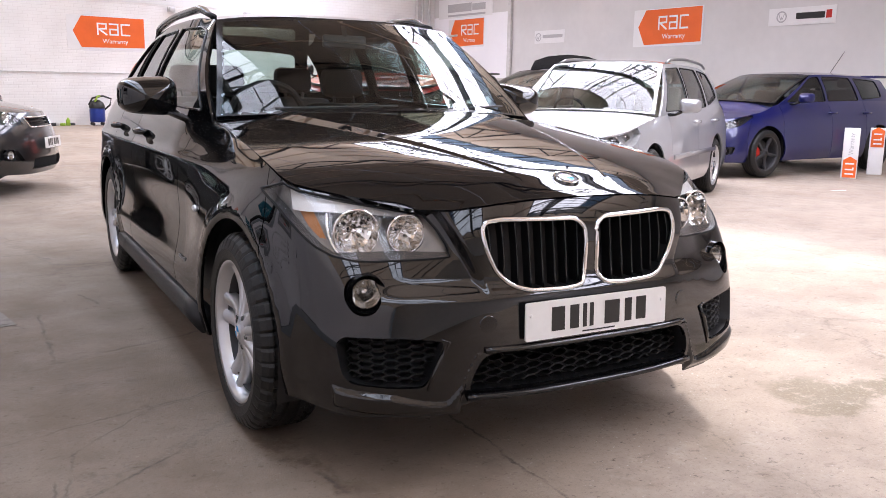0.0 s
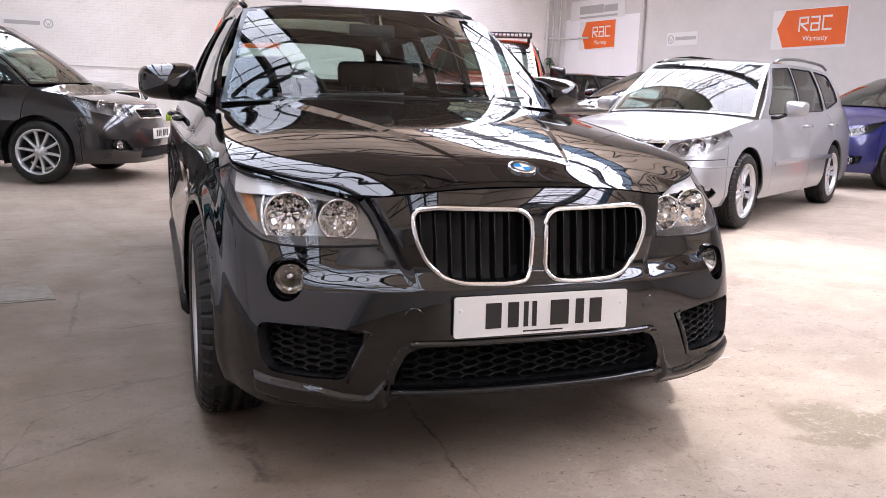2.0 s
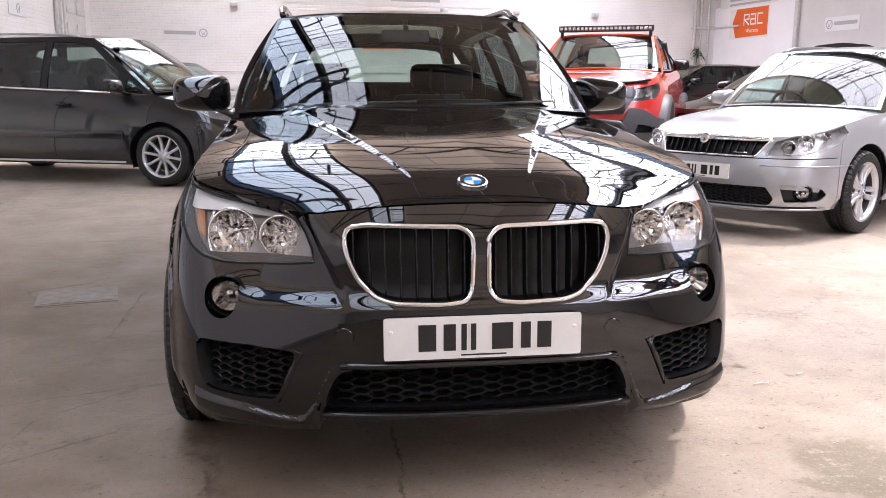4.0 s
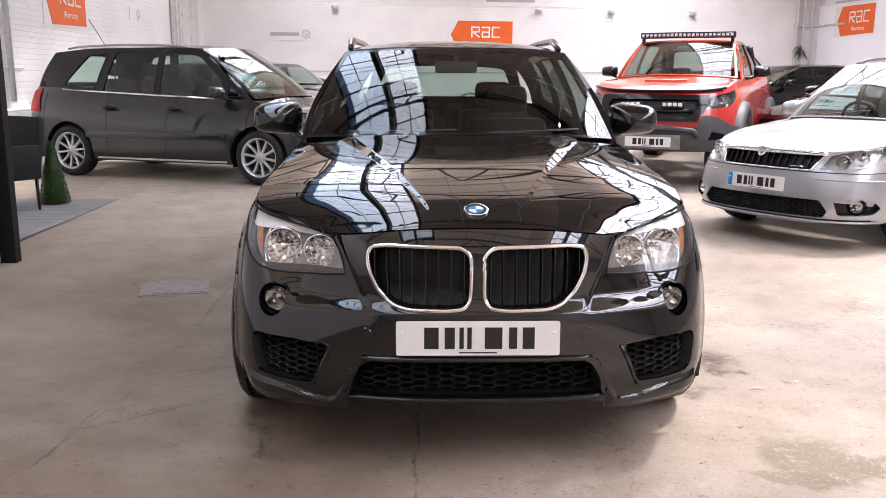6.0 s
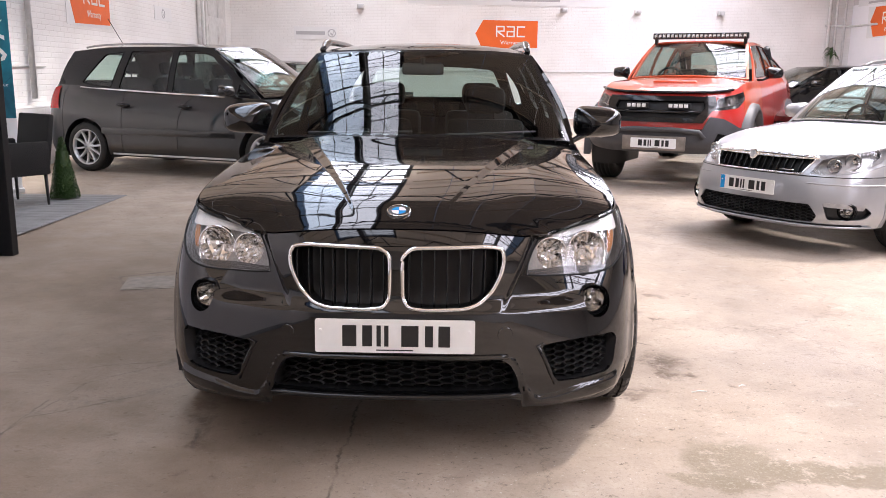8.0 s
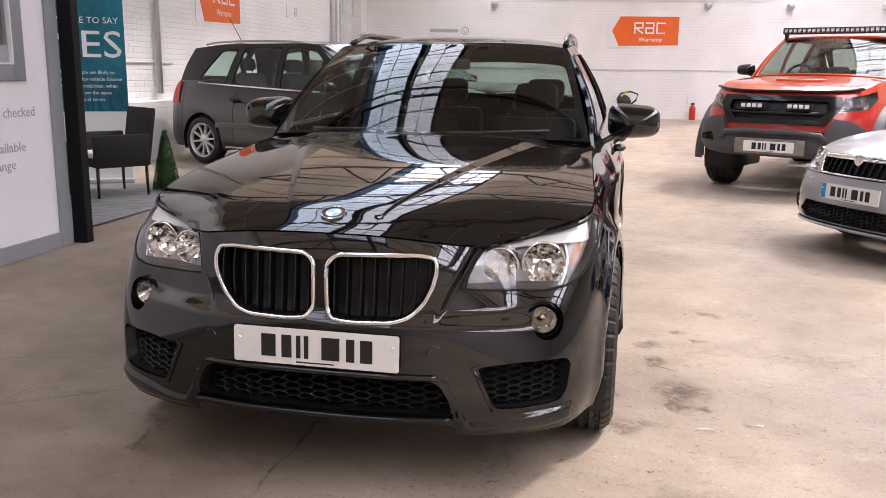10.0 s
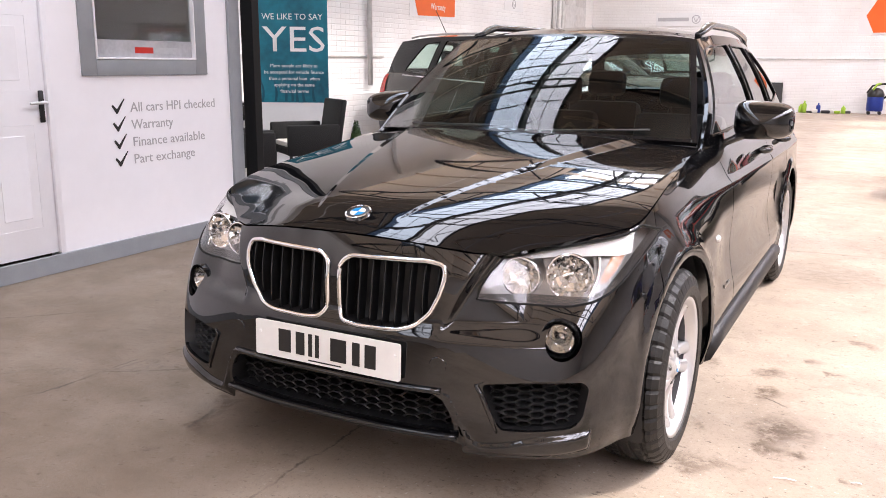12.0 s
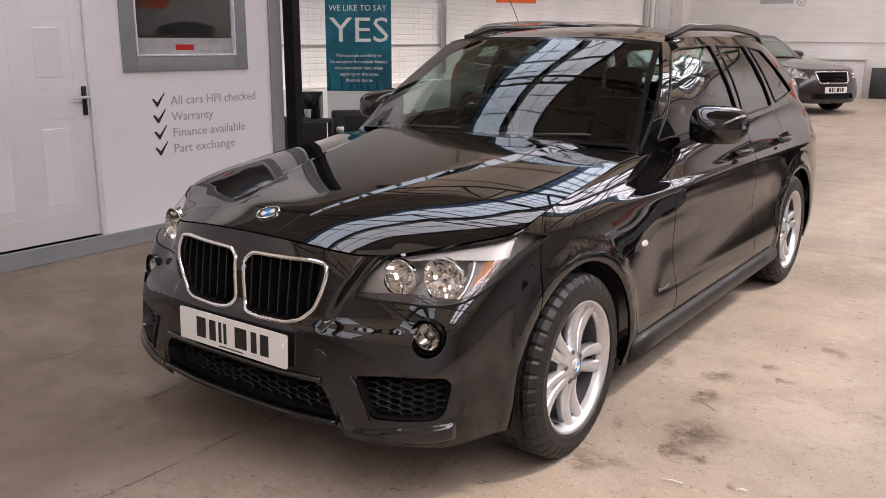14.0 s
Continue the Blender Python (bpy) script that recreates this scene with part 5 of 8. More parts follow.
def mouth(car, sh, poly, depth, slats=0, mat="plastic", mesh=False, chrome=0.0, name="grille", across=False):
    """A grille let into the skin: dark back, slats or a honeycomb, and a bright rim where wanted."""
    back = part(name, panel(poly, sh.skin(inward=depth), 0.05, middle=(0, 1.5, 0.4)), "plastic", car)
    lo, hi = np.min(poly, 0), np.max(poly, 0)
    ring = dense(poly, 0.02)
    bm = bmesh.new()
    A = [bm.verts.new([float(v) for v in sh(a, b, inward=0.0)]) for a, b in ring]
    B = [bm.verts.new([float(v) for v in sh(a, b, inward=depth)]) for a, b in ring]
    for i in range(len(A)):
        bm.faces.new((A[i], A[(i + 1) % len(A)], B[(i + 1) % len(A)], B[i]))
    part("surround", bm, "plastic", back)
    if slats:
        for i in range(slats):
            if across:
                z = lo[1] + (hi[1] - lo[1]) * (i + 0.5) / slats
                line = [(a, z) for a in np.linspace(lo[0], hi[0], 60)]
            else:
                a = lo[0] + (hi[0] - lo[0]) * (i + 0.5) / slats
                line = [(a, b) for b in np.linspace(lo[1], hi[1], 40)]
            ok = inside(poly, line)
            line = [p for p, q in zip(line, ok) if q]
            if len(line) < 2:
                continue
            bm = bmesh.new()
            pts = [[float(v) for v in sh(a, b, inward=0.012)] for a, b in line[:: max(1, len(line) // 8)] + [line[-1]]]
            deep = [[float(v) for v in sh(a, b, inward=min(0.05, depth))] for a, b in line[:: max(1, len(line) // 8)] + [line[-1]]]
            off = Vector((0, 0, 0.004)) if across else Vector((0.0022, 0, 0))
            if not across:
                for row in (pts, deep):
                    bend = np.polyfit([p[2] for p in row], [p[1] for p in row], min(2, len(row) - 1))
                    for p in row:
                        p[1] = float(np.polyval(bend, p[2]))
            ff = [bm.verts.new(Vector(p) - off) for p in pts]
            fg = [bm.verts.new(Vector(p) + off) for p in pts]
            gg = [bm.verts.new(Vector(p) + off) for p in deep]
            gf = [bm.verts.new(Vector(p) - off) for p in deep]
            for j in range(len(pts) - 1):
                for u, w in ((ff, fg), (fg, gg), (gg, gf), (gf, ff)):
                    bm.faces.new((u[j], u[j + 1], w[j + 1], w[j]))
            slat = part("slat", bm, mat, back, smooth=False)
            if not across and chrome:
                part("slat_edge", tube(bmesh.new(), [Vector(p) for p in pts], 0.0026, 6), "gloss_plastic", slat)
    if mesh:
        bm = bmesh.new()
        cell = mesh
        nx, nz = int((hi[0] - lo[0]) / (cell * 1.5)) + 2, int((hi[1] - lo[1]) / (cell * 0.7967)) + 2
        for i in range(nx):
            for j in range(nz):
                cx, cz = lo[0] + i * cell * 1.5, lo[1] + (j + 0.5 * (i % 2)) * cell * 0.7967
                hexa = [(cx + cell * math.cos(k * math.pi / 3), cz + cell * 0.46 * math.sin(k * math.pi / 3)) for k in range(6)]
                if not inside(poly, [(cx, cz)])[0]:
                    continue
                ih = [(cx + (a - cx) * 0.84, cz + (b - cz) * 0.76) for a, b in hexa]
                O = [bm.verts.new([float(v) for v in sh(a, b, inward=depth * 0.55)]) for a, b in hexa]
                I = [bm.verts.new([float(v) for v in sh(a, b, inward=depth * 0.5)]) for a, b in ih]
                J = [bm.verts.new([float(v) for v in sh(a, b, inward=depth * 0.9)]) for a, b in ih]
                for k in range(6):
                    q = (k + 1) % 6
                    bm.faces.new((O[k], O[q], I[q], I[k])), bm.faces.new((I[k], I[q], J[q], J[k]))
        bmesh.ops.remove_doubles(bm, verts=bm.verts, dist=1e-4)
        part("honeycomb", bm, "mesh_plastic", back, smooth=False)
    if chrome:
        pts = [Vector([float(v) for v in sh(a, b, inward=0.001)]) for a, b in ring]
        part("bright_rim", tube(bmesh.new(), pts, chrome, 8, closed=True), "chrome", back)
    return back


def lens_disc(car, sh, s, z, r, name="fog_lamp", bezel="gloss_plastic", depth=0.04, bowl="chrome", flange=1.52):
    """A round lamp in a bezel."""
    c, o = (Vector([float(v) for v in sh(s, z, inward=d)]) for d in (depth, 0.0))
    aim = ((o - c).normalized() + Vector((0, -1.6, 0))).normalized()
    m = Matrix.Translation(c) @ aim.to_track_quat("Z", "Y").to_matrix().to_4x4()
    ob = part(name, lathe(bmesh.new(), [(0.001, -0.01), (r * 0.5, 0.0), (r, 0.028), (r * 1.04, 0.031), (r * 1.1, 0.026)], 28, m), bowl, car)
    part("bulb", lathe(bmesh.new(), [(0.001, 0.018), (r * 0.25, 0.014), (r * 0.28, 0.0)], 14, m), bowl, ob)
    part("lens", lathe(bmesh.new(), [(0.001, 0.042), (r * 0.6, 0.038), (r, 0.028)], 28, m), "lens", ob).visible_shadow = False
    part("bezel", lathe(bmesh.new(), [(r * 1.06, 0.018), (r * 1.1, 0.034), (r * 1.16, 0.026), (r * 1.28, 0.024), (r * (flange - 0.07), 0.040), (r * flange, 0.0)], 28, m), bezel, ob)
    return ob


def ring(s, z, r, n=28):
    return [(s + r * math.cos(q), z + r * math.sin(q)) for q in np.linspace(0, 2 * math.pi, n, endpoint=False)]


# ---- the black estate that the camera goes round ----
BMW_PLAN = [(0, 0), (0.2, 0.002), (0.32, 0.014), (0.42, 0.034), (0.49, 0.050), (0.55, 0.066), (0.61, 0.085), (0.66, 0.106), (0.742, 0.158), (0.80, 0.245), (0.842, 0.38), (0.868, 0.54), (0.888, 0.76), (0.897, 1.1), (0.897, 1.45), (0.897, 1.8), (0.897, 2.6), (0.897, 3.3), (0.893, 3.8), (0.86, 4.15), (0.75, 4.33), (0.5, 4.41), (0, 4.44)]
HOOD_LINE = [(0.060, 0.800), (0.078, 0.812), (0.10, 0.824), (0.125, 0.835), (0.16, 0.849), (0.22, 0.869), (0.35, 0.898), (0.6, 0.938), (0.9, 0.976), (1.2, 1.010), (1.35, 1.025), (1.55, 1.03)]
hood_mid = smooth_line(*zip(*HOOD_LINE))
hood_drop = smooth_line((0.06, 0.10, 0.13, 0.168, 0.22, 0.29, 0.35, 0.41, 0.46, 0.53, 0.62, 0.8, 1.12, 1.5), (-0.36, -0.35, -0.345, -0.315, -0.27, -0.192, -0.145, -0.110, -0.092, -0.078, -0.068, -0.061, -0.056, -0.042))
hood_height = lambda x, y: float(hood_mid(y) + hood_drop(y) * (abs(x) / 0.79) ** 2.8)
BMW_TOP = [(x, y, hood_height(x, y)) for x, y in ((0, 0.078), (0.2, 0.083), (0.32, 0.100), (0.41, 0.131), (0.478, 0.168), (0.53, 0.220), (0.60, 0.288), (0.655, 0.340), (0.73, 0.415), (0.775, 0.470), (0.79, 0.555), (0.789, 0.66))]
BMW_TOP += [(0.78, 0.82, 0.906), (0.765, 1.12, 0.946), (0.752, 1.46, 0.985), (0.782, 1.8, 1.0), (0.785, 2.6, 1.03), (0.775, 3.3, 1.06), (0.75, 3.8, 1.08), (0.70, 4.1, 1.10), (0.62, 4.28, 1.10), (0.45, 4.36, 1.10), (0, 4.40, 1.10)]


def bmw_relief(a, z, t, x, y):
    """Shelf over the bumper, hollow flanks, shoulder line and sill."""
    front = (1 - step_up(np.abs(x), 0.56, 0.74)) * (y < 1.0)
    nose = 1 - step_up(np.abs(x) - nose_at(z), -0.016, 0.016)
    # the nose round the grilles stands proud of the cheeks under the headlights
    d = step_up(z, 0.538, 0.596) * front * (0.040 - 0.017 * nose)
    d = d - 0.022 * nose * step_up(z, 0.58, 0.72) * (y < 1.0)
    side = step_up(y, 1.15, 1.5) * (1 - step_up(y, 3.0, 3.3))
    d = d + side * (0.022 * np.exp(-(((z - 0.60) / 0.13) ** 2)) - 0.010 * np.exp(-(((z - 0.40) / 0.06) ** 2)))
    d = d + step_up(y, 1.0, 1.5) * (0.010 * step_up(z, 0.835, 0.868) - 0.006 * np.exp(-(((z - 0.835) / 0.035) ** 2)))
    for yc in (0.764, 3.524):
        rr = np.hypot(y - yc, z - 0.326)
        d = d - 0.014 * np.exp(-(((rr - 0.40) / 0.035) ** 2)) * (z > 0.2)
    return d


def nose_at(z):
    """Half width of the raised nose at a height."""
    return 0.358 + 0.45 * (z - 0.56)


def nose_rows():
    return [(g * float(nose_at(z) + d + 0.004), float(z)) for z in np.arange(0.56, 0.81, 0.010) for d in (-0.022, -0.016, -0.010, -0.004, 0.002, 0.008, 0.014, 0.020) for g in (-1, 1)]


def bmw_crease(x, y, r):
    """A raised middle with two sharp creases that draw together towards the nose, and a shallow hollow outside them."""
    ax = np.abs(x)
    xc, w = crease_at(y)
    fade = step_up(y, 0.15, 0.26)
    fall = np.clip((ax - xc) / w, 0, 1)
    hollow = 0.0018 * np.exp(-(((r - 0.70) / 0.15) ** 2)) * np.exp(-(((y - 0.50) / 0.26) ** 2))
    return fade * (0.004 + 0.26 * w * (1 - fall) - 0.26 * w * 0.5) - fade * hollow


def crease_at(y):
    """Where the crease begins and how broad its slope is."""
    t = np.clip((y - 0.13) / 1.25, 0, 1.2)
    return 0.135 + 0.37 * t, 0.006 + 0.050 * t


def crease_rows():
    out = []
    for y in np.r_[np.arange(0.20, 0.5, 0.008), np.arange(0.5, 1.5, 0.02)]:
        xc, w = crease_at(y)
        for d in (-0.0035, 0.002, w * 0.5, w - 0.002, w + 0.0035):
            out += [(s * float(xc + d), float(y)) for s in (-1, 1)]
    return out


def skin_x(sh, x, z):
    """The place along the skin where it is x wide at height z."""
    q = np.linspace(0, float(sh.of_y(0.75)), 500)
    return math.copysign(float(np.interp(abs(x), np.maximum.accumulate(sh(q, np.full(500, z))[0]), q)), x)


def bmw_shapes(sh):
    on = lambda poly: [(skin_x(sh, x, z), z) for x, z in poly]
    kid = rounded([(0.020, 0.728), (0.050, 0.754), (0.295, 0.760), (0.345, 0.752), (0.354, 0.722), (0.346, 0.675), (0.318, 0.615), (0.275, 0.574), (0.225, 0.560), (0.10, 0.556), (0.040, 0.562), (0.022, 0.592)], 0.02)
    s0, s1 = skin_x(sh, 0.478, 0.762), float(sh.of_y(0.335))
    crown = [(v, float(sh.tz(v)) - 0.009) for v in np.linspace(s0, s1, 14)]
    head = on([(0.430, 0.654), (0.436, 0.690), (0.452, 0.728)]) + crown
    head += on([(0.822, 0.812), (0.815, 0.770), (0.804, 0.735), (0.790, 0.706), (0.770, 0.680), (0.735, 0.658), (0.68, 0.645), (0.62, 0.641), (0.55, 0.643), (0.49, 0.647)])
    low = rounded([(-0.412, 0.280), (0, 0.270), (0.412, 0.280), (0.405, 0.325), (0.378, 0.378), (0.335, 0.396), (-0.335, 0.396), (-0.378, 0.378), (-0.405, 0.325)], 0.02)
    side = rounded([(0.482, 0.434), (0.60, 0.447), (0.738, 0.450), (0.754, 0.43), (0.744, 0.345), (0.724, 0.318), (0.62, 0.306), (0.537, 0.304)], 0.02)
    return dict(kid=on(kid), head=head, low=on(low), side=on(side), fog=ring(skin_x(sh, 0.682, 0.558), 0.558, 0.052))


def raised(sh, poly, height, band):
    """The skin lifted inside an outline, with a rounded shoulder all along its edge."""
    p = np.array(dense(poly, 0.05), float)
    a, b = p, np.roll(p, -1, 0)

    def f(s, z):
        q = np.stack(np.broadcast_arrays(np.asarray(s, float), np.asarray(z, float)), -1)[:, None, :]
        u = np.clip(((q - a) * (b - a)).sum(-1) / ((b - a) ** 2).sum(-1), 0, 1)
        far = np.linalg.norm(q - a - (b - a) * u[..., None], axis=-1).min(1)
        t = np.clip(far / band, 0, 1)
        return sh(s, z, inward=0.003 - (height + 0.003) * t * t * (3 - 2 * t))

    return f


def flip(poly):
    return [(-a, b) for a, b in poly[::-1]]


def bmw_holes(sh):
    g = bmw_shapes(sh)
    return [h for k in ("kid", "head", "side", "fog") for h in (g[k], flip(g[k]))] + [g["low"]]


BMW = dict(
    L=4.44, plan=BMW_PLAN, top=BMW_TOP, power=[3] * 8 + [3.2, 3.6, 4, 4.5, 5, 5, 5.5, 6, 6, 6, 6, 5, 4, 4, 4], foot=[0.252] * 3 + [0.240, 0.225] + [0.216] * 4 + [0.225, 0.23] + [0.22] * 12, tuck=0.025, extra=bmw_relief, holes=bmw_holes,
    axles=(0.764, 3.524), r=0.328, arch=0.372, track=1.56, tyre_w=0.225, rim=0.231, spokes=5, style="twin", step=0.03, fine=0.012, soft=0.006, rows={**{nm: [(float(g * a), float(b)) for g in (-1, 1) for b in (0.80, 0.815, 0.828, 0.838, 0.846, 0.854, 0.862, 0.872, 0.885) for a in np.arange(1.25, 4.6, 0.03)] for nm in ("fender", "front_door", "rear_door", "rear_quarter")}, "front_bumper": [(float(a), float(b)) for b in np.linspace(0.536, 0.600, 10) for a in np.arange(-1.0, 1.0, 0.022)] + nose_rows()}, hood_step=0.022, hood_soft=0.002, hood_rows=crease_rows(), hood_pow=2.8, crease=bmw_crease,
    cuts=(0.50, 1.60, 2.70, 3.28, 4.0), cowl=(0.735, 1.28, 1.50, 1.031, 1.002), header=(0.585, 1.93, 2.06, 1.44, 1.418),
    hood=HOOD_LINE, hood_drop=hood_drop,
    roof=[(1.93, 1.44), (2.2, 1.475), (2.7, 1.50), (3.3, 1.49), (3.98, 1.43)], roof_edge=[(2.06, 0.585, 1.418), (2.4, 0.592, 1.445), (3.0, 0.58, 1.45), (3.6, 0.555, 1.425), (3.95, 0.53, 1.385)],
    side=[(1.48, 0.975), (2.06, 1.418), (2.4, 1.445), (3.0, 1.45), (3.6, 1.425), (3.95, 1.385), (4.12, 1.09), (3.8, 1.07), (3.3, 1.05), (2.6, 1.02), (1.8, 0.99)],
    windows=[rounded([(1.635, 1.022), (2.085, 1.368), (2.20, 1.392), (2.60, 1.405), (2.65, 1.05)], 0.022), rounded([(2.73, 1.055), (2.70, 1.405), (3.18, 1.40), (3.27, 1.075)], 0.025), rounded([(3.36, 1.085), (3.27, 1.395), (3.55, 1.375), (3.86, 1.13)], 0.03)],
    window_glass=["tint", "privacy", "privacy"], mirror=(0.925, 1.84, 1.078), mirror_size=(0.245, 0.158), rear_glass="tint", screen_glass="tint", screen_inset=0.972, seat_z=0.47,
)


def build_bmw():
    car, sh = build_car("estate_car", "glossy black compact SUV estate with twin chrome-ringed grilles", BMW, (0.008, 0.0), 0, "black_paint", group="")
    f = lambda x: float(sh.of_x(x))
    on = lambda poly: [(skin_x(sh, x, z), z) for x, z in poly]
    g = bmw_shapes(sh)
    for s in (1, -1):
        q = (lambda p: p) if s > 0 else flip
        mouth(car, sh, q(g["kid"]), 0.075, slats=8, mat="grille_black", chrome=0.0078, name="kidney_grille")
        mouth(car, sh, q(g["side"]), 0.07, mesh=0.026, name="side_intake")
        am = on([(0.764, 0.768), (0.758, 0.735), (0.752, 0.698), (0.768, 0.700), (0.786, 0.728), (0.795, 0.772)])
        crest = [(v, float(sh.tz(v)) - 0.012) for v in np.linspace(skin_x(sh, 0.492, 0.762), float(sh.of_y(0.325)), 12)]
        lid = crest + [(a, b - 0.012 - 0.0050 * i) for i, (a, b) in list(enumerate(crest))[::-1]]
        lamp_unit(car, sh, dense(q(g["head"]), 0.03), [(s * skin_x(sh, 0.533, 0.711), 0.711, 0.053), (s * skin_x(sh, 0.672, 0.714), 0.714, 0.064)], depth=0.075, amber=q(am), bezel="smoke", mask="lamp_grey", foot="smoke", flutes=True, lid=q(lid))
        lens_disc(car, sh, s * skin_x(sh, 0.682, 0.560), 0.560, 0.040, depth=0.05, bowl="fog_bowl", flange=1.42)
    mouth(car, sh, g["low"], 0.09, mesh=0.030, name="lower_intake")
    # splitter along the foot of the bumper
    across = np.linspace(-0.415, 0.415, 24)
    pts = [Vector([float(v) for v in sh(skin_x(sh, x, 0.27), 0.259 + 0.04 * x * x, inward=-0.010)]) for x in across]
    part("splitter", tube(bmesh.new(), pts, 0.013, 8, 0.8), "gloss_plastic", car)
    # raised corner blades beside the intake, and the ledges round the openings
    blade = [(0.425, 0.212), (0.55, 0.211), (0.68, 0.221), (0.756, 0.236), (0.768, 0.318), (0.728, 0.309), (0.62, 0.294), (0.535, 0.270), (0.476, 0.262), (0.446, 0.30), (0.420, 0.36), (0.398, 0.402), (0.372, 0.405), (0.360, 0.399), (0.388, 0.376), (0.412, 0.325), (0.420, 0.27)]
    for s in (-1, 1):
        q = (lambda p: p) if s > 0 else flip
        edge = q(on(rounded(blade, 0.008)))
        part("bumper_blade", panel(edge, raised(sh, edge, 0.014, 0.026), 0.009, middle=(0, 1.5, 0.4), soft=0.004), "black_paint", car)
        pts = [Vector([float(v) for v in sh(s * skin_x(sh, x, z), z, inward=-0.002)]) for x, z in ((0.530, 0.296), (0.515, 0.34), (0.492, 0.395), (0.470, 0.432), (0.49, 0.441))]
        part("intake_ledge", tube(bmesh.new(), pts, [0.003, 0.007, 0.008, 0.006, 0.002], 8), "black_paint", car)
    pts = [Vector([float(v) for v in sh(skin_x(sh, x, 0.402), 0.402, inward=-0.004)]) for x in np.linspace(-0.37, 0.37, 30)]
    part("intake_ledge", tube(bmesh.new(), pts, 0.009, 8), "black_paint", car)
    for s in (-1, 1):
        c = Vector([float(v) for v in sh(s * f(0.36), 0.475)])
        part("tow_cover", lathe(bmesh.new(), [(0.001, 0.0018), (0.024, 0.0016), (0.026, -0.001)], 24, Matrix.Translation(c) @ pose(0, 0, 0, 90, 0, 12 * s)), "black_paint", car)
    plate_part(car, pose(0, -0.004, 0.476, 88, 0, 0))
    # roundel on the hood
    m = Matrix.Translation((0, 0.178, 0.8575)) @ pose(0, 0, 0, 19.5, 0, 0)
    ob = part("roundel", lathe(bmesh.new(), [(0.041, -0.004), (0.041, 0.004), (0.038, 0.006), (0.036, 0.005)], 36, m), "chrome", car)
    part("roundel_ring", lathe(bmesh.new(), [(0.0365, 0.003), (0.0255, 0.0045), (0.025, 0.003)], 36, m), "ink", ob)
    for i in range(4):
        bm = bmesh.new()
        q = np.linspace(i * math.pi / 2, (i + 1) * math.pi / 2, 9)
        prism(bm, [(0, 0)] + [(0.0245 * math.cos(v), 0.0245 * math.sin(v)) for v in q], 0.004, m)
        part("roundel_field", bm, "roundel_blue" if i % 2 else "enamel_white", ob, smooth=False)
    # roof rails
    for s in (-1, 1):
        y = np.linspace(2.17, 3.85, 22)
        fz = smooth_line([2.06, 2.4, 3.0, 3.6, 3.95], [1.418, 1.445, 1.45, 1.425, 1.385])
        fx = smooth_line([2.06, 2.4, 3.0, 3.6, 3.95], [0.585, 0.592, 0.58, 0.555, 0.53])
        lift = lambda v: 0.034 * float(step_up(v, 2.18, 2.42)) * float(1 - step_up(v, 3.66, 3.87))
        pts = [(s * (float(fx(v)) - 0.02), v, float(fz(v)) + 0.012 + lift(v)) for v in y]
        bm = tube(bmesh.new(), pts, [0.016 + 0.007 * (1 < i < 20) for i in range(22)], 10, 0.8)
        part("roof_rail", bm, "gloss_plastic", car)
        # side repeater, handles, sill
        bm = bmesh.new()
        c = Vector([float(v) for v in sh(s * float(sh.of_y(1.27)), 0.672)])
        lathe(bm, [(0.001, 0.009), (0.014, 0.007), (0.019, -0.002)], 16, Matrix.Translation(c) @ pose(0, 0, 0, 0, 90 * s, 0) @ Matrix.Diagonal((0.7, 1.6, 1, 1)))
        part("side_repeater", bm, "lamp_white", car, "pale clear side repeater")
        for yy in (2.50, 3.22):
            c = Vector([float(v) for v in sh(s * float(sh.of_y(yy)), 0.90)])
            bm = tube(bmesh.new(), [c + Vector((s * o, dy, 0)) for dy, o in ((-0.10, 0.0), (-0.08, 0.03), (0.0, 0.04), (0.08, 0.03), (0.10, 0.0))], [0.012, 0.015, 0.016, 0.015, 0.012], 8)
            part("door_handle", bm, "black_paint", car)
        bm = bmesh.new()
        tube(bm, [(s * 0.875, v, 0.265) for v in np.linspace(1.17, 3.12, 10)], 0.045, 10, 1.15)
        part("sill", bm, "plastic", car, "black plastic sill")
        bm = bmesh.new()
        for i in range(5):
            c = [float(v) for v in sh(s * float(sh.of_y(1.42 + i * 0.024)), 0.452)]
            box(bm, c[0] - 0.001, c[0] + 0.003 * s, c[1] - 0.010, c[1] + 0.008, 0.446, 0.446 + (0.014, 0.010, 0.010, 0.014, 0.014)[i])
        part("side_badge", bm, "lamp_grey", car, smooth=False)
    # wipers on the cowl
    for x0, x1 in ((-0.52, -0.02), (0.12, 0.56)):
        bm = tube(bmesh.new(), [(x0 + (x1 - x0) * t, 1.30 + 0.20 * (x0 + (x1 - x0) * t) ** 2 * 1.6 + 0.03, 1.036 + 0.016 * t) for t in np.linspace(0, 1, 6)], [0.007, 0.006, 0.0055, 0.005, 0.005, 0.004], 6)
        part("wiper", bm, "grey_plastic", car)
    return car


build_bmw()

# ---- the other cars in the hall ----
# where each one's nose stands and how far its tail is turned from the north, to the west
SKODA_AT, SKODA_TURN = (2.50, 4.09), -58
ZAFIRA_AT, ZAFIRA_TURN, ZAFIRA_SCALE = (-0.895, 7.815), 70, 1.0
RANGER_AT, RANGER_TURN = (2.45, 7.18), -27
FOCUS_AT, FOCUS_TURN = (6.9, 6.95), -86
BLACK_AT, BLACK_TURN = (4.5, 8.75), -72
WING_AT, WING_TURN = (10.5, 14.2), 143
JAG_AT, JAG_TURN = (-1.27, 15.1), 58
JAG2_AT, JAG2_TURN = (-1.6, 12.3), 60

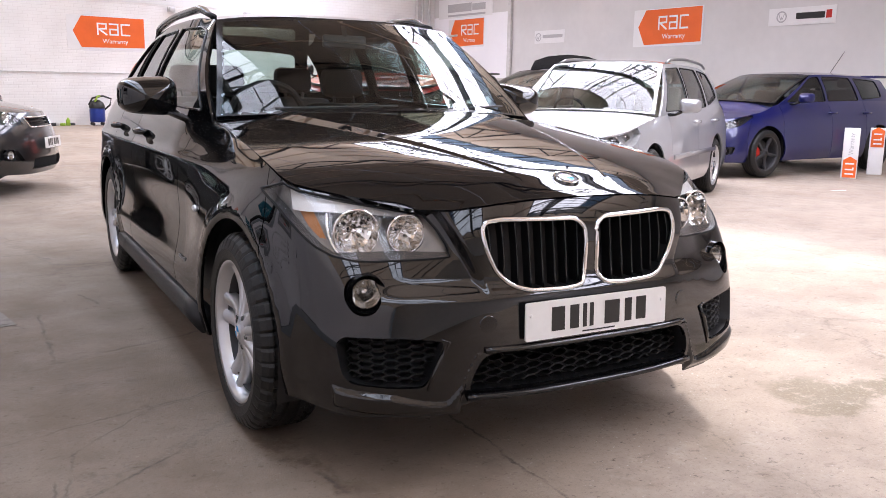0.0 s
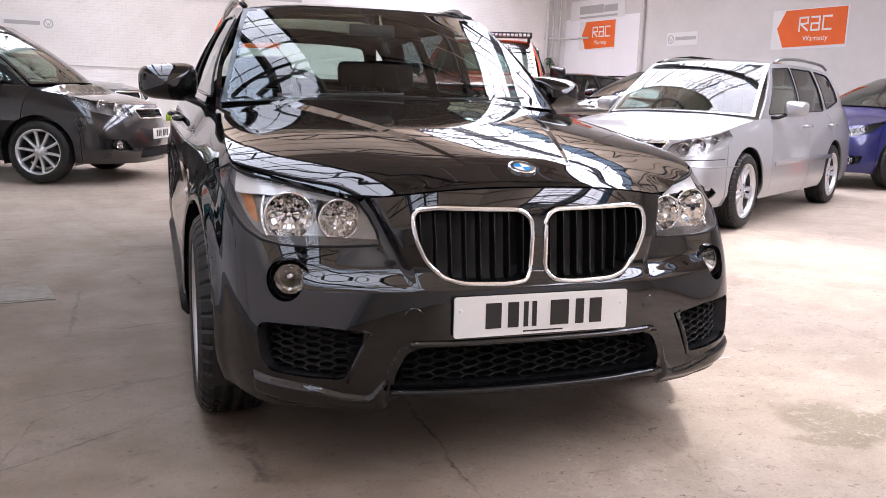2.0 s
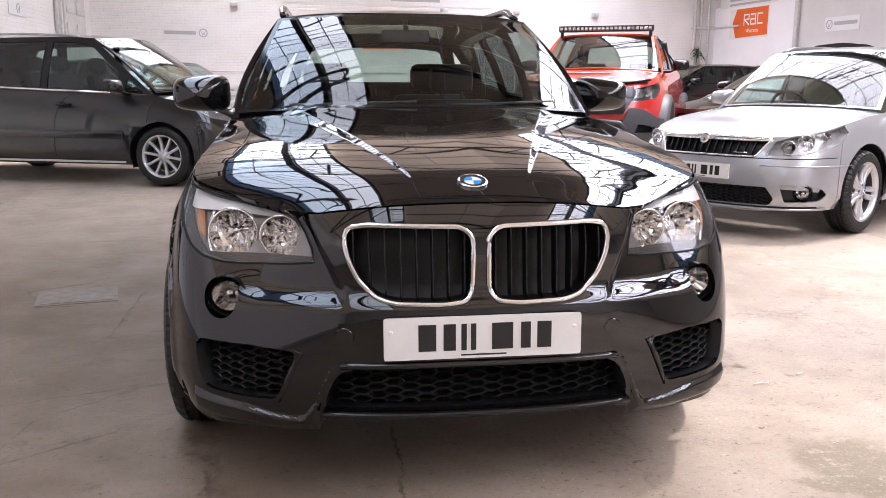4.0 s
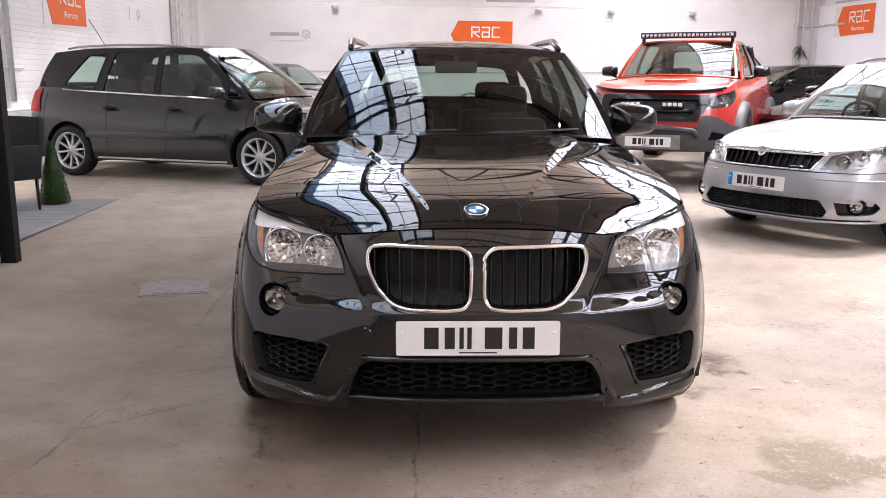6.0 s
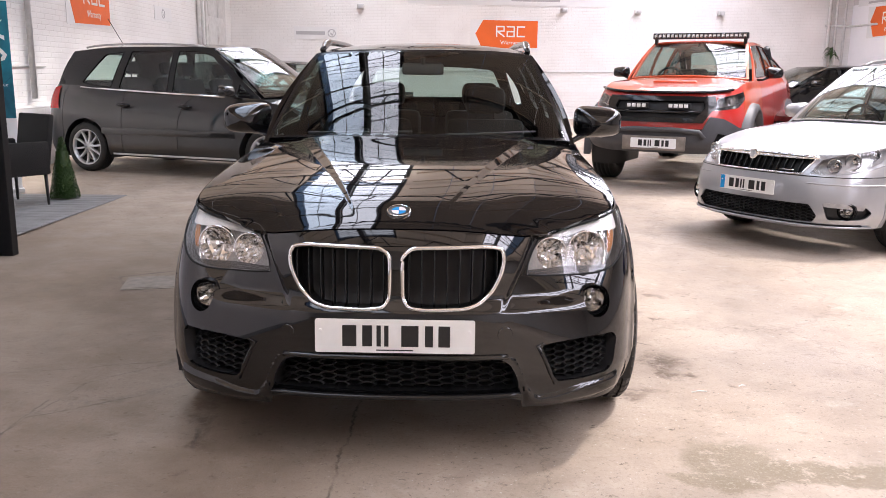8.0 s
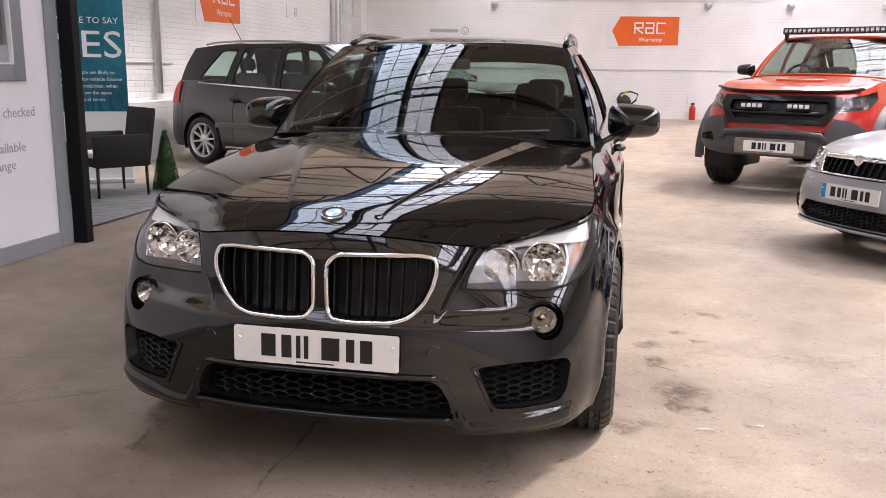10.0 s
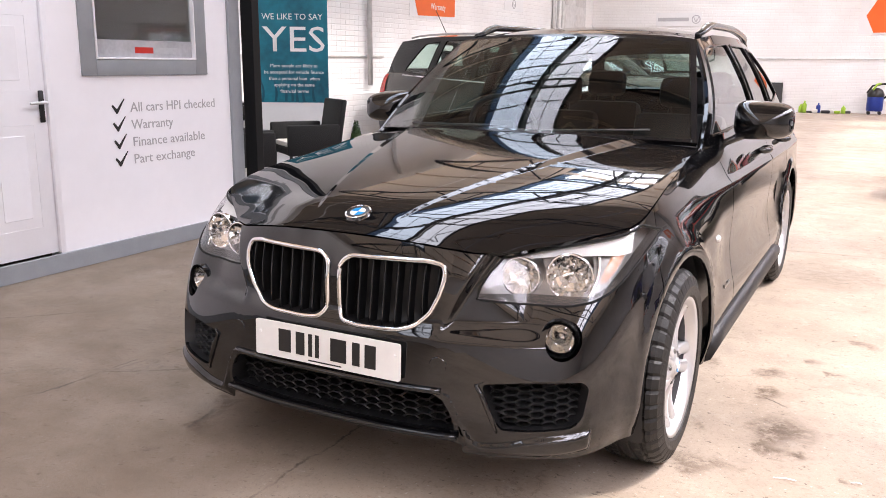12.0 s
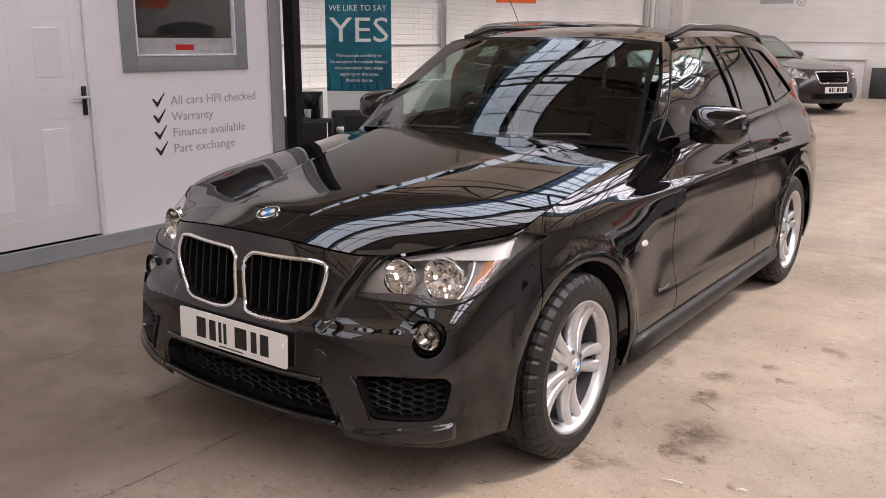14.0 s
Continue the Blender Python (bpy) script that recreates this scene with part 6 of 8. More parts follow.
def front_details(car, sh, hw, zn, grille, lower, head, fog=None, slats=0, across=False, chrome=0.0, mesh=0.0, bowls=(), plate_z=None, plate_y=-0.01, band=False, amber=None, bezel="satin"):
    f = lambda u: float(sh.of_x(u * hw))
    P = lambda poly: [(math.copysign(f(abs(u)), u), z) for u, z in poly]
    if grille:
        mouth(car, sh, P(grille), 0.05, slats=slats, across=across, chrome=chrome, mesh=0, name="grille", mat="gloss_plastic")
    if lower:
        mouth(car, sh, P(lower), 0.06, mesh=mesh, name="lower_intake")
    for s in (1, -1):
        hp = [(a, min(b, float(sh.tz(abs(a))) - 0.004)) for a, b in dense(P(head), 0.05)]
        lamp_unit(car, sh, hp if s > 0 else flip(hp), [(s * f(u), z, r) for u, z, r in bowls], depth=0.07, bezel=bezel)
        if fog:
            mouth(car, sh, P(fog) if s > 0 else flip(P(fog)), 0.05, name="fog_recess")
            c = np.mean(P(fog), 0)
            lens_disc(car, sh, s * float(c[0]), float(c[1]), 0.045, depth=0.045)
    if plate_z:
        plate_part(car, pose(0, plate_y, plate_z, 88, 0, 0), band=band)


def detail_holes(hw, grille, lower, head, fog=None):
    def holes(sh):
        f = lambda u: float(sh.of_x(u * hw))
        P = lambda poly: [(math.copysign(f(abs(u)), u), z) for u, z in poly]
        out = [P(p) for p in (grille, lower) if p] + [P(head), flip(P(head))]
        return out + ([P(fog), flip(P(fog))] if fog else [])
    return holes


# silver estate
hw, zn = 0.885, 0.735
SK = dict(grille=rounded([(-0.44, 0.60), (0.44, 0.60), (0.50, 0.715), (-0.50, 0.715)], 0.02), lower=rounded([(-0.60, 0.245), (0.60, 0.245), (0.64, 0.30), (0.57, 0.385), (-0.57, 0.385), (-0.64, 0.30)], 0.02),
          head=[(0.505, 0.605), (0.545, 0.71), (0.62, 0.735), (0.75, 0.80), (0.945, 0.84), (0.968, 0.775), (0.945, 0.69), (0.86, 0.635), (0.72, 0.607)], fog=rounded([(0.715, 0.272), (0.90, 0.284), (0.925, 0.330), (0.905, 0.378), (0.80, 0.402), (0.665, 0.404)], 0.018))
spec = saloon(4.57, 1.77, 1.48, 2.578, 0.91, zn, 0.93, 1.22, 1.95, 4.15, 0.318, 0.226, 5, holes=detail_holes(hw, **SK), tail_z=0.05, style="twin", seats="beige", paints={"pillar": "silver"})
spec["window_glass"] = ["tint", "privacy", "privacy"]
skoda, sh = build_car("silver_estate_car", "silver estate car with silver roof rails and black slatted grille", spec, SKODA_AT, SKODA_TURN, "silver")
front_details(skoda, sh, hw, zn, **SK, slats=15, chrome=0.008, mesh=0.03, bowls=[(0.665, 0.668, 0.048), (0.79, 0.700, 0.056), (0.905, 0.748, 0.036)], plate_z=0.485, plate_y=-0.015, band=True, bezel="lamp_clear")
on_nose = lambda u, z, out: Vector([float(v) for v in sh(math.copysign(float(sh.of_x(abs(u) * hw)), u), z, inward=-out)])
# bright band over the grille, and the letters' small plate in it
part("grille_trim", tube(bmesh.new(), [on_nose(u, 0.722 + 0.012 * (1 - (u / 0.5) ** 2), 0.004) for u in np.linspace(-0.52, 0.52, 21)], 0.013, 8, 1.3), "chrome", skoda)
part("grille_badge", tube(bmesh.new(), [on_nose(u, 0.625, 0.004) for u in (0.25, 0.29, 0.33, 0.37)], 0.009, 6, 0.5), "chrome", skoda)
part("bonnet_seam", tube(bmesh.new(), [on_nose(u, 0.590 + 0.05 * max(0.0, abs(u) - 0.8), 0.0005) for u in np.linspace(-0.985, 0.985, 41)], 0.0032, 6), "grille_black", skoda)
for s in (-1, 1):
    strip = [(s * float(sh.of_x(u * hw)), z) for u, z in ((0.675, 0.372), (0.80, 0.366), (0.895, 0.350), (0.905, 0.376), (0.80, 0.400), (0.668, 0.402))]
    part("day_lamp", panel(strip if s > 0 else strip[::-1], sh.skin(inward=0.012), 0.04, middle=(0, 1.5, 0.4)), "lamp_clear", skoda, "clear strip lamp over the fog lamp")
    part("bumper_crease", tube(bmesh.new(), [on_nose(s * u, 0.545 - 0.01 * u, 0.001) for u in np.linspace(0.50, 0.985, 16)], [0.002] + [0.006] * 14 + [0.002], 8), "silver", skoda)
lip = [Vector([float(v) for v in sh(math.copysign(float(sh.of_x(abs(u) * hw)), u), 0.222, inward=-0.016)]) for u in np.linspace(-0.93, 0.93, 33)]
part("front_lip", tube(bmesh.new(), lip, 0.014, 8, 0.7), "silver", skoda)
slit = [Vector([float(v) for v in sh(math.copysign(float(sh.of_x(abs(u) * hw)), u), 0.236, inward=-0.002)]) for u in np.linspace(-0.9, 0.9, 33)]
part("lip_slot", tube(bmesh.new(), slit, 0.007, 6), "grille_black", skoda)
part("bonnet_badge", lathe(bmesh.new(), [(0.001, 0.012), (0.03, 0.010), (0.04, 0.0)], 20, Matrix.Translation((0, 0.035, 0.725)) @ pose(0, 0, 0, 75, 0, 0)), "chrome", skoda)
for s in (-1, 1):
    pts = [(s * (0.575 - 0.02 * (i > 6)), 2.2 + 1.8 * i / 12, 1.43 + 0.065 * math.sin(math.pi * i / 12) ** 0.4) for i in range(13)]
    part("roof_rail", tube(bmesh.new(), pts, 0.016, 8), "lamp_grey", skoda)
    part("door_strip", boxed(s * 0.885 - 0.006, s * 0.885 + 0.012 * s, 1.55, 3.35, 0.50, 0.545, 0.004), "silver", skoda)
    for yy in (2.42, 3.28):
        part("door_handle", tube(bmesh.new(), [(s * 0.865, yy - 0.09, 0.84), (s * 0.905, yy - 0.06, 0.845), (s * 0.905, yy + 0.06, 0.845), (s * 0.865, yy + 0.09, 0.84)], 0.014, 8), "silver", skoda)

# charcoal people carrier
hw, zn = 0.90, 0.80
ZA = dict(grille=rounded([(-0.36, 0.66), (0.36, 0.66), (0.40, 0.755), (-0.40, 0.755)], 0.02), lower=rounded([(-0.5, 0.25), (0.5, 0.25), (0.46, 0.36), (-0.46, 0.36)], 0.03),
          head=[(0.46, 0.69), (0.48, 0.76), (0.62, 0.83), (0.80, 0.90), (0.95, 0.98), (0.955, 0.88), (0.88, 0.73), (0.68, 0.68)], fog=rounded([(0.62, 0.34), (0.86, 0.36), (0.88, 0.46), (0.70, 0.45)], 0.02))
spec = saloon(4.467, 1.80, 1.635, 2.703, 0.93, zn, 0.985, 0.84, 1.72, 4.02, 0.318, 0.225, 10, holes=detail_holes(hw, **ZA), tail_z=0.06, tail_s=0.88, seal="gloss_plastic", paints={"pillar": "gloss_plastic"})
spec["windows"] = [rounded(w, 0.03) for w in (
    [(1.18, 1.005), (1.36, 1.15), (1.39, 1.005)],
    [(1.46, 1.005), (1.46, 1.19), (1.80, 1.47), (2.02, 1.525), (2.30, 1.538), (2.33, 1.02)],
    [(2.41, 1.025), (2.38, 1.54), (3.03, 1.532), (3.16, 1.06)],
    [(3.28, 1.075), (3.15, 1.525), (3.44, 1.49), (3.76, 1.13)])]
spec["window_glass"] = ["tint"] * 4
zafira, sh = build_car("people_carrier", "charcoal grey people carrier with chrome window strip and alloy wheels", spec, ZAFIRA_AT, ZAFIRA_TURN, "charcoal", scale=ZAFIRA_SCALE)
front_details(zafira, sh, hw, zn, **ZA, slats=3, across=True, chrome=0.008, mesh=0.03, bowls=[(0.62, 0.755, 0.05), (0.78, 0.79, 0.05)], plate_z=0.50, plate_y=-0.015, bezel="lamp_grey")
for s in (-1, 1):
    pts = [(s * (0.90 * 0.865 + 0.008), y, z) for y, z in ((1.55, 0.985), (2.3, 1.012), (3.1, 1.045), (3.75, 1.075))]
    part("window_strip", tube(bmesh.new(), pts, 0.014, 6), "chrome", zafira)
    part("roof_rail", tube(bmesh.new(), [(s * (0.585 - 0.012 * (i > 8)), 1.95 + 1.85 * i / 12, 1.575 + 0.045 * math.sin(math.pi * i / 12) ** 0.5) for i in range(13)], 0.014, 8), "lamp_clear", zafira)
    part("door_strip", boxed(s * 0.90 - 0.006, s * 0.90 + 0.012 * s, 1.35, 3.35, 0.50, 0.58, 0.006), "charcoal", zafira)
    part("sill_strip", boxed(s * 0.875 - 0.006, s * 0.875 + 0.012 * s, 1.35, 3.2, 0.24, 0.262, 0.004), "satin", zafira)
    for yy in (2.05, 2.98):
        part("door_handle", tube(bmesh.new(), [(s * 0.885, yy - 0.09, 0.86), (s * 0.925, yy - 0.06, 0.865), (s * 0.925, yy + 0.06, 0.865), (s * 0.885, yy + 0.09, 0.86)], 0.015, 8), "gloss_plastic", zafira)
        part("handle_cup", lathe(bmesh.new(), [(0.001, 0.004), (0.05, 0.003), (0.058, -0.004)], 20, Matrix.Translation((s * 0.888, yy + 0.02, 0.862)) @ pose(0, 0, 0, 0, 90 * s, 0) @ Matrix.Diagonal((0.6, 1, 1, 1))), "grille_black", zafira)
    q = [(s * float(sh.of_y(4.08)), 0.80), (s * float(sh.of_y(4.3)), 0.80), (s * float(sh.of_y(4.36)), 1.05), (s * float(sh.of_y(4.15)), 1.09)]
    part("tail_lamp", panel(q, sh.skin(inward=-0.012), 0.06, middle=(0, 2, 0.5)), "red_lens", zafira, "red and clear tail lamp")
part("aerial", tube(bmesh.new(), [(0, 3.7, 1.62), (0, 3.95, 1.98)], 0.005, 5), "plastic", zafira)

# orange pick-up
hw, zn = 0.93, 1.09
RG = dict(grille=rounded([(-0.50, 0.80), (0.50, 0.80), (0.60, 1.05), (-0.60, 1.05)], 0.03), lower=rounded([(-0.36, 0.53), (0.36, 0.53), (0.36, 0.58), (-0.36, 0.58)], 0.02),
          head=[(0.625, 0.90), (0.66, 1.045), (0.80, 1.075), (0.955, 1.12), (0.962, 1.04), (0.90, 0.935)])
spec = saloon(5.30, 1.86, 1.79, 3.22, 0.92, zn, 1.26, 1.30, 1.98, 3.72, 0.39, 0.235, 6, holes=detail_holes(hw, **RG), rim_mat="steel", tail_s=0.84, seats="interior", paints={"tailgate": "plastic", "pillar": "orange", "mirror": "gloss_plastic", "front_bumper": "red", "rear_quarter": "red", "front_door": "red", "rear_door": "red"}, foot=[0.42] * 14, tuck=0.10)
spec["track"] = 1.62
spec["tyre_w"] = 0.27
spec["arch"] = 0.48
ranger, sh = build_car("pickup_truck", "orange and red lifted double-cab pickup with roof light bar", spec, RANGER_AT, RANGER_TURN, "orange")
front_details(ranger, sh, hw, zn, **RG, slats=0, mesh=0, bowls=[(0.74, 0.99, 0.045), (0.86, 1.01, 0.045)], bezel="lamp_dark")
f = lambda u: float(sh.of_x(u * hw))
side_of_nose = lambda poly: [(f(u) if u > 0 else -f(-u), z) for u, z in poly]
bump = side_of_nose([(-0.94, 0.46), (-0.62, 0.42), (0.62, 0.42), (0.94, 0.46), (0.96, 0.70), (0.88, 0.72), (0.74, 0.82), (0.60, 0.84), (0.52, 0.66), (-0.52, 0.66), (-0.60, 0.84), (-0.74, 0.82), (-0.88, 0.72), (-0.96, 0.70)])
thick(part("bull_bar", panel(bump, sh.skin(inward=-0.06), 0.06, [side_of_nose([(0.66, 0.56), (0.86, 0.56), (0.86, 0.62), (0.70, 0.66)]), side_of_nose([(-0.66, 0.56), (-0.70, 0.66), (-0.86, 0.62), (-0.86, 0.56)])], middle=(0, 2, 0.6)), "grey_plastic", ranger, "dark grey off-road bumper"), 0.07)
part("bumper_recess", panel(side_of_nose([(-0.92, 0.50), (0.92, 0.50), (0.92, 0.70), (-0.92, 0.70)]), sh.skin(inward=-0.008), 0.06, middle=(0, 2, 0.6)), "grille_black", ranger)
hoop = [Vector([float(v) for v in sh(a, z, inward=-0.085)]) for a, z in side_of_nose([(-0.56, 0.60), (-0.50, 0.67), (-0.25, 0.69), (0.001, 0.69), (0.25, 0.69), (0.50, 0.67), (0.56, 0.60)])]
part("bumper_hoop", tube(bmesh.new(), hoop, 0.028, 8), "grey_plastic", ranger)
bar = side_of_nose([(-0.66, 0.98), (-0.62, 1.065), (0.62, 1.065), (0.66, 0.98), (0.54, 0.77), (-0.54, 0.77)])
inner = side_of_nose([(-0.54, 0.94), (-0.51, 1.01), (0.51, 1.01), (0.54, 0.94), (0.45, 0.82), (-0.45, 0.82)])
thick(part("grille_frame", panel(bar, sh.skin(inward=-0.03), 0.05, [inner], middle=(0, 2, 0.6)), "gloss_plastic", ranger), 0.05)
part("grille_net", panel(inner, sh.skin(inward=0.02), 0.05, middle=(0, 2, 0.6)), "plastic", ranger)
rungs = [Vector([float(v) for v in sh(a, z, inward=-0.02)]) for a, z in side_of_nose([(-0.50, 0.885), (-0.25, 0.885), (0.001, 0.885), (0.25, 0.885), (0.50, 0.885)])]
part("grille_rung", tube(bmesh.new(), rungs, 0.022, 6), "gloss_plastic", ranger)
for sx in (-0.24, 0.24):
    ob = part("grille_lamp", boxed(sx - 0.13, sx + 0.13, 0.0, 0.06, 0.925, 0.985, 0.006), "ink", ranger)
    for i in range(4):
        part("led", boxed(sx - 0.112 + i * 0.058, sx - 0.068 + i * 0.058, -0.006, 0.004, 0.935, 0.975, 0.004), "white_ink", ob)
part("hood_scoop", boxed(-0.26, 0.26, 0.75, 1.20, 1.19, 1.235, 0.02), "orange", ranger)
ob = part("light_bar", boxed(-0.62, 0.62, 2.02, 2.10, 1.775, 1.855, 0.01), "ink", ranger, "black roof light bar")
for i in range(22):
    part("led", boxed(-0.60 + i * 0.055, -0.56 + i * 0.055, 2.012, 2.024, 1.79, 1.84, 0.004), "chrome", ob)
for s in (-1, 1):
    part("bar_bracket", boxed(s * 0.58 - 0.02, s * 0.58 + 0.02, 2.04, 2.10, 1.70, 1.78, 0.004), "ink", ranger)
    for y in (0.92, 4.14):
        q = np.linspace(-0.1, math.pi + 0.1, 18)
        bm = bmesh.new()
        rows = []
        for v in q:
            row = []
            for rr, xo in ((0.475, 0.0), (0.475, 0.075), (0.53, 0.085), (0.585, 0.055), (0.60, -0.03)):
                row.append(bm.verts.new((s * (0.90 + xo), y + rr * math.cos(v), 0.39 + rr * math.sin(v))))
            rows.append(row)
        for a, c in zip(rows, rows[1:]):
            for j in range(4):
                bm.faces.new((a[j], a[j + 1], c[j + 1], c[j]))
        part("arch_flare", bm, "grey_plastic", ranger, "grey wheel arch flare")
    part("side_step", boxed(s * 0.90 - 0.06, s * 0.90 + 0.06, 1.5, 3.5, 0.38, 0.44, 0.02), "plastic", ranger)
    part("sail_bar", tube(bmesh.new(), [(s * 0.62, 3.70, 1.70), (s * 0.66, 4.2, 1.32), (s * 0.70, 4.7, 1.18)], 0.05, 8), "plastic", ranger)
pts = [(u * hw, float(sh.ty(f(abs(u)))) - 0.01, float(sh.tz(f(abs(u)))) + 0.012) for u in np.linspace(-0.8, 0.8, 21)]
part("hood_guard", tube(bmesh.new(), pts, 0.035, 8, 0.5), "gloss_plastic", ranger, "black hood guard")
plate_part(ranger, pose(0, -0.095, 0.535, 88, 0, 0))
part("plate_bracket", boxed(-0.36, 0.36, -0.094, -0.066, 0.455, 0.615, 0.006), "iron", ranger)

# blue hatchback
hw, zn = 0.91, 0.76
FO = dict(grille=rounded([(-0.42, 0.64), (0.42, 0.64), (0.46, 0.70), (-0.46, 0.70)], 0.015), lower=rounded([(-0.42, 0.26), (0.42, 0.26), (0.56, 0.52), (-0.56, 0.52)], 0.03),
          head=[(0.60, 0.655), (0.62, 0.70), (0.75, 0.76), (0.93, 0.86), (0.955, 0.82), (0.90, 0.70), (0.75, 0.65)], fog=rounded([(0.70, 0.30), (0.88, 0.32), (0.90, 0.42), (0.74, 0.42)], 0.02))


def hatch(name, label, at, turn, paint, rim_mat="alloy", plate=True, **more):
    spec = saloon(4.36, 1.82, 1.47, 2.648, 0.90, 0.76, 1.0, 0.98, 2.0, 3.95, 0.325, 0.235, 5, holes=detail_holes(0.91, **FO), rim_mat=rim_mat, rear_glass="privacy", **more)
    spec["window_glass"] = ["privacy"] * 3
    car, sh = build_car(name, label, spec, at, turn, paint)
    front_details(car, sh, 0.91, 0.76, **FO, slats=2, across=True, mesh=0.035, bowls=[(0.74, 0.70, 0.04), (0.86, 0.74, 0.04)], plate_z=0.56 if plate else None, plate_y=-0.01, bezel="plastic" if paint == "blue" else "satin")
    ob = part("roof_spoiler", boxed(-0.56, 0.56, 3.86, 4.18, 1.40, 1.44, 0.015), paint, car)
    for s in (-1, 1):
        for yy in (2.30, 3.16):
            part("door_handle", tube(bmesh.new(), [(s * 0.89, yy - 0.09, 0.87), (s * 0.93, yy - 0.06, 0.875), (s * 0.93, yy + 0.06, 0.875), (s * 0.89, yy + 0.09, 0.87)], 0.014, 8), paint, car)
    return car


focus = hatch("blue_hatchback", "deep blue hot hatchback with black alloy wheels", FOCUS_AT, FOCUS_TURN, "blue", "steel")
for s in (-1, 1):
    part("brake_caliper", boxed(s * 0.80 - 0.03, s * 0.80 + 0.03, 0.76, 0.84, 0.27, 0.42, 0.01), "ext_red", focus, "red brake caliper")
part("aerial", tube(bmesh.new(), [(0, 3.5, 1.46), (0, 3.85, 1.82)], 0.005, 5), "plastic", focus)
hatch("black_hatchback", "glossy black hatchback parked beside the estate", BLACK_AT, BLACK_TURN, "black_paint")
car = hatch("black_sports_hatch", "black sports hatchback with a large rear wing", WING_AT, WING_TURN, "black_paint", "steel")
bm = prism(bmesh.new(), rounded([(-0.68, 1.42), (-0.60, 1.60), (-0.36, 1.68), (0, 1.715), (0.36, 1.68), (0.60, 1.60), (0.68, 1.42), (0.50, 1.43), (0, 1.47), (-0.50, 1.43)], 0.03), 0.24, Matrix.Translation((0, 4.16, 0)) @ pose(0, 0, 0, 90, 0, 0))
part("rear_wing", bm, "gloss_plastic", car)
hatch("black_family_car", "black family car parked near the end wall", (5.7, 15.6), -75, "black_paint")

# dark saloons by the end wall
hw, zn = 0.935, 0.80
JA = dict(grille=rounded([(-0.36, 0.56), (0.36, 0.56), (0.40, 0.76), (-0.40, 0.76)], 0.05), lower=rounded([(-0.55, 0.28), (0.55, 0.28), (0.5, 0.38), (-0.5, 0.38)], 0.03),
          head=[(0.52, 0.64), (0.56, 0.74), (0.72, 0.81), (0.90, 0.86), (0.94, 0.78), (0.82, 0.66)])
for nm, lb, at, turn in (("dark_saloon", "dark grey saloon with an oval chrome-rimmed grille", JAG_AT, JAG_TURN), ("dark_estate", "dark grey family car parked by the end wall", JAG2_AT, JAG2_TURN)):
    spec = saloon(4.95, 1.87, 1.46, 2.91, 0.88, zn, 0.97, 1.45, 2.2, 3.75, 0.33, 0.235, 5, holes=detail_holes(hw, **JA), rear_glass="privacy")
    car, sh = build_car(nm, lb, spec, at, turn, "dark_grey")
    front_details(car, sh, hw, zn, **JA, slats=8, across=True, chrome=0.012, mesh=0.04, bowls=[(0.66, 0.71, 0.05), (0.80, 0.75, 0.05)], plate_z=0.44, plate_y=-0.01)

# ---- the sales office ----
OX = -3.1
WALLM = lambda y, z, off=0.0: Matrix(((0, 0, 1, OX + off), (1, 0, 0, y), (0, 1, 0, z), (0, 0, 0, 1)))
bm = bmesh.new()
for y0, y1, z0, z1 in ((-6.0, 0.56, 0.0, 2.9), (0.56, 1.50, 2.12, 2.9), (1.50, 1.80, 0.0, 2.9), (1.80, 2.80, 0.0, 1.24), (1.80, 2.80, 2.25, 2.9), (2.80, 3.20, 0.0, 2.9)):
    box(bm, OX - 0.1, OX, y0, y1, z0, z1)
office = setting("wall_office", bm, "panel_white", "white-panelled front wall of the sales office")
setting("wall_office_end", boxed(WEST_X, OX - 0.1, 3.10, 3.20, 0, 2.9), "plaster", "plain end wall of the sales office")
setting("wall_office_back", boxed(WEST_X, OX - 0.1, -6.1, -6.0, 0, 2.9), "plaster", "far end wall of the sales office")
setting("ceiling_office", boxed(WEST_X, OX, -6.1, 3.20, 2.9, 3.0), "plaster", "flat roof of the sales office", "ceiling")
# added sheet: its near-black colour stands for the shade in the room
setting("office_shade_sheet", boxed(-5.2, -5.1, -6.0, 3.1, 0, 2.9), "interior", "near-black sheet standing in for the dim office behind its window")
bm = boxed(OX, OX + 0.018, -6.0, 0.53, 0.0, 0.115, 0.004)
setting("baseboard", bm, "trim_grey", "grey skirting along the office wall", "skirting")
bm = boxed(OX, OX + 0.018, 0.53, 3.17, 0.0, 0.115, 0.004)
setting("baseboard_2", bm, "trim_grey", "grey skirting along the office wall", "skirting")
setting("trim", boxed(OX - 0.02, OX + 0.022, 3.085, 3.205, 0.0, 2.9, 0.004), "trim_grey", "grey corner trim of the office wall", "trim")
setting("post", boxed(-3.115, -3.0, 3.26, 3.345, 0.0, 2.9, 0.006), "grille_black", "slim black steel post at the office corner", "post")

